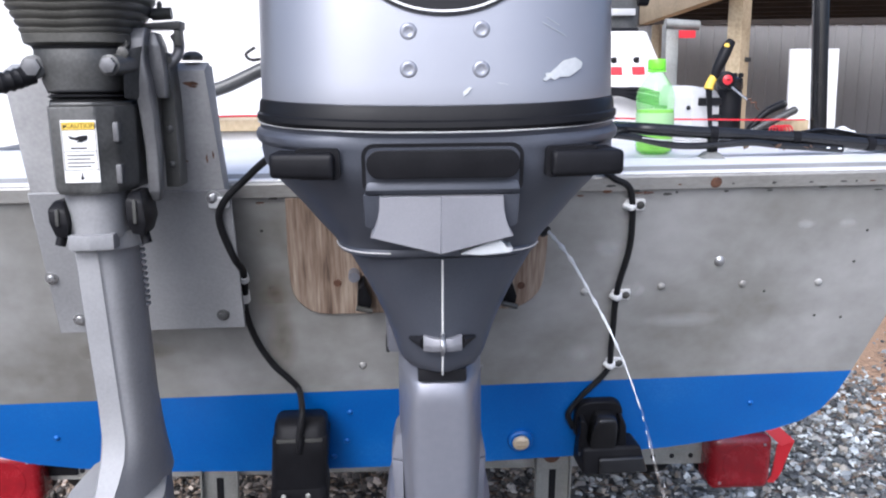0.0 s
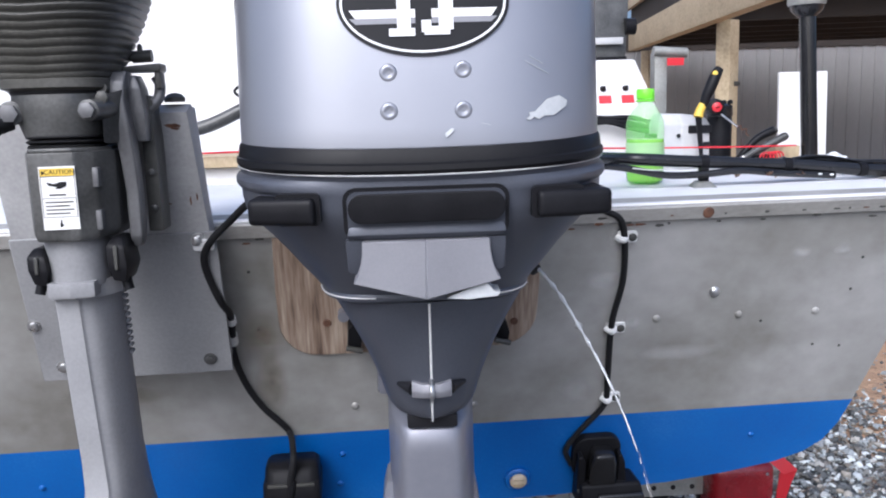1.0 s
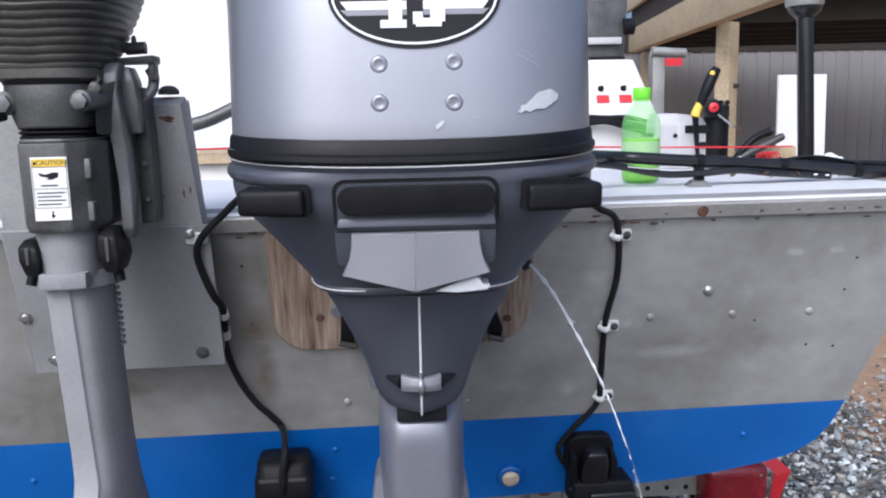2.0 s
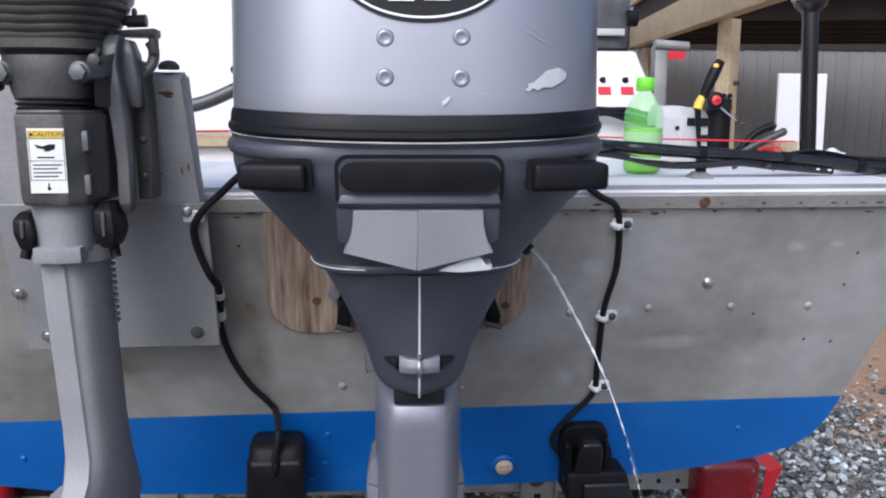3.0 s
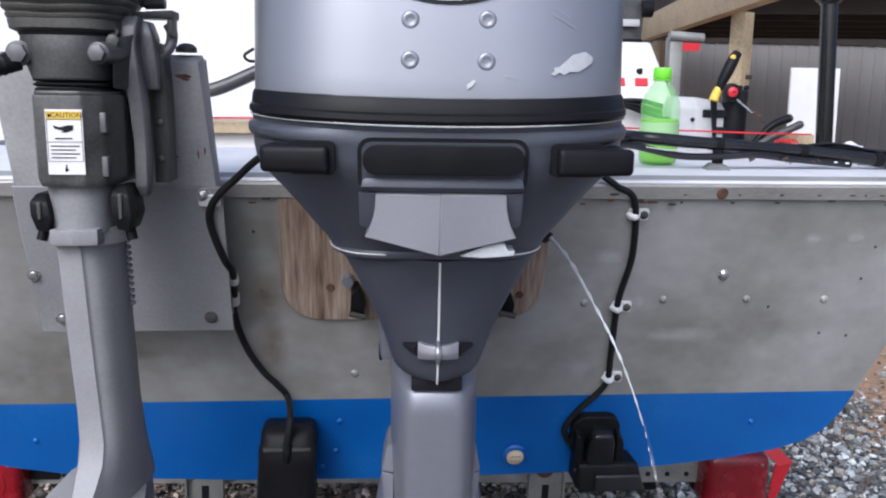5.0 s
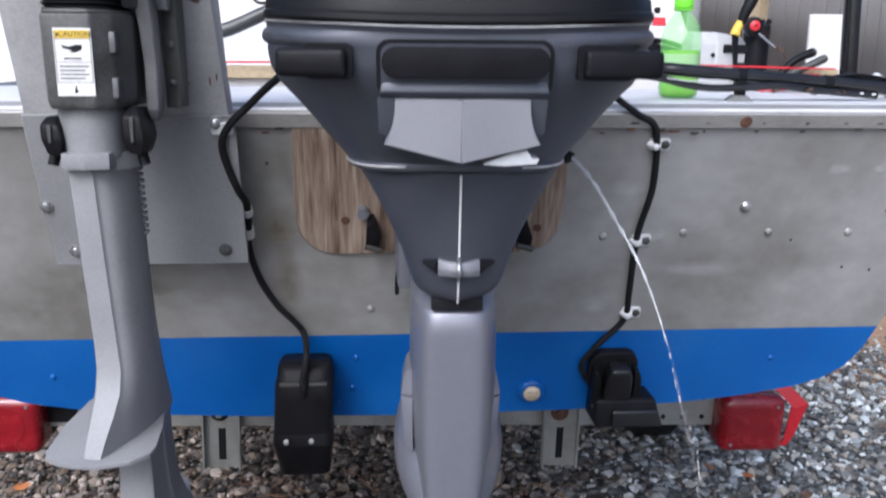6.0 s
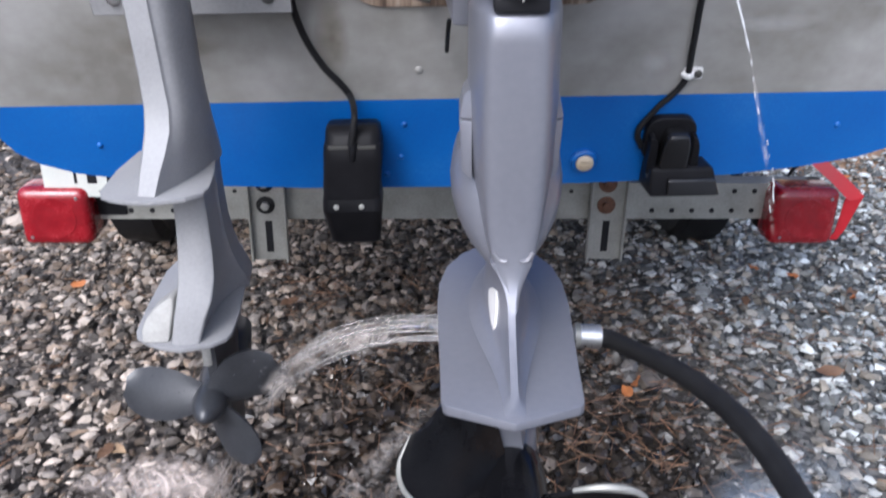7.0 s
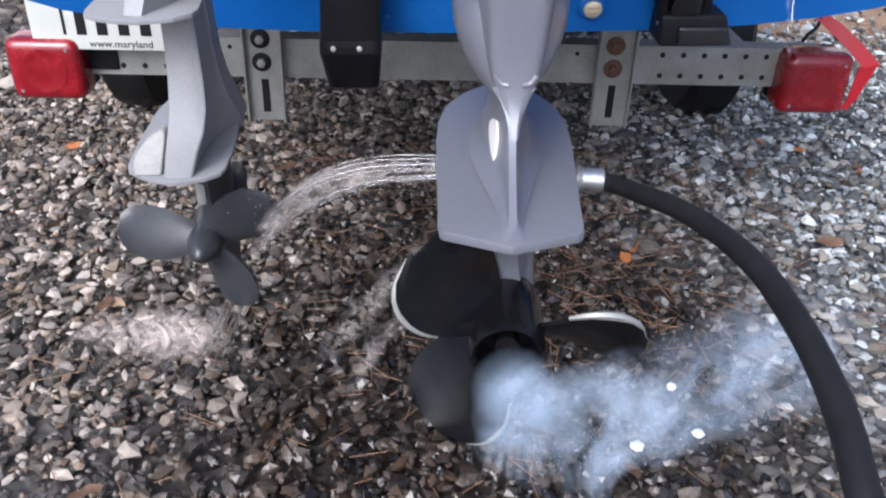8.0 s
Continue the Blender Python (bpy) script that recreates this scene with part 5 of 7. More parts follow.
# splash plates
SPLASH = [(-0.3570, 0.9745), (-0.3250, 0.9840), (-0.3095, 0.9980), (-0.3060, 1.012), (-0.3055, 1.06), (-0.3115, 1.16), (-0.330, 1.225), (-0.362, 1.27), (-0.400, 1.225), (-0.4190, 1.16), (-0.4225, 1.08), (-0.4200, 1.020), (-0.4150, 1.006), (-0.400, 0.993), (-0.3820, 0.9815)]


def splash_plate(outline, z, dx, dy, lift):
    return bevelled(slab(outline, lambda x, y: Vector((x + dx, y + dy, z + lift * max(0, y - 1.04))), lambda x, y: Vector((x + dx, y + dy, z - 0.0055 + lift * max(0, y - 1.04)))), 0.0016, 2)


UPPER = [(-0.3570, 0.9710), (-0.3250, 0.9800), (-0.3095, 0.9960), (-0.3065, 1.012), (-0.3110, 1.06), (-0.3200, 1.11), (-0.335, 1.15), (-0.362, 1.18), (-0.395, 1.17), (-0.4150, 1.13), (-0.4225, 1.07), (-0.4205, 1.008), (-0.4160, 0.994), (-0.402, 0.983), (-0.3830, 0.9750)]
part("splash_plate", splash_plate(UPPER, 0.7480, 0.0, 0.0, 0.05), LEGGREY, kicker, "upper splash plate")
part("splash_plate", splash_plate(SPLASH, 0.5620, 0.0, 0.0145, 0.10), LEGGREY, kicker, "lower splash plate")
for x, y in ((-0.404, 1.030), (-0.400, 1.055), (-0.408, 1.012)):
    part("plate_pit", lathe([(0.004, 0), (0.003, 0.0006)], (x, y, 0.7482 + 0.05 * (y - 1.04)), 10), OLDGREY, kicker)


def strut_section(z, xl, xr, yf, xs, ys, hollow=0.0):
    """A flat front face, then a hollow side running forward to a rib."""
    pts = [(xl - 0.004, yf + 0.10), (xl - 0.003, yf + 0.03), (xl - 0.0008, yf + 0.006), (xl + 0.0012, yf + 0.0008), ((xl + xr) / 2, yf - 0.0012), (xr - 0.0012, yf), (xr + 0.0006, yf + 0.0014)]
    for u in (0.25, 0.45, 0.62, 0.78):
        pts.append((xr + (xs - xr) * u - hollow * math.sin(math.pi * u), yf + (ys - yf) * (u ** 0.9) + 0.004))
    return [(x, y, z) for x, y in pts + [(xs - 0.001, ys - 0.004), (xs + 0.0010, ys), (xs - 0.001, ys + 0.005), (xs - 0.006, ys + 0.06), (xl + 0.014, ys + 0.09), (xl, ys + 0.05)]]


STRUT = ((0.746, -0.3540, -0.3200, 1.0300, -0.3182, 1.085, 0.000), (0.70, -0.3545, -0.3190, 1.0300, -0.3175, 1.085, 0.000), (0.665, -0.3560, -0.3180, 1.0270, -0.3160, 1.088, 0.001), (0.635, -0.3580, -0.3180, 1.0210, -0.3140, 1.098, 0.003), (0.610, -0.3615, -0.3220, 1.0130, -0.3110, 1.112, 0.007), (0.588, -0.3660, -0.3310, 1.0060, -0.3080, 1.130, 0.010), (0.5615, -0.3705, -0.3390, 1.0000, -0.3070, 1.150, 0.012))
part("lower_leg", loft([strut_section(*row) for row in STRUT]), LEGGREY, kicker, "", 34)
TAB = [(-0.4040, 0.5625), (-0.4050, 0.5760), (-0.4015, 0.5850), (-0.3940, 0.5940), (-0.3840, 0.6015), (-0.3740, 0.6075), (-0.3690, 0.6060), (-0.3690, 0.5960), (-0.3740, 0.5625)]
part("trim_tab", bevelled(slab(TAB, lambda x, z: Vector((x, 1.004 + 0.55 * (z - 0.5625), z)), lambda x, z: Vector((x + 0.002, 1.032 + 0.55 * (z - 0.5625), z))), 0.0045, 3), TABGREY, kicker, "pale rounded trim tab")
part("gearcase_neck", loft([wing(z, [(1.06 + d, 0.006), (1.11 + d, 0.019), (1.19 + d, 0.004)], -0.346) for z, d in ((0.558, 0), (0.50, 0.005), (0.455, 0.01))]), SLATE, kicker)
part("gearcase", lathe([(0.022, 0), (0.027, 0.04), (0.028, 0.12), (0.018, 0.18), (0.004, 0.20)], (-0.3545, 1.085, 0.437), 22, (0, 1, 0)), SLATE, kicker)
part("anode", bevelled(box(-0.3570, -0.3440, 1.062, 1.09, 0.492, 0.523), 0.005, 2), TABGREY, kicker, "chalky white anode")
part("skeg", loft([wing(0.42, [(1.13, 0.003), (1.18, 0.006), (1.24, 0.003)], -0.352), wing(0.31, [(1.15, 0.002), (1.18, 0.004), (1.20, 0.002)], -0.350)]), OLDGREY, kicker)
pk = part("propeller", lathe([(0.020, -0.012), (0.022, 0.020), (0.0190, 0.036), (0.0110, 0.052), (0.004, 0.058), (0.001, 0.059)], (-0.3560, 1.085, 0.437), 22, (0, -1, 0)), SLATE, kicker, "dark grey three-bladed propeller")
for a, lead, pitch, width in ((-84, 8, 22, 0.066), (54, 4, 14, 0.078), (152, 6, 20, 0.062)):
    part("blade", blade((-0.3560, 1.078, 0.437), a, 0.014, 0.106, width, pitch, 0.4, 0.005, lead), SLATE, pk, "", 60)


# clamp bracket on the board
def arm_ring(x, y, z, w, d):
    return [(x - w, y - d, z), (x + w, y - d, z), (x + w, y + d, z), (x - w, y + d, z)]


bracket = part("clamp_bracket", bevelled(loft([arm_ring(-0.2965, 1.072, 1.0930, 0.0040, 0.008), arm_ring(-0.2965, 1.070, 1.104, 0.0065, 0.012), arm_ring(-0.2960, 1.070, 1.150, 0.0068, 0.012), arm_ring(-0.2975, 1.068, 1.190, 0.0075, 0.013), arm_ring(-0.3010, 1.066, 1.225, 0.0085, 0.015), arm_ring(-0.3040, 1.066, 1.250, 0.0090, 0.015), arm_ring(-0.3030, 1.068, 1.268, 0.0095, 0.015), arm_ring(-0.2990, 1.072, 1.2795, 0.0070, 0.012)]), 0.0024, 3), BRACKET, kicker, "flat grey clamp bracket")
# dark piece added for the shadow gap between bracket and board
part("bracket_gap_shade", bevelled(loft([arm_ring(-0.2850, 1.12, 1.104, 0.0080, 0.02), arm_ring(-0.2850, 1.12, 1.20, 0.0075, 0.02), arm_ring(-0.2880, 1.115, 1.255, 0.0085, 0.024)]), 0.002, 2), OLDDARK, kicker)
part("bracket_cheek", bevelled(loft([arm_ring(-0.2865, 1.092, 1.205, 0.0050, 0.014), arm_ring(-0.2885, 1.090, 1.235, 0.0085, 0.018), arm_ring(-0.2900, 1.088, 1.262, 0.0080, 0.018), arm_ring(-0.2920, 1.088, 1.276, 0.0055, 0.014)]), 0.003, 2), BRACKET, kicker)
for z in (1.13, 1.17, 1.215):
    part("bracket_rivet", lathe([(0.0045, 0), (0.004, 0.002), (0.002, 0.003)], (-0.2845, 1.0995, z), 10, (0, -1, 0)), OLDGREY, bracket)
part("bracket_hook", tube([(-0.290, 1.10, 1.236), (-0.279, 1.10, 1.243), (-0.2715, 1.105, 1.252), (-0.270, 1.11, 1.266), (-0.274, 1.112, 1.275)], 0.0060, 10, 5), BRACKET, kicker)
part("hook_pin", rod((-0.2795, 1.094, 1.2465), (-0.2795, 1.115, 1.2465), 0.0042, 12), OLDDARK, kicker)
part("bracket_bolt", rod((-0.3125, 1.04, 1.262), (-0.3125, 1.07, 1.262), 0.0050), OLDDARK, kicker)
part("bracket_nut", lathe([(0.0065, 0), (0.0065, 0.006), (0.004, 0.007)], (-0.3105, 1.035, 1.2525), 6, (0, -1, 0)), OLDDARK, kicker)
lever = part("tilt_lever", bevelled(loft([[(-0.3130, 1.085, 1.2795), (-0.2640, 1.092, 1.2800), (-0.2640, 1.122, 1.2800), (-0.3130, 1.115, 1.2795)], [(-0.3130, 1.085, 1.2850), (-0.2640, 1.092, 1.2890), (-0.2640, 1.122, 1.2890), (-0.3130, 1.115, 1.2850)]]), 0.0018, 2), OLDDARK, kicker, "flat dark tilt lever")
part("lever_rod", rod((-0.318, 1.11, 1.2965), (-0.290, 1.11, 1.2965), 0.0042, 12), OLDDARK, lever)
part("lever_barrel", rod((-0.297, 1.11, 1.2970), (-0.2760, 1.11, 1.2980), 0.0068, 16), OLDDARK, lever)
part("lever_pin", lathe([(0.003, 0), (0.003, 0.006), (0.0015, 0.009)], (-0.288, 1.108, 1.302), 10), OLDDARK, lever)
part("lever_stop", bevelled(box(-0.2720, -0.2650, 1.095, 1.115, 1.262, 1.281), 0.002, 2), OLDDARK, lever)
part("clamp_screw_cap", lathe([(0.012, 0), (0.012, 0.005), (0.008, 0.009), (0.003, 0.0105)], (-0.266, 1.16, 1.248), 18), OLDDARK, kicker)

# ---- trailer ----
trailer = thing("boat_trailer", (0, 2.4, 0.0), "galvanised steel boat trailer under the hull", "trailer")
TB = 1.95


def channel(x0, x1, y, z0, z1, t=0.004, depth=0.05):
    """A C-section along x, open to the front."""
    c = [(y, z0), (y + depth, z0), (y + depth, z0 + t), (y + t, z0 + t), (y + t, z1 - t), (y + depth, z1 - t), (y + depth, z1), (y, z1)]
    return loft([[(x, p, q) for p, q in c] for x in (x0, x1)])


def trough(cx, y, z0, z1, w=0.042, t=0.004, lip=0.017):
    """A U-section standing upright, open to the back."""
    c = [(-w, -lip), (-w + t, -lip), (-w + t, 0), (w - t, 0), (w - t, -lip), (w, -lip), (w, t), (-w, t)]
    return loft([[(cx + p, y + q, z) for p, q in c] for z in (z0, z1)])


bar = part("crossbar", channel(-0.88, 0.82, TB, 0.322, 0.410), GALV, trailer, "galvanised crossbar with punched holes")
# holes and slots are flat black shapes, their dark insides painted on
for i in range(6):
    for z in (0.391, 0.343):
        part("hole", lathe([(0.0062, 0), (0.0062, 0.001)], (0.452 + 0.047 * i, TB - 0.0002, z), 10, (0, -1, 0)), DEEPBLACK, bar)
        if i < 4:
            part("hole", lathe([(0.0062, 0), (0.0062, 0.001)], (-0.60 - 0.047 * i, TB - 0.0002, z), 10, (0, -1, 0)), DEEPBLACK, bar)
for x in (-0.505, 0.205, 0.26, -0.29, -0.25):
    part("hole", lathe([(0.005, 0), (0.005, 0.001)], (x, TB - 0.0002, 0.39), 10, (0, -1, 0)), DEEPBLACK, bar)
for cx in (-0.432, 0.345):
    post = part("bunk_bracket", trough(cx, TB - 0.012, 0.225, 0.47), GALV, trailer, "slotted galvanised bunk bracket")
    part("slot", box(cx - 0.008, cx + 0.008, TB - 0.0135, TB - 0.0105, 0.245, 0.322, 0.0), DEEPBLACK, post)
    for z in (0.373, 0.425):
        part("washer", lathe([(0.021, 0), (0.021, 0.003), (0.012, 0.004)], (cx - 0.004, TB - 0.012, z - 0.012), 20, (0, -1, 0)), RUBBER if cx < 0 else RUST, post, "dark rubber washer" if cx < 0 else "rusty washer")
        part("nut", lathe([(0.010, 0), (0.010, 0.010), (0.005, 0.012)], (cx - 0.004, TB - 0.015, z - 0.012), 6, (0, -1, 0)), GALV if cx < 0 else RUST, post)
    part("bunk", box(cx - 0.045, cx + 0.045, TB + 0.0, TB + 2.2, 0.47, 0.60, 0.006), SHADEWOOD, trailer)
for s in (-1, 1):
    part("side_rail", box(s * 0.62 - 0.03, s * 0.62 + 0.03, TB + 0.05, 4.6, 0.34, 0.41, 0.004), GALV, trailer)
    wx = 0.765 if s > 0 else -0.90
    tyre = part("tyre", lathe([(0.14, -0.07), (0.235, -0.075), (0.262, -0.055), (0.268, 0), (0.262, 0.055), (0.235, 0.075), (0.14, 0.07)], (wx, 2.62, 0.262), 40, (1, 0, 0)), RUBBER, trailer)
    part("rim", lathe([(0.03, -0.05), (0.14, -0.06), (0.145, 0), (0.14, 0.06), (0.03, 0.05)], (wx, 2.62, 0.262), 28, (1, 0, 0)), GALV, tyre)
part("axle", rod((-0.90, 2.62, 0.262), (0.765, 2.62, 0.262), 0.022), GALV, trailer)


def tail_light(cx, z0, z1, w, name_label):
    light = part("tail_light", bevelled(box(cx - w / 2, cx + w / 2, TB - 0.06, TB + 0.03, z0, z1), 0.026, 4), LENS, trailer, name_label)
    part("lens_ring", lathe([(0.050, -0.002), (0.048, 0.0010), (0.045, 0.0014), (0.042, 0.0006), (0.02, 0.0022), (0.003, 0.0026)], (cx, TB - 0.060, (z0 + z1) / 2), 28, (0, -1, 0)), LENS, light)
    for sx in (-1, 1):
        part("screw", lathe([(0.004, 0), (0.003, 0.002)], (cx + sx * (w / 2 - 0.024), TB - 0.060, z1 - 0.022 if sx > 0 else z0 + 0.022), 10, (0, -1, 0)), STEEL, light)
    part("housing", box(cx - w / 2 + 0.006, cx + w / 2 - 0.006, TB + 0.028, TB + 0.06, z0 + 0.008, z1 - 0.008, 0.006), BLACK, light)


tail_light(-0.890, 0.280, 0.415, 0.156, "square red tail light with a round lens")
tail_light(0.790, 0.277, 0.415, 0.152, "square red tail light with a round lens")
part("light_bracket", box(-0.86, -0.75, TB - 0.008, TB + 0.004, 0.335, 0.40, 0.002), BLACK, trailer)
part("light_bracket", box(0.72, 0.80, TB - 0.03, TB + 0.03, 0.34, 0.40, 0.002), GALV, trailer)
PLATETIN = grained("faded_plate", [(0.3, (0.52, 0.54, 0.50)), (0.7, (0.64, 0.65, 0.61))], 14, (0.4, 0.6), 0.1, 0.05, 200)
plate = part("licence_plate", bevelled(slab(rounded(-0.905, -0.62, 0.392, 0.535, 0.012), lambda x, z: Vector((x, TB - 0.045, z)), lambda x, z: Vector((x, TB - 0.042, z))), 0.001, 1), PLATETIN, trailer, "white licence plate with dark characters")
for x, w in ((-0.835, 0.006), (-0.800, 0.020), (-0.757, 0.022), (-0.712, 0.022), (-0.667, 0.022)):
    part("character_bar", box(x - w / 2, x + w / 2, TB - 0.0462, TB - 0.0450, 0.424, 0.485), DEEPBLACK, plate)
part("plate_text", lettering("www.maryland", 0.022, 0.0003, Matrix.Translation((-0.722, TB - 0.0458, 0.405)) @ Matrix.Rotation(radians(90), 4, "X")), DEEPBLACK, plate)
trailer.rotation_euler = (0, radians(1.4), 0)

strap = thing("red_strap", (0.87, 1.95, 0.34), "red webbing strap hanging over the trailer light", "strap")
for name, rows in (("webbing", ((0.786, 0.462, 0.812, 0.470, 1.945), (0.812, 0.440, 0.842, 0.452, 1.925), (0.850, 0.408, 0.880, 0.420, 1.905), (0.893, 0.366, 0.926, 0.377, 1.893))), ("webbing_tail", ((0.8850, 0.3700, 0.9270, 0.3760, 1.8960), (0.8830, 0.330, 0.9160, 0.340, 1.900), (0.8800, 0.285, 0.9030, 0.290, 1.905), (0.8720, 0.262, 0.8930, 0.262, 1.915)))):
    part(name, loft([[(x0, y, z0), (x1, y, z1), (x1, y + 0.003, z1), (x0, y + 0.003, z0)] for x0, z0, x1, z1, y in rows]), REDMAT, strap)
part("cord", tube([(0.80, 1.95, 0.47), (0.79, 1.94, 0.445), (0.775, 1.94, 0.43), (0.77, 1.95, 0.41)], 0.004, 8, 5), RUBBER, strap)

# ---- garden hose on the flusher ----
hose = thing("garden_hose", (0.5, 1.2, 0.0), "black rubber garden hose feeding the motor flusher", "hose")
part("flusher_cup", lathe([(0.028, 0), (0.034, 0.008), (0.030, 0.022), (0.012, 0.026)], (0.034, 1.03, 0.535), 22, (1, 0, 0)), RUBBER, hose)
part("fitting", lathe([(0.0115, 0), (0.0115, 0.030), (0.0150, 0.032), (0.0150, 0.064), (0.0125, 0.066)], (0.068, 1.036, 0.541), 24, (1, -0.02, -0.07)), STEEL, hose, "bright metal hose coupling")
part("ferrule", lathe([(0.0158, 0), (0.0162, 0.003), (0.0158, 0.006)], (0.1005, 1.0355, 0.5387), 24, (1, -0.02, -0.07)), GALV, hose)
part("tubing", tube([(0.128, 1.035, 0.5365), (0.146, 1.022, 0.538), (0.163, 0.98, 0.548), (0.184, 0.909, 0.568), (0.199, 0.831, 0.585), (0.206, 0.749, 0.598), (0.205, 0.681, 0.604), (0.200, 0.614, 0.607), (0.192, 0.55, 0.604), (0.184, 0.49, 0.590), (0.19, 0.40, 0.545), (0.22, 0.28, 0.41), (0.27, 0.15, 0.22), (0.34, 0.0, 0.05), (0.5, -0.2, 0.016), (0.9, -0.5, 0.016)], 0.0112, 18), RUBBER, hose)

# ---- water running off the gearcase ----
random.seed(5)
jets = bmesh.new()
for i in range(13):
    o, u = random.uniform(-1, 1), random.uniform(-1, 1)
    pts = [(-0.04 + 0.01 * u, 1.02 + 0.02 * o, 0.560 + 0.012 * u), (-0.13, 1.03 + 0.02 * o, 0.552 + 0.016 * u), (-0.20, 1.03 + 0.02 * o, 0.530 + 0.020 * u), (-0.252 + 0.01 * o, 1.04 + 0.02 * o, 0.486 + 0.020 * u), (-0.285 + 0.01 * u, 1.06, 0.435 + 0.012 * o)]
    join(jets, tube(pts, 0.0013, 6, 6, lambda k, f=random.uniform(20, 60): max(0.1, (0.5 + 0.6 * abs(math.sin(k * f))) * (1.2 - 0.7 * k))))
for i in range(9):
    o, u = random.uniform(-1, 1), random.uniform(-1, 1)
    pts = [(-0.325 + 0.02 * u, 1.09 + 0.01 * o, 0.365 + 0.02 * o), (-0.37 + 0.02 * u, 1.17 + 0.01 * o, 0.245), (-0.43 + 0.03 * u, 1.26 + 0.02 * o, 0.115), (-0.49 + 0.05 * u, 1.34 + 0.04 * o, 0.015)]
    join(jets, tube(pts, 0.0011, 6, 5, lambda k, f=random.uniform(20, 60): max(0.1, 0.4 + 0.7 * abs(math.sin(k * f)))))
solo("water_spray", jets, WATER, "spray of clear flushing water arching off the motor's gearcase", "water", kind="stuff", sharp=180)


def drops(count, seed, centre, spread, r0, r1, lean=(0, 0, 0)):
    """A drift of fine round drops, thickest in its middle."""
    rng = np.random.default_rng(seed)
    base = np.array([(1, 0, 0), (0, 1, 0), (-1, 0, 0), (0, -1, 0), (0, 0, 1), (0, 0, -1)], float)
    tri = np.array([(0, 1, 4), (1, 2, 4), (2, 3, 4), (3, 0, 4), (1, 0, 5), (2, 1, 5), (3, 2, 5), (0, 3, 5)])
    along = rng.random((count, 1)) ** 1.4
    place = np.array(centre) + along * np.array(lean) + rng.standard_normal((count, 3)) * np.array(spread) * (0.45 + along)
    place += 0.014 * np.sin(place[:, [1, 2, 0]] * 90) * along
    place[:, 2] = np.maximum(place[:, 2], 0.004)
    size = r0 + (r1 - r0) * rng.random(count) ** 3
    verts = base[None] * size[:, None, None] + place[:, None]
    faces = tri[None] + (np.arange(count) * len(base))[:, None, None]
    me = bpy.data.meshes.new("drops")
    me.from_pydata(verts.reshape(-1, 3).tolist(), [], faces.reshape(-1, 3).tolist())
    me.shade_smooth()
    return me


FOAM = material("white_water_drops", 0.25, Base_Color=(0.88, 0.91, 0.94, 1), Transmission_Weight=0.12, IOR=1.2)[0]


def veil_material(name, colour, strength, scale, warp):
    """Thin spray: densest in the middle of each veil, torn by noise, gone at the rim."""
    mat, nodes, links, bsdf = material(name, 1.0, Base_Color=(*colour, 1), Specular_IOR_Level=0.0)
    coord, shift, ball, grain, torn, mult, scale_up = (nodes.new("ShaderNode" + n) for n in ("TexCoord", "Mapping", "TexGradient", "TexNoise", "MapRange", "Math", "Math"))
    shift.inputs["Location"].default_value, shift.inputs["Scale"].default_value = (-1, -1, 0), (2, 2, 0)
    ball.gradient_type = "SPHERICAL"
    grain.inputs["Scale"].default_value, grain.inputs["Detail"].default_value, grain.inputs["Distortion"].default_value = scale, 7, warp
    torn.inputs["From Min"].default_value, torn.inputs["From Max"].default_value = 0.37, 0.66
    links.new(coord.outputs["UV"], shift.inputs["Vector"])
    links.new(shift.outputs["Vector"], ball.inputs["Vector"])
    links.new(coord.outputs["Object"], grain.inputs["Vector"])
    links.new(grain.outputs["Fac"], torn.inputs["Value"])
    mult.operation, scale_up.operation, scale_up.use_clamp = "MULTIPLY", "MULTIPLY", True
    links.new(ball.outputs["Fac"], mult.inputs[0])
    links.new(torn.outputs["Result"], mult.inputs[1])
    links.new(mult.outputs["Value"], scale_up.inputs[0])
    scale_up.inputs[1].default_value = strength
    links.new(scale_up.outputs["Value"], bsdf.inputs["Alpha"])
    return mat


def veils(name, rows, mat, label, n=12):
    """Wavy drifting veils of spray: rows of a place and two half axes."""
    verts, faces, uvs = [], [], []
    for at, u, v in rows:
        at, u, v = Vector(at), Vector(u), Vector(v)
        side = u.cross(v).normalized()
        k = len(verts)
        for i in range(n + 1):
            for j in range(n + 1):
                a, b = 2 * i / n - 1, 2 * j / n - 1
                p = at + u * a + v * b
                verts.append(p + side * 0.35 * v.length * noise.noise(p * 11))
        for i in range(n):
            for j in range(n):
                q = (k + i * (n + 1) + j, k + (i + 1) * (n + 1) + j, k + (i + 1) * (n + 1) + j + 1, k + i * (n + 1) + j + 1)
                faces.append(q)
                uvs += [((i + di) / n, (j + dj) / n) for di, dj in ((0, 0), (1, 0), (1, 1), (0, 1))]
    me = bpy.data.meshes.new(name)
    me.from_pydata([v[:] for v in verts], [], faces)
    layer = me.uv_layers.new(name="spread")
    for loop, uv in zip(layer.data, uvs):
        loop.uv = uv
    me.shade_smooth()
    me.materials.append(mat)
    return tagged(new(name, me), label, "water", kind="stuff")


SMOKE = veil_material("blue_white_exhaust", (0.56, 0.68, 0.84), 0.40, 12, 1.8)
FROTH = veil_material("foaming_water", (0.60, 0.52, 0.47), 0.78, 18, 3.4)
MISTY = veil_material("fine_thrown_spray", (0.64, 0.60, 0.57), 0.36, 70, 1.4)
SHEET = veil_material("streaming_water", (0.64, 0.58, 0.53), 1.0, 24, 1.4)
PLUME = veil_material("dense_exhaust", (0.50, 0.62, 0.78), 0.52, 9, 1.6)
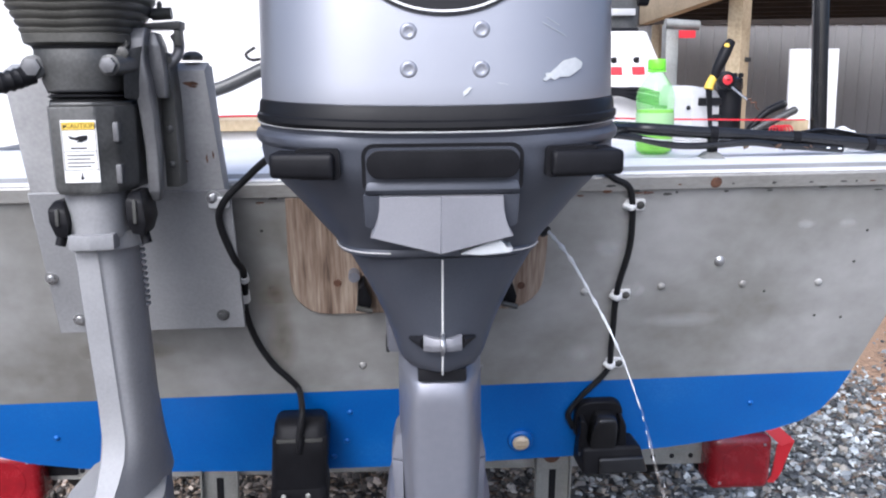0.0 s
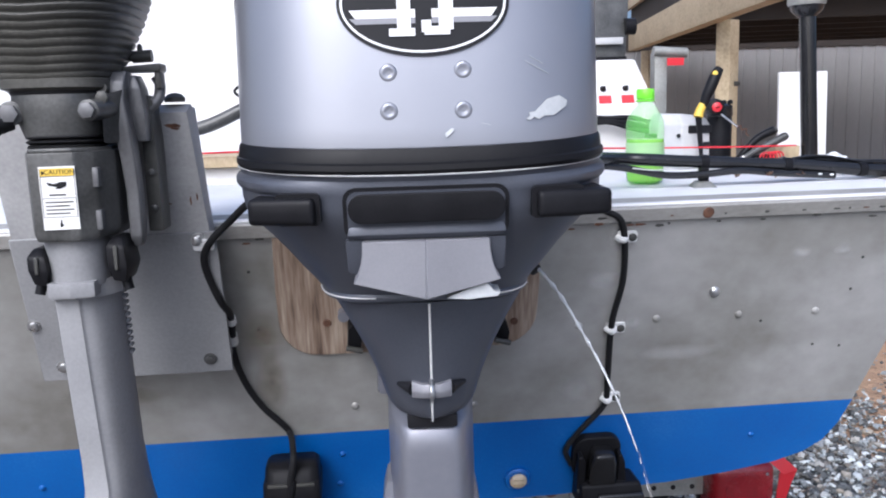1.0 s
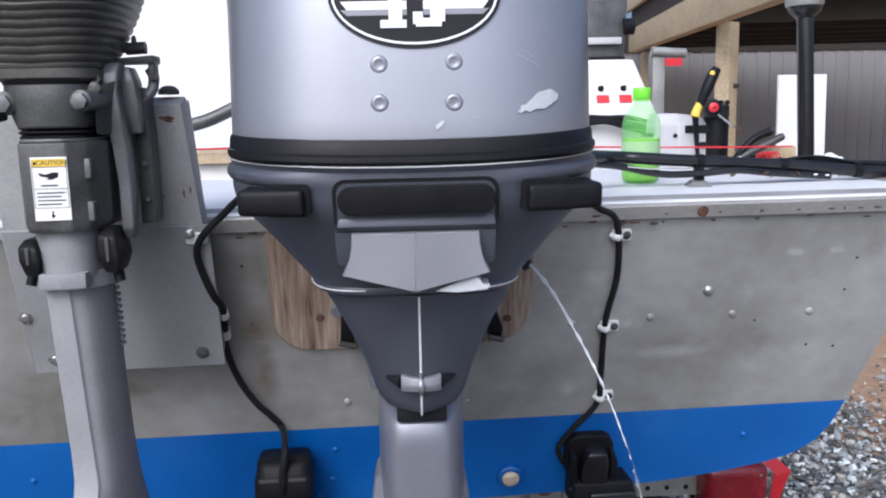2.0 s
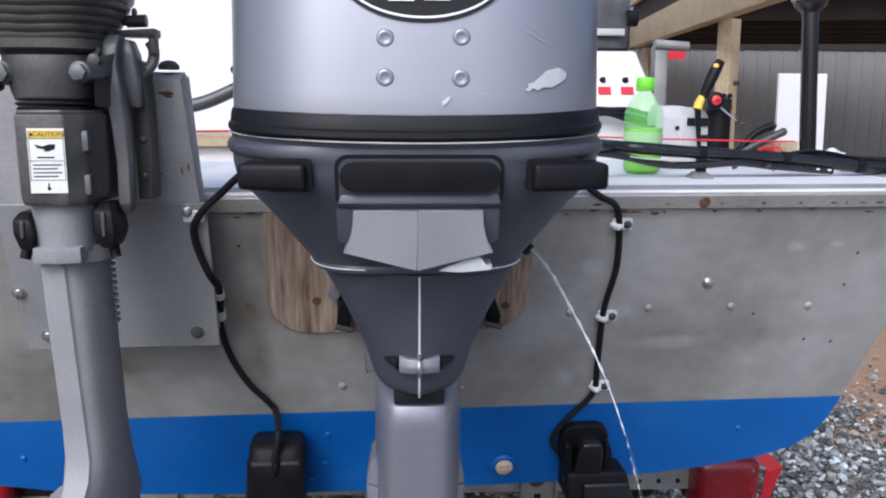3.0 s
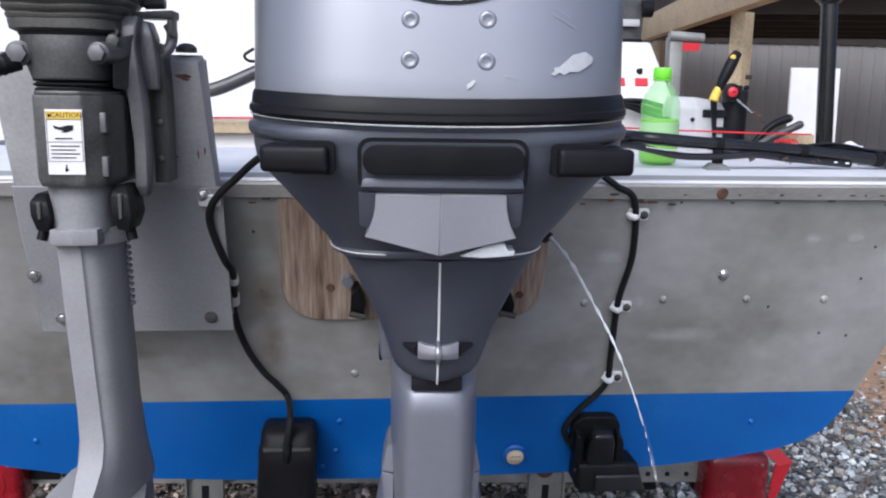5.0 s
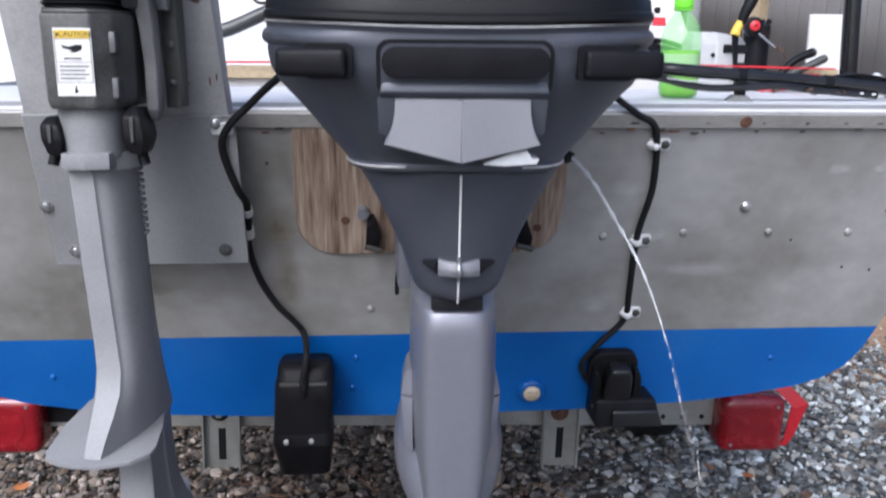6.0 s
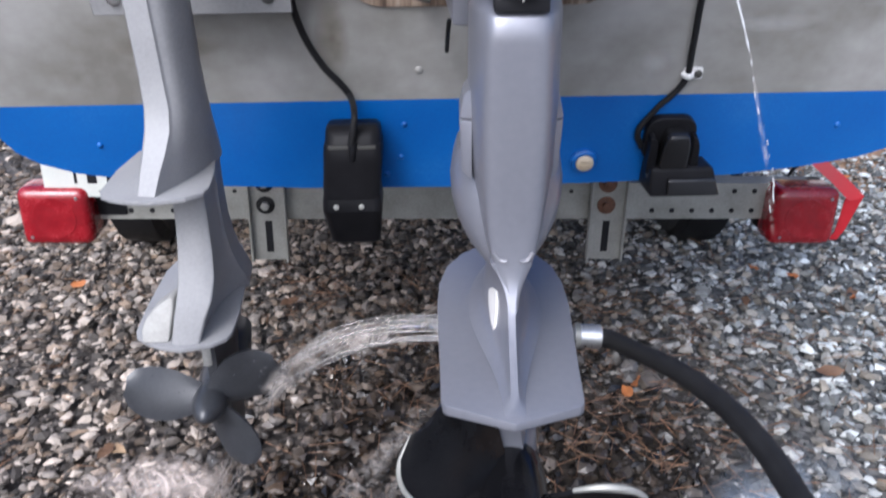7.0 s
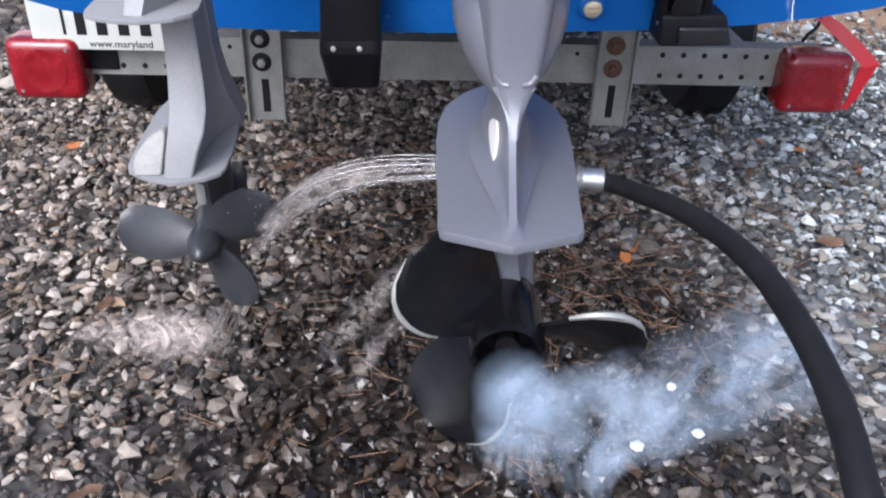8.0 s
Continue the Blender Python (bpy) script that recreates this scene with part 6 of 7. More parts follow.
veils("exhaust_plume", [((-0.002, 0.705, 0.500), (0.040, 0.0, -0.002), (0.004, -0.010, -0.044)), ((0.004, 0.700, 0.478), (0.046, 0.0, 0.004), (0.004, -0.014, -0.050)), ((0.000, 0.695, 0.452), (0.038, 0.0, 0.002), (-0.002, -0.010, -0.046)), ((0.050, 0.705, 0.492), (0.050, 0.006, 0.010), (0.0, -0.008, -0.036))], PLUME, "dense blue-white exhaust puff behind the propeller")
veils("exhaust_mist", [((0.085, 0.705, 0.480), (0.085, 0.010, 0.010), (0.0, -0.018, -0.055)), ((0.140, 0.725, 0.470), (0.100, 0.015, 0.010), (0.01, -0.025, -0.060)), ((0.205, 0.745, 0.475), (0.110, 0.020, 0.010), (0.02, -0.020, -0.065)), ((0.090, 0.700, 0.425), (0.100, 0.010, 0.000), (0.01, -0.020, -0.050)), ((0.270, 0.790, 0.470), (0.110, 0.030, 0.010), (0.02, -0.025, -0.065))], SMOKE, "blue-white exhaust mist drifting from the propeller")
veils("falling_water", [((0.004 + dx, 0.700 + dy, 0.425 + dz), (0.003 + dx * 0.5, 0.0, -0.050), (0.0045, 0.0, 0.0)) for dx, dy, dz in ((-0.026, 0.0, 0.010), (-0.017, 0.004, -0.004), (-0.008, -0.003, 0.012), (0.000, 0.003, -0.008), (0.009, 0.0, 0.008), (0.018, 0.005, -0.006), (0.026, -0.002, 0.002))], MISTY, "strands of water falling from the exhaust")
veils("splash", [((-0.590, 1.41, 0.032), (0.125, -0.01, 0.0), (0.01, 0.060, 0.015)), ((-0.545, 1.38, 0.050), (0.085, -0.01, 0.010), (0.0, 0.045, 0.036)), ((-0.500, 1.36, 0.070), (0.050, -0.03, 0.040), (-0.03, 0.030, 0.020)), ((-0.455, 1.28, 0.115), (0.045, -0.03, 0.075), (-0.025, 0.015, 0.010)), ((-0.395, 1.19, 0.215), (0.028, -0.04, 0.075), (-0.016, 0.012, 0.008)), ((-0.680, 1.42, 0.030), (0.070, 0.0, 0.006), (0.0, 0.025, 0.006))], FROTH, "white froth of water breaking on the wet gravel")
veils("water_fan", [((-0.115, 1.02, 0.553), (0.090, 0.0, 0.002), (0.0, -0.006, 0.017)), ((-0.165, 1.03, 0.545), (0.075, 0.0, 0.022), (0.0, -0.008, 0.024)), ((-0.215, 1.03, 0.522), (0.060, 0.0, 0.038), (-0.004, -0.008, 0.024)), ((-0.260, 1.04, 0.478), (0.036, 0.0, 0.046), (-0.010, -0.006, 0.016)), ((0.000, 0.872, 0.555), (0.016, 0.0, 0.0), (0.002, -0.004, -0.055))], SHEET, "pale fan of flushing water off the gearcase")
veils("water_trail", [((0.1955, 0.841, 0.893), (0.0075, -0.001, -0.030), (0.0016, 0, 0.0004)), ((0.2040, 0.840, 0.862), (0.0095, -0.001, -0.040), (0.0020, 0, 0.0004)), ((0.2140, 0.837, 0.826), (0.0100, -0.001, -0.040), (0.0022, 0, 0.0004)), ((0.2240, 0.835, 0.782), (0.0090, -0.001, -0.040), (0.0026, 0, 0.0004))], MISTY, "thin water breaking up below the motor's jet")
veils("thrown_spray", [((-0.115, 0.950, 0.455), (-0.055, 0.0, -0.066), (0.012, 0.0, -0.009)), ((-0.165, 0.950, 0.390), (-0.050, 0.0, -0.065), (0.018, 0.0, -0.012)), ((-0.105, 0.960, 0.405), (-0.030, 0.0, -0.060), (0.010, 0.0, -0.004)), ((-0.150, 0.960, 0.330), (-0.028, 0.0, -0.070), (0.016, 0.0, -0.005)), ((-0.070, 0.950, 0.335), (-0.014, 0.0, -0.065), (0.012, 0.0, -0.003))], MISTY, "thin streaks of spray thrown off the gearcase")
for name, args, lab in (("mist_drops", (1500, 21, (0.02, 0.70, 0.43), (0.022, 0.03, 0.026), 0.00014, 0.00040, (0.27, 0.04, 0.06)), "fine white drops in the exhaust mist"),
                        ("splash_drops", (500, 22, (-0.60, 1.42, 0.015), (0.06, 0.05, 0.016), 0.0003, 0.0012, (0.08, -0.06, 0.03)), "white drops of water breaking on the wet gravel"),
                        ("spray_drops", (300, 23, (-0.06, 1.02, 0.555), (0.009, 0.02, 0.009), 0.0002, 0.0007, (-0.22, 0.0, -0.04)), "white drops flung off with the flushing water")):
    me = drops(*args)
    me.materials.append(FOAM)
    tagged(new(name, me), lab, "water", kind="stuff")


# ---- yard building behind ----
house = thing("house_deck", (5, 8, 0), "raised timber deck over a grey corrugated wall", "building")
WY = 9.0
profile, x = [], 0.5
while x < 14:
    profile += [(x, 0.0), (x + 0.115, 0.0), (x + 0.12, 0.012), (x + 0.145, 0.012)]
    x += 0.15
outline = profile + [(profile[-1][0], -0.04), (profile[0][0], -0.04)]
part("siding", loft([[(x, WY - d, z) for x, d in outline] for z in (-0.05, 1.80)]), SIDING, house, "grey ribbed siding", 15)
# wall band coloured for the shade under the joists
part("upper_wall", box(0.5, 14, WY - 0.02, WY + 0.2, 1.80, 2.1), SHADEWOOD, house)
BEAM = Matrix.Translation((1.985, 4.4, 1.825)) @ Matrix.Rotation(math.atan2(4.3, 0.758), 4, "Z") @ Matrix.Rotation(-0.0175, 4, "Y")
part("rim_beam", turned(box(-2.0, 4.34, -0.045, 0.045, -0.12, 0.10, 0.006), BEAM), PINE, house, "pale pine deck beam")
part("edge_board", turned(box(-2.0, 4.34, 0.05, 0.09, 0.27, 0.42, 0.004), BEAM), PINE, house)
# dark board added to close the gap above the beam
part("fascia", turned(box(-2.0, 4.34, -0.02, 0.02, 0.10, 0.40), BEAM), SHADEWOOD, house)
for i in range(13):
    part("deck_board", turned(box(0.9, 4.3, -0.10 - 0.30 * i - 0.285, -0.10 - 0.30 * i, 0.104, 0.14), BEAM), SHADEWOOD, house)
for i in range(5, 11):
    part("joist", turned(box(-1.8 + 0.6 * i, -1.755 + 0.6 * i, -4.0, -0.05, -0.09, 0.10), BEAM), SHADEWOOD, house)
for x, y, top in ((2.245, 5.30, 1.735), (2.94, 8.80, 1.79)):
    post = part("post", turned(box(-0.050, 0.050, -0.050, 0.050, -0.05, top, 0.005), Matrix.Translation((x, y, 0)) @ Matrix.Rotation(radians(34), 4, "Z")), PINE, house, "square treated pine post")
    if y < 6:
        part("strap_hanger", turned(box(0.000, 0.064, -0.056, -0.049, 1.330, 1.358, 0.002, 1), Matrix.Translation((x, y, 0)) @ Matrix.Rotation(radians(34), 4, "Z")), OLDDARK, post, "dark metal strap")

solo("white_sheet", turned(box(-0.155, 0.155, -0.010, 0.010, 0.0, 1.402, 0.003), Matrix.Translation((2.652, 5.08, 0.0)) @ Matrix.Rotation(radians(-2), 4, "X")), WHITE, "tall white board standing upright beside the deck post", "board")

garage = thing("white_garage", (-6, 13, 0), "plain white building wall beyond the boat", "building")
part("front_wall", box(-13, 3.0, 13.0, 13.1, -0.05, 4.7), WHITE, garage)
part("corner_trim", box(3.0, 3.12, 12.97, 13.1, -0.05, 4.7), WHITE, garage)
part("side_wall", box(3.0, 3.1, 13.1, 20, -0.05, 4.7), WHITE, garage)
part("roof", box(-13.3, 3.4, 12.6, 20, 4.7, 4.9), OLDDARK, garage)

# ---- clutter on the rear deck ----
BX, BY, BZ = 0.4255, 1.520, 1.0957
bottle = thing("soda_bottle", (BX, BY, 1.0955), "green plastic soda bottle with a bright green cap", "bottle")
BP = [(0.018, 0.003), (0.024, 0.0), (0.030, 0.004), (0.0318, 0.014), (0.0312, 0.034), (0.0318, 0.046), (0.0308, 0.058), (0.0312, 0.070), (0.0322, 0.082), (0.0322, 0.094), (0.0308, 0.104), (0.0270, 0.114), (0.0200, 0.125), (0.0135, 0.133), (0.0115, 0.138), (0.0115, 0.143)]
part("body", lathe(BP, (BX, BY, BZ), 36), GLASSGREEN, bottle, "translucent green bottle body", 60)
part("soda", lathe([(0.022, 0.002), (0.0288, 0.006), (0.0302, 0.014), (0.0300, 0.034), (0.0300, 0.060), (0.0304, 0.074), (0.0304, 0.0755)], (BX, BY, BZ), 32), SODA, bottle, "bright green soda")
part("sleeve", lathe([(0.0324, 0.036), (0.0326, 0.046), (0.0318, 0.058), (0.0322, 0.070)], (BX, BY, BZ), 36), SLEEVE, bottle, "pale green label")
part("neck_ring", lathe([(0.0118, 0.1370), (0.0160, 0.1380), (0.0160, 0.1400), (0.0118, 0.1410)], (BX, BY, BZ), 28), GREENCAP, bottle)
part("cap", lathe([(0.0145, 0.1415), (0.0150, 0.1425), (0.0150, 0.1560), (0.0135, 0.1585), (0.004, 0.1590)], (BX, BY, BZ), 28), GREENCAP, bottle, "bright green screw cap")

loom = thing("cable_loom", (0.6, 1.44, 1.0955), "thick black taped cable loom lying over the rear deck", "cable")
part("conduit", tube([(0.10, 1.15, 1.175), (0.20, 1.28, 1.160), (0.340, 1.43, 1.146), (0.400, 1.44, 1.1415), (0.461, 1.44, 1.1365), (0.524, 1.44, 1.1325), (0.566, 1.445, 1.1290), (0.645, 1.45, 1.1240), (0.730, 1.45, 1.1155), (0.812, 1.45, 1.1085), (0.95, 1.44, 1.1070)], 0.0100, 16), GLOSSBLACK, loom)
part("lower_cable", tube([(0.320, 1.42, 1.136), (0.362, 1.43, 1.1300), (0.427, 1.43, 1.1165), (0.489, 1.43, 1.1155), (0.553, 1.43, 1.1190), (0.62, 1.44, 1.1120), (0.72, 1.445, 1.1040)], 0.0058, 12), GLOSSBLACK, loom)
part("pale_wire", tube([(0.372, 1.421, 1.1300), (0.41, 1.421, 1.1255), (0.44, 1.421, 1.1275), (0.47, 1.421, 1.1265)], 0.0011, 6), LIGHTGREY, loom, "pale loose wire")
random.seed(17)
for i in range(9):
    dz, dy = random.uniform(-0.003, 0.006), random.uniform(-0.006, 0.014)
    part("wire", tube([(0.625, 1.450 + dy, 1.1270 + dz * 0.4), (0.676, 1.458 + dy, 1.1310 + dz), (0.714, 1.460 + dy, 1.1290 + dz + random.uniform(-0.003, 0.003)), (0.764, 1.460 + dy, 1.1210 + dz), (0.812, 1.458 + dy, 1.1165 + dz + random.uniform(-0.003, 0.003)), (0.93, 1.45 + dy, 1.112 + dz)], 0.0019, 8), GLOSSBLACK if i else LIGHTGREY, loom)
for x, y, z in ((0.495, 1.44, 1.1345), (0.640, 1.45, 1.1243), (0.770, 1.45, 1.1120)):
    part("tape_band", rod((x - 0.006, y, z + 0.0003), (x + 0.006, y, z - 0.0005), 0.0116), BLACK, loom)
for x, z in ((0.606, 1.1150), (0.646, 1.1115), (0.692, 1.1080), (0.712, 1.1065)):
    part("tie_end", box(x - 0.0030, x + 0.0030, 1.4370, 1.4400, z - 0.0015, z + 0.0010, 0.0006, 1), WHITE, loom)
part("stand", box(0.488, 0.502, 1.432, 1.446, 1.0956, 1.128, 0.002), BLACK, loom)
solo("metal_angle", bevelled(loft([[(0.468, 1.410, 1.0957), (0.505, 1.405, 1.0957), (0.508, 1.450, 1.0957), (0.474, 1.450, 1.0957)], [(0.480, 1.425, 1.1040), (0.502, 1.424, 1.1040), (0.503, 1.448, 1.1050), (0.484, 1.448, 1.1050)]]), 0.001, 1), GALV, "small bent grey metal angle on the deck", "bracket")
solo("red_wire", tube([(0.36, 1.66, 1.152), (0.50, 1.69, 1.1465), (0.60, 1.70, 1.1440), (0.695, 1.70, 1.1420), (0.80, 1.72, 1.1400)], 0.0017, 6), REDMAT, "thin red wire stretched over the deck", "wire")

trolling = thing("trolling_motor", (0.83, 1.75, 1.0955), "black trolling motor shaft standing on the deck", "trolling motor")
part("shaft", rod((0.846, 1.75, 1.0957), (0.834, 1.76, 1.405), 0.0158, 24), GLOSSBLACK, trolling)
part("collar", lathe([(0.0165, 0), (0.030, 0.012), (0.033, 0.022), (0.033, 0.05)], (0.833, 1.76, 1.389), 24), GLOSSBLACK, trolling)
part("head", lathe([(0.034, 0), (0.036, 0.004), (0.036, 0.05), (0.03, 0.06)], (0.832, 1.76, 1.411), 24), GALV, trolling)
part("foot", lathe([(0.03, 0), (0.03, 0.01), (0.017, 0.02)], (0.846, 1.75, 1.0956), 20), BLACK, trolling)

charger = thing("battery_charger", (0.61, 1.84, 1.0955), "light grey plastic box with a dark slot", "charger")
part("case", bevelled(loft([[(0.560, 1.83, 1.096), (0.598, 1.790, 1.096), (0.664, 1.795, 1.096), (0.664, 1.89, 1.096), (0.560, 1.89, 1.096)], [(0.559, 1.83, 1.186), (0.595, 1.790, 1.1865), (0.661, 1.795, 1.1870), (0.664, 1.89, 1.190), (0.560, 1.89, 1.190)], [(0.566, 1.838, 1.207), (0.598, 1.812, 1.209), (0.650, 1.815, 1.2000), (0.655, 1.88, 1.204), (0.566, 1.88, 1.210)]]), 0.003, 2), LIGHTGREY, charger)
part("slot", bevelled(box(0.608, 0.660, 1.7880, 1.800, 1.1680, 1.1840), 0.002, 1), DEEPBLACK, charger)
part("lower_slot", box(0.640, 0.661, 1.7885, 1.800, 1.137, 1.1500, 0.002, 1), DEEPBLACK, charger)
part("knob", lathe([(0.0045, 0), (0.004, 0.004)], (0.590, 1.795, 1.1640), 12, (-0.5, -0.8, 0)), DEEPBLACK, charger)
part("side_grille", box(0.545, 0.562, 1.835, 1.88, 1.096, 1.168, 0.004), BLACK, charger)

reel = thing("spool_canister", (0.69, 1.80, 1.0955), "small black canister with a red end", "canister")
part("can", lathe([(0.0235, 0), (0.0250, 0.003), (0.0250, 0.100), (0.0235, 0.105)], (0.6775, 1.802, 1.0957), 26), BLACK, reel)
part("lid", lathe([(0.0255, 0), (0.0262, 0.004), (0.0255, 0.022), (0.018, 0.026)], (0.6775, 1.802, 1.1995), 26), GLOSSBLACK, reel)
part("end", lathe([(0.0165, 0), (0.0180, 0.004), (0.0165, 0.016), (0.012, 0.018)], (0.6550, 1.775, 1.2185), 22, (-0.15, -1, 0.05)), BLACK, reel)
part("red_cap", lathe([(0.0095, 0), (0.0095, 0.004), (0.006, 0.006)], (0.6520, 1.757, 1.2190), 18, (-0.15, -1, 0.05)), REDMAT, reel, "red knob")
part("cap_slot", box(0.6480, 0.6550, 1.7495, 1.7505, 1.2180, 1.2200), BLACK, reel)
for x in (0.686, 0.699):
    part("terminal", lathe([(0.0055, 0), (0.0055, 0.006), (0.003, 0.009)], (x, 1.80, 1.2240), 12), BLACK, reel)
part("lever", rod((0.664, 1.762, 1.2050), (0.697, 1.76, 1.1795), 0.0020), STEEL, reel)
part("twisted_wire", tube([(0.697, 1.76, 1.1795), (0.703, 1.757, 1.1810), (0.706, 1.76, 1.1730), (0.714, 1.757, 1.1745), (0.716, 1.76, 1.1650), (0.722, 1.76, 1.160)], 0.0014, 6, 5), RUST, reel, "reddish twisted wire")

knife = thing("fillet_knife", (0.655, 1.76, 1.16), "black and yellow handled knife standing point down", "knife")
part("grip", tube([(0.6245, 1.76, 1.222), (0.6310, 1.76, 1.240), (0.6388, 1.76, 1.2561), (0.6470, 1.762, 1.2730), (0.6545, 1.765, 1.2860), (0.6605, 1.766, 1.2945)], 0.0098, 14, 6, lambda k: 0.80 + 0.38 * math.sin(k * 2.9)), BLACK, knife)
part("ferrule", tube([(0.6150, 1.758, 1.2010), (0.6180, 1.76, 1.2110), (0.6260, 1.76, 1.2270)], 0.0094, 14, 4, lambda k: 1.0 - 0.15 * k), YELLOW, knife, "bright yellow collar")
part("butt", lathe([(0.0055, 0), (0.0050, 0.003), (0.002, 0.004)], (0.6478, 1.757, 1.2850), 14, (-0.6, -0.8, 0.1)), YELLOW, knife)
part("sheath", loft([[(0.6100, 1.757, 1.203), (0.6220, 1.757, 1.203), (0.6220, 1.762, 1.203), (0.6100, 1.762, 1.203)], [(0.628, 1.772, 1.100), (0.634, 1.772, 1.100), (0.634, 1.774, 1.100), (0.628, 1.774, 1.100)]]), BLACK, knife)

for pts, r, mat, lab in ((((0.690, 1.745, 1.112), (0.7027, 1.74, 1.1289), (0.7242, 1.74, 1.1512), (0.7420, 1.74, 1.1620), (0.7634, 1.74, 1.1705)), 0.0078, BLACK, "black handled pliers lying on the deck"), (((0.695, 1.722, 1.120), (0.7150, 1.72, 1.1310), (0.7383, 1.72, 1.1411), (0.7760, 1.72, 1.1588)), 0.0072, OLDGREY, "grey handled pliers lying on the deck")):
    tool = thing("pliers", (pts[0][0], pts[0][1], 1.0955), lab, "pliers")
    part("handle", tube(pts, r, 12, 5, lambda k: 0.75 + 0.35 * k), mat, tool)
    part("handle", tube([(x - 0.004, y - 0.012, z - 0.014 - 0.010 * i) for i, (x, y, z) in enumerate(pts)], r * 0.85, 12, 5, lambda k: 0.75 + 0.3 * k), mat, tool)
    part("jaws", tube([pts[0], (pts[0][0] - 0.022, pts[0][1] + 0.006, pts[0][2] - 0.010)], r * 0.8, 8, 3, lambda k: 1 - 0.6 * k), STEEL, tool)
    part("handle_tip", lathe([(r * 1.06, -0.004), (r * 1.08, 0), (r * 0.8, 0.005)], pts[-1], 12, (0.8, 0, 0.5)), OLDDARK, tool)
coil = thing("red_wire_coil", (0.74, 1.70, 1.0955), "small coil of red wire on the deck", "wire")
for i in range(5):
    cx = 0.728 + 0.008 * i
    part("loop", tube([(cx + 0.011 * math.cos(a), 1.700 + 0.003 * i, 1.1190 + 0.011 * math.sin(a)) for a in [k * math.pi / 6 for k in range(13)]], 0.0015, 6, 3), REDMAT, coil)
part("tail", tube([(0.728, 1.70, 1.108), (0.70, 1.71, 1.101), (0.66, 1.73, 1.098)], 0.0015, 6, 4), REDMAT, coil)
solo("wood_offcut", bevelled(box(0.770, 0.822, 1.745, 1.785, 1.0957, 1.1385), 0.002, 1), PINE, "small pale wood offcut on the deck", "wood block")
rag_bm = bmesh.new()
bmesh.ops.create_icosphere(rag_bm, subdivisions=4, radius=1.0)
for v in rag_bm.verts:
    u = v.co.copy()
    k = 1 + 0.28 * noise.noise(u * 2.3) + 0.10 * noise.noise(u * 7)
    v.co = Vector((0.772 + 0.024 * u.x * k, 1.535 + 0.024 * u.y * k, max(1.0957, 1.112 + 0.022 * u.z * k)))
solo("white_rag", rag_bm, WHITE, "crumpled white rag on the deck's edge", "rag", sharp=180)

console = thing("white_console", (0.66, 2.4, 0.72), "white seat box with two red labelled switches", "console")
part("box", bevelled(loft([[(0.40, 2.30, 0.722), (0.76, 2.30, 0.722), (0.76, 2.7, 0.722), (0.40, 2.7, 0.722)], [(0.40, 2.30, 1.20), (0.735, 2.30, 1.20), (0.735, 2.7, 1.20), (0.40, 2.7, 1.20)], [(0.42, 2.36, 1.35), (0.685, 2.36, 1.35), (0.685, 2.65, 1.35), (0.42, 2.65, 1.35)]]), 0.01, 3), CREAM, console)
for x in (0.590, 0.651):
    part("red_label", turned(box(-0.0170, 0.0170, -0.002, 0.002, -0.0110, 0.0110, 0.001, 1), Matrix.Translation((x, 2.3175, 1.2455)) @ Matrix.Rotation(radians(-21.8), 4, "X")), REDMAT, console, "red switch label")
    part("switch", lathe([(0.009, 0), (0.007, 0.006), (0.0045, 0.012), (0.003, 0.018)], (x - 0.003, 2.330, 1.2730), 14, (0, -1, 0.3)), BLACK, console)
part("screen_frame", bevelled(loft([[(0.53, 2.40, 1.355), (0.672, 2.40, 1.355), (0.672, 2.44, 1.355), (0.53, 2.44, 1.355)], [(0.53, 2.43, 1.52), (0.690, 2.43, 1.52), (0.690, 2.46, 1.52), (0.53, 2.46, 1.52)]]), 0.008, 2), OLDGREY, console)
part("screen_bracket", bevelled(box(0.56, 0.660, 2.385, 2.405, 1.392, 1.410), 0.003, 2), LIGHTGREY, console)
part("screen_foot", box(0.56, 0.67, 2.385, 2.44, 1.345, 1.36, 0.003), BLACK, console)
part("screen_hinge", rod((0.672, 2.415, 1.44), (0.700, 2.415, 1.44), 0.022), BLACK, console)
for dz in (0.0, 0.014, -0.012):
    part("cable_rest", tube([(0.50, 2.28, 1.190 + dz), (0.58, 2.27, 1.192 + dz * 0.4), (0.64, 2.265, 1.183 + dz), (0.70, 2.28, 1.170 + dz)], 0.0065, 10, 5), BLACK, console)

seatpost = thing("rod_rack", (0.78, 2.45, 0.72), "grey metal post with a flat top bar and a red tag", "post")
part("post", bevelled(box(0.752, 0.788, 2.40, 2.44, 0.722, 1.37), 0.005, 2), GALV, seatpost)
part("top_bar", rod((0.748, 2.40, 1.372), (0.842, 2.40, 1.366), 0.013), GALV, seatpost)
part("red_tag", box(0.782, 0.828, 2.384, 2.388, 1.332, 1.352), REDMAT, seatpost, "red tag")

# ---- forward part of the boat seen past the cowl ----
bench = solo("bench_plank", box(-0.62, 0.35, 2.55, 2.80, 1.09, 1.122, 0.004), PINE, "bare wooden bench plank across the boat", "bench")
solo("bench_support", box(-0.60, 0.33, 2.58, 2.78, 0.722, 1.0895, 0.01), CREAM, "pale box under the bench plank", "bench")
solo("red_rope", tube([(-0.62, 2.54, 1.132), (-0.3, 2.53, 1.134), (0.35, 2.54, 1.130)], 0.003, 6), REDMAT, "red rope lying along the bench", "rope")
solo("grey_tiller", tube([(-0.46, 2.2, 1.20), (-0.40, 2.2, 1.217), (-0.30, 2.21, 1.262), (-0.2, 2.22, 1.30)], 0.0165, 12), OLDGREY, "grey tube handle lying across the boat", "handle")
cover_bm = bmesh.new()
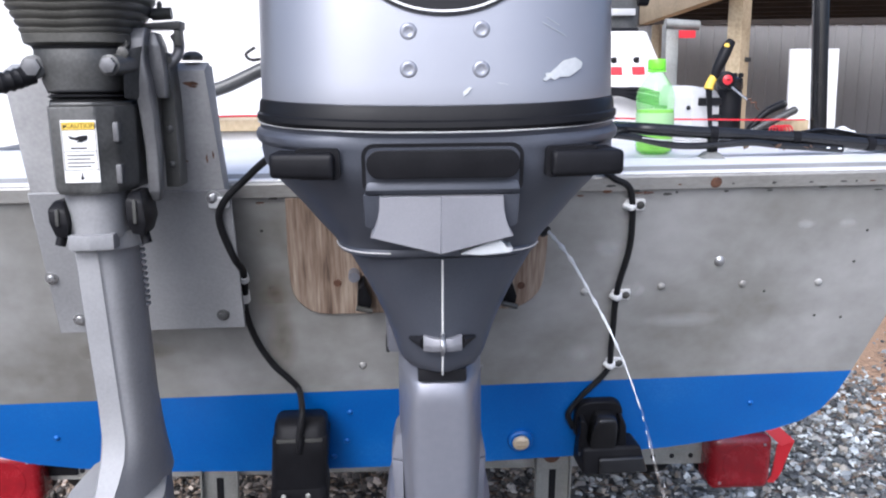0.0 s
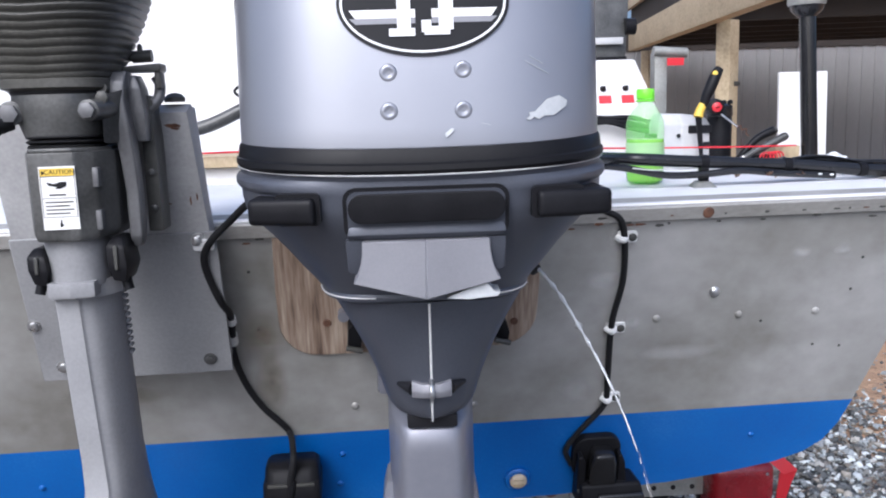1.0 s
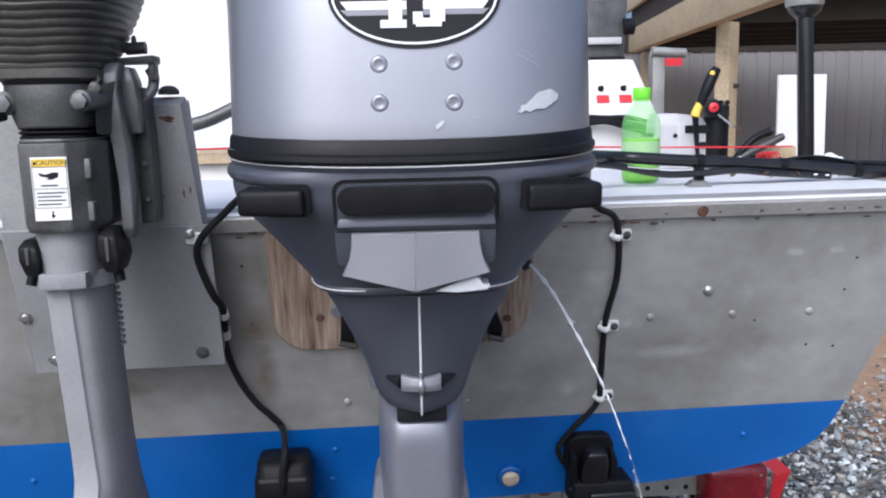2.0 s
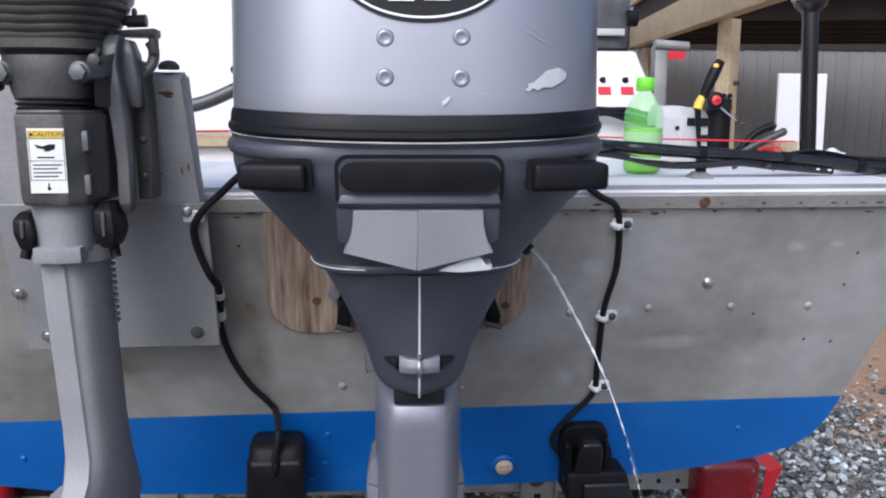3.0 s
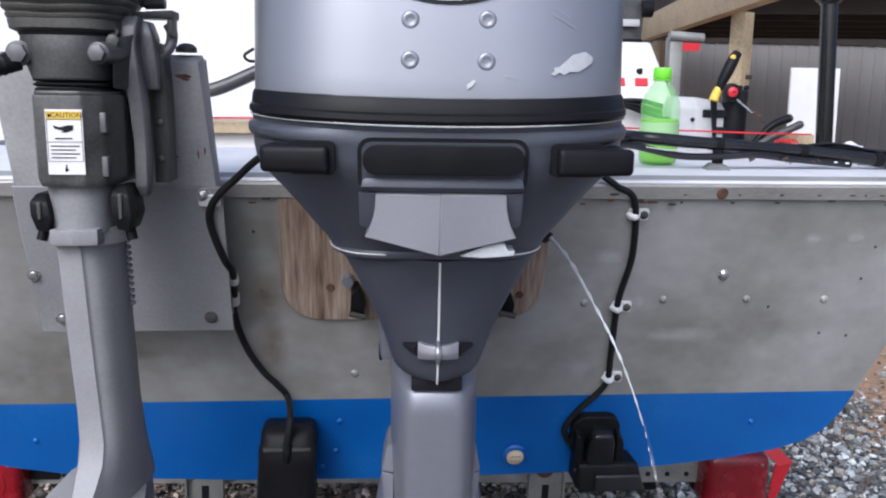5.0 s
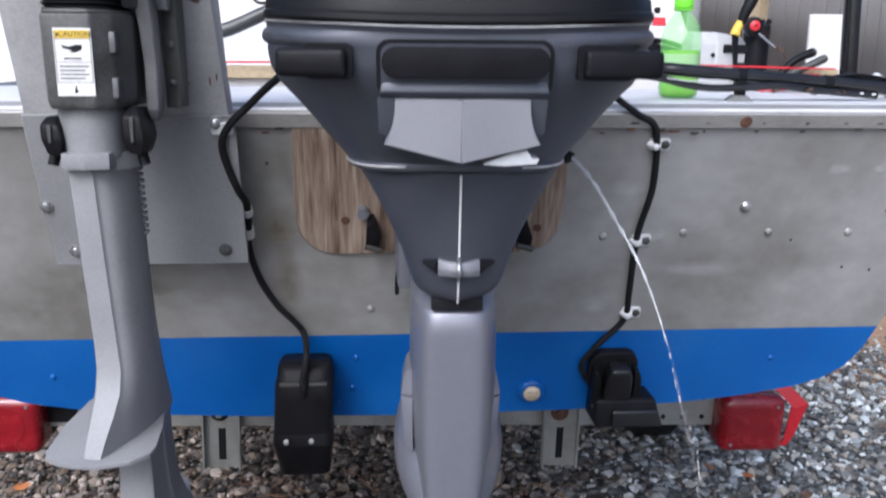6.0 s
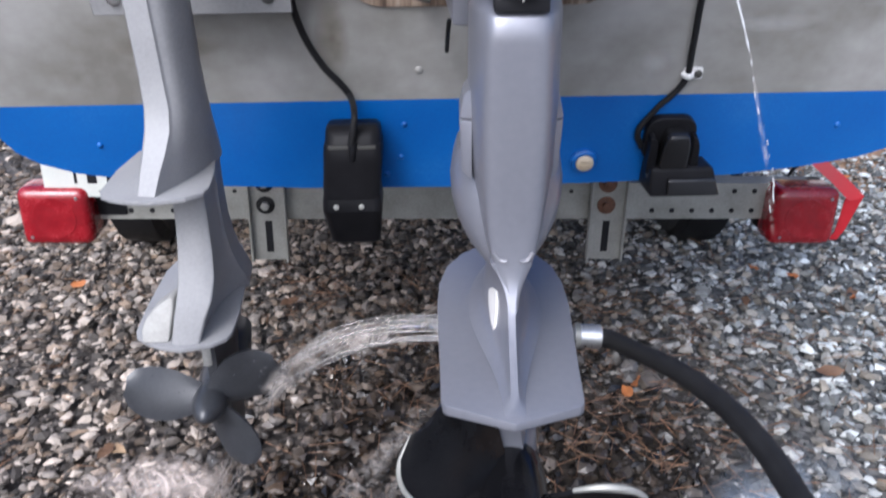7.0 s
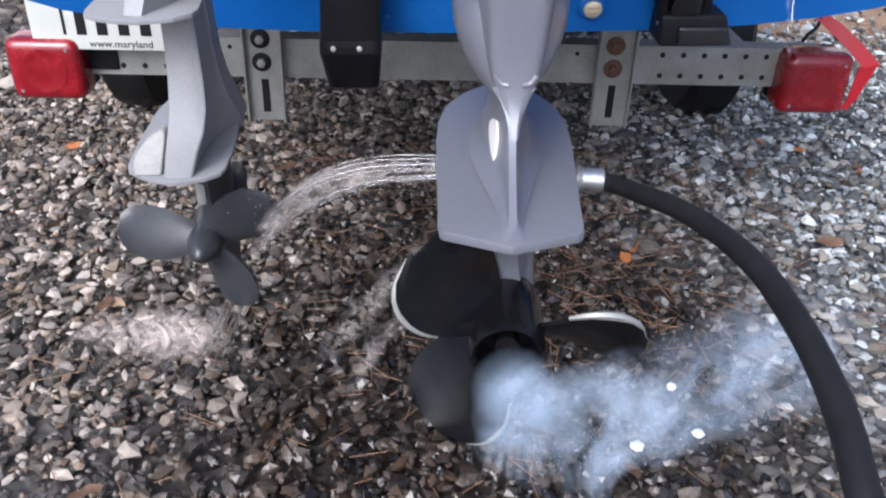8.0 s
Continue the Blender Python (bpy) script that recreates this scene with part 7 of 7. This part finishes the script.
bmesh.ops.create_grid(cover_bm, x_segments=24, y_segments=16, size=0.5)
for v in cover_bm.verts:
    u = v.co.copy()
    v.co = Vector((-0.28 + u.x * 1.1, 3.4 + u.y * 0.9, 1.10 + 0.19 * max(0, 1 - (2 * u.x) ** 2) * max(0, 1 - (2 * u.y) ** 2) + 0.012 * noise.noise(u * 9)))
bmesh.ops.solidify(cover_bm, geom=cover_bm.faces[:], thickness=0.01)
solo("white_tarp", cover_bm, CREAM, "white tarp heaped over gear in the bow", "tarp", sharp=180)
solo("wire_loop", tube([(-0.36, 2.45, 1.318), (-0.385, 2.45, 1.300), (-0.37, 2.45, 1.285), (-0.33, 2.46, 1.29)] + [(-0.31, 2.40, 1.285), (-0.30, 2.30, 1.275), (-0.30, 2.21, 1.266)], 0.004, 8, 5), RUBBER, "thin dark loop of wire", "wire")

# ---- gravel ----
def stones(count, seed, x0, x1, y0, y1, r0, r1):
    rng = np.random.default_rng(seed)
    ico = bmesh.new()
    bmesh.ops.create_icosphere(ico, subdivisions=1, radius=1)
    base = np.array([v.co[:] for v in ico.verts])
    tri = np.array([[v.index for v in f.verts] for f in ico.faces])
    ico.free()
    n = len(base)
    size = r0 + (r1 - r0) * rng.random(count) ** 2.2
    px, py = rng.uniform(x0, x1, count), rng.uniform(y0, y1, count)
    rim = np.minimum(np.minimum(px - x0, x1 - px), np.minimum(py - y0, y1 - py)) / (0.14 * (x1 - x0))
    shift = np.where(rim < rng.random(count), rng.random(count) ** 2 * 0.35 * (x1 - x0), 0)
    ang = rng.uniform(0, 2 * np.pi, count)
    px, py = px + shift * np.cos(ang), py + shift * np.sin(ang)
    place = np.stack([px, py, size * rng.uniform(-0.1, 0.6, count) + 0.013 * rng.random(count) ** 2], 1)
    warp = base[None] * (1 + 0.32 * rng.standard_normal((count, n, 1)).clip(-1.4, 1.4))
    warp = warp * np.stack([np.ones(count), rng.uniform(0.45, 0.95, count), rng.uniform(0.32, 0.72, count)], 1)[:, None]
    a, b = rng.uniform(0, 2 * np.pi, count), rng.normal(0, 0.45, count)
    ca, sa, cb, sb = np.cos(a)[:, None], np.sin(a)[:, None], np.cos(b)[:, None], np.sin(b)[:, None]
    x, y, z = warp[..., 0], warp[..., 1], warp[..., 2]
    y, z = y * cb - z * sb, y * sb + z * cb
    x, y = x * ca - y * sa, x * sa + y * ca
    verts = np.stack([x, y, z], -1) * size[:, None, None] + place[:, None]
    faces = tri[None] + (np.arange(count) * n)[:, None, None]
    me = bpy.data.meshes.new("gravel")
    me.from_pydata(verts.reshape(-1, 3).tolist(), [], faces.reshape(-1, 3).tolist())
    return me


def stone_material():
    mat, nodes, links, bsdf = material("loose_gravel", 0.7)
    geo, coord = nodes.new("ShaderNodeNewGeometry"), nodes.new("ShaderNodeTexCoord")
    ramp = nodes.new("ShaderNodeValToRGB")
    for pos, col in ((0.0, (0.045, 0.043, 0.042)), (0.24, (0.11, 0.108, 0.105)), (0.40, (0.19, 0.155, 0.12)), (0.55, (0.24, 0.238, 0.235)), (0.70, (0.34, 0.335, 0.33)), (0.78, (0.36, 0.295, 0.23)), (0.87, (0.52, 0.51, 0.495)), (0.96, (0.68, 0.66, 0.63))):
        el = ramp.color_ramp.elements[0] if pos == 0 else ramp.color_ramp.elements.new(pos)
        el.color = (*col, 1)
    ramp.color_ramp.elements[-1].color = (0.70, 0.68, 0.65, 1)
    links.new(geo.outputs["Random Per Island"], ramp.inputs["Fac"])
    spot = nodes.new("ShaderNodeTexNoise")
    spot.inputs["Scale"].default_value, spot.inputs["Detail"].default_value = 150, 5
    links.new(coord.outputs["Object"], spot.inputs["Vector"])
    tint = nodes.new("ShaderNodeMix")
    tint.data_type, tint.blend_type = "RGBA", "MULTIPLY"
    tint.inputs["Factor"].default_value = 0.45
    links.new(ramp.outputs["Color"], tint.inputs["A"])
    links.new(spot.outputs["Fac"], tint.inputs["B"])
    # browner and darker to port, bluer and brighter to starboard
    split, side, hue, shade = (nodes.new("ShaderNode" + n) for n in ("SeparateXYZ", "MapRange", "Mix", "Mix"))
    links.new(coord.outputs["Object"], split.inputs["Vector"])
    side.inputs["From Min"].default_value, side.inputs["From Max"].default_value = -0.1, 0.9
    links.new(split.outputs["X"], side.inputs["Value"])
    hue.data_type, shade.data_type, shade.blend_type = "RGBA", "RGBA", "MULTIPLY"
    hue.inputs["A"].default_value, hue.inputs["B"].default_value = (1.0, 0.885, 0.77, 1), (1.26, 1.38, 1.44, 1)
    shade.inputs["Factor"].default_value = 1.0
    links.new(side.outputs["Result"], hue.inputs["Factor"])
    links.new(tint.outputs["Result"], shade.inputs["A"])
    links.new(hue.outputs["Result"], shade.inputs["B"])
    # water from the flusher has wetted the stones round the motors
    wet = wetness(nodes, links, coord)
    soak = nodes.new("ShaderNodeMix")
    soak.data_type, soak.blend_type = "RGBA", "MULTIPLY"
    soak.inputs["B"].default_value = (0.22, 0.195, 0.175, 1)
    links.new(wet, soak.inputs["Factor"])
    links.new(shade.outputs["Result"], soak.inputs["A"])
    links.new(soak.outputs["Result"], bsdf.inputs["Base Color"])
    gloss = nodes.new("ShaderNodeMapRange")
    gloss.inputs["To Min"].default_value, gloss.inputs["To Max"].default_value = 0.75, 0.12
    links.new(wet, gloss.inputs["Value"])
    links.new(gloss.outputs["Result"], bsdf.inputs["Roughness"])
    bp = nodes.new("ShaderNodeBump")
    bp.inputs["Strength"].default_value, bp.inputs["Distance"].default_value = 0.4, 0.003
    links.new(spot.outputs["Fac"], bp.inputs["Height"])
    links.new(bp.outputs["Normal"], bsdf.inputs["Normal"])
    return mat


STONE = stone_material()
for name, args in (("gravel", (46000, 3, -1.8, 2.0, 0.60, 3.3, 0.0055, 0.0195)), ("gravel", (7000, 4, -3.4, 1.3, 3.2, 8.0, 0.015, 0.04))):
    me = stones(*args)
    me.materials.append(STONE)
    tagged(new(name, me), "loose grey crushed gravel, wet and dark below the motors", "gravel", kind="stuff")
for x, y, r, flat in ((0.350, 1.250, 0.008, 0.9), (0.259, 1.113, 0.011, 0.5), (0.3645, 1.138, 0.010, 0.45)):
    lump = bmesh.new()
    bmesh.ops.create_icosphere(lump, subdivisions=3, radius=1)
    for v in lump.verts:
        v.co = Vector((x, y, 0.020 + r * flat * 0.5)) + v.co * r * (1 + 0.35 * noise.noise(v.co * 1.6 + Vector((x * 40, 0, 0)))) * 1.0
        v.co.z = 0.020 + r * flat * 0.5 + (v.co.z - 0.020 - r * flat * 0.5) * flat
    solo("white_pebble", lump, WHITE, "smooth white pebble lying on the wet gravel", "pebble", "white pebbles", sharp=180)


# ---- fallen leaves and pine needles ----
def leaf(rng, x, y, r):
    out = []
    for i in range(10):
        a = 2 * math.pi * i / 10
        out.append((r * (1.25 if i in (0, 5) else 0.8 + 0.25 * rng.random()) * math.cos(a), r * 0.6 * math.sin(a)))
    bm = bmesh.new()
    mid = bm.verts.new((0, 0, 0))
    rim = [bm.verts.new((p[0], p[1], 0.012 * (rng.random() - 0.2))) for p in out]
    for i in range(10):
        bm.faces.new((mid, rim[i], rim[(i + 1) % 10]))
    return turned(bm, Matrix.Translation((x, y, 0.024 + 0.012 * rng.random())) @ Matrix.Rotation(rng.random() * 6.3, 4, "Z") @ Matrix.Rotation(rng.uniform(-0.5, 0.5), 4, "X"))


rng = random.Random(11)
LEAFS = [grained("dry_leaf_" + n, [(0.3, a), (0.7, b)], 40, (0.6, 0.8), 0.0, 0.2, 200) for n, a, b in (("orange", (0.34, 0.11, 0.03), (0.52, 0.20, 0.06)), ("tan", (0.22, 0.14, 0.08), (0.38, 0.27, 0.16)), ("brown", (0.09, 0.05, 0.03), (0.18, 0.10, 0.055)))]
PLACES = [(0.385, 1.69), (0.36, 1.66), (-0.02, 1.72), (0.86, 2.25), (0.95, 2.2), (1.05, 2.05)]
for i in range(60):
    x, y = PLACES[i] if i < len(PLACES) else (rng.uniform(-1.7, 1.9), rng.uniform(0.9, 4.5))
    kind = 0 if i < len(PLACES) else rng.choice((0, 1, 1, 2, 2))
    solo("dry_leaf", leaf(rng, x, y, rng.uniform(0.014, 0.026)), LEAFS[kind], ("dry orange fallen leaf on the gravel", "dry tan fallen leaf on the gravel", "dry brown fallen leaf on the gravel")[kind], "leaf", "fallen leaves", sharp=180)
for x, y, kind in ((0.56, 1.45, 1), (0.60, 1.43, 2), (0.625, 1.46, 1), (0.66, 1.44, 2), (0.70, 1.455, 2)):
    solo("dry_leaf", turned(leaf(rng, x, y, rng.uniform(0.006, 0.012)), Matrix.Translation((0, 0, 1.0745))), LEAFS[kind], ("", "dry tan leaf on the boat's rear deck", "dry brown leaf on the boat's rear deck")[kind], "leaf", "leaves on the deck", sharp=180)
verts, faces = [], []
for i in range(1700):
    x, y = rng.uniform(-1.8, 2.0), rng.uniform(0.7, 4.2)
    if i % 3 == 0:
        x, y = rng.gauss(0.25, 0.4), rng.gauss(1.8, 0.35)
    if i % 31 == 1:
        x, y = rng.gauss(0.37, 0.12), rng.gauss(1.52, 0.08)
    if i % 37 == 2:
        x, y = rng.gauss(-0.40, 0.06), rng.gauss(2.22, 0.09)
    a, ln, z = rng.random() * 6.3, rng.uniform(0.03, 0.085), rng.uniform(0.010, 0.034)
    dx, dy = math.cos(a) * ln / 2, math.sin(a) * ln / 2
    nx, ny = -math.sin(a) * 0.0008, math.cos(a) * 0.0008
    dz = rng.uniform(-0.012, 0.012)
    k = len(verts)
    verts += [(x - dx + nx, y - dy + ny, z - dz), (x - dx - nx, y - dy - ny, z - dz), (x - dx, y - dy, z - dz + 0.0012), (x + dx + nx, y + dy + ny, z + dz), (x + dx - nx, y + dy - ny, z + dz), (x + dx, y + dy, z + dz + 0.0012)]
    faces += [(k, k + 1, k + 4, k + 3), (k + 1, k + 2, k + 5, k + 4), (k + 2, k, k + 3, k + 5)]
me = bpy.data.meshes.new("pine_needles")
me.from_pydata(verts, [], faces)
me.materials.append(grained("dry_needle", [(0.3, (0.085, 0.042, 0.021)), (0.55, (0.19, 0.10, 0.05)), (0.75, (0.30, 0.20, 0.11))], 6, (0.6, 0.8), 0.0, 0.0, 60))
tagged(new("pine_needles", me), "dry brown pine needles strewn over the gravel", "pine needles", kind="stuff")
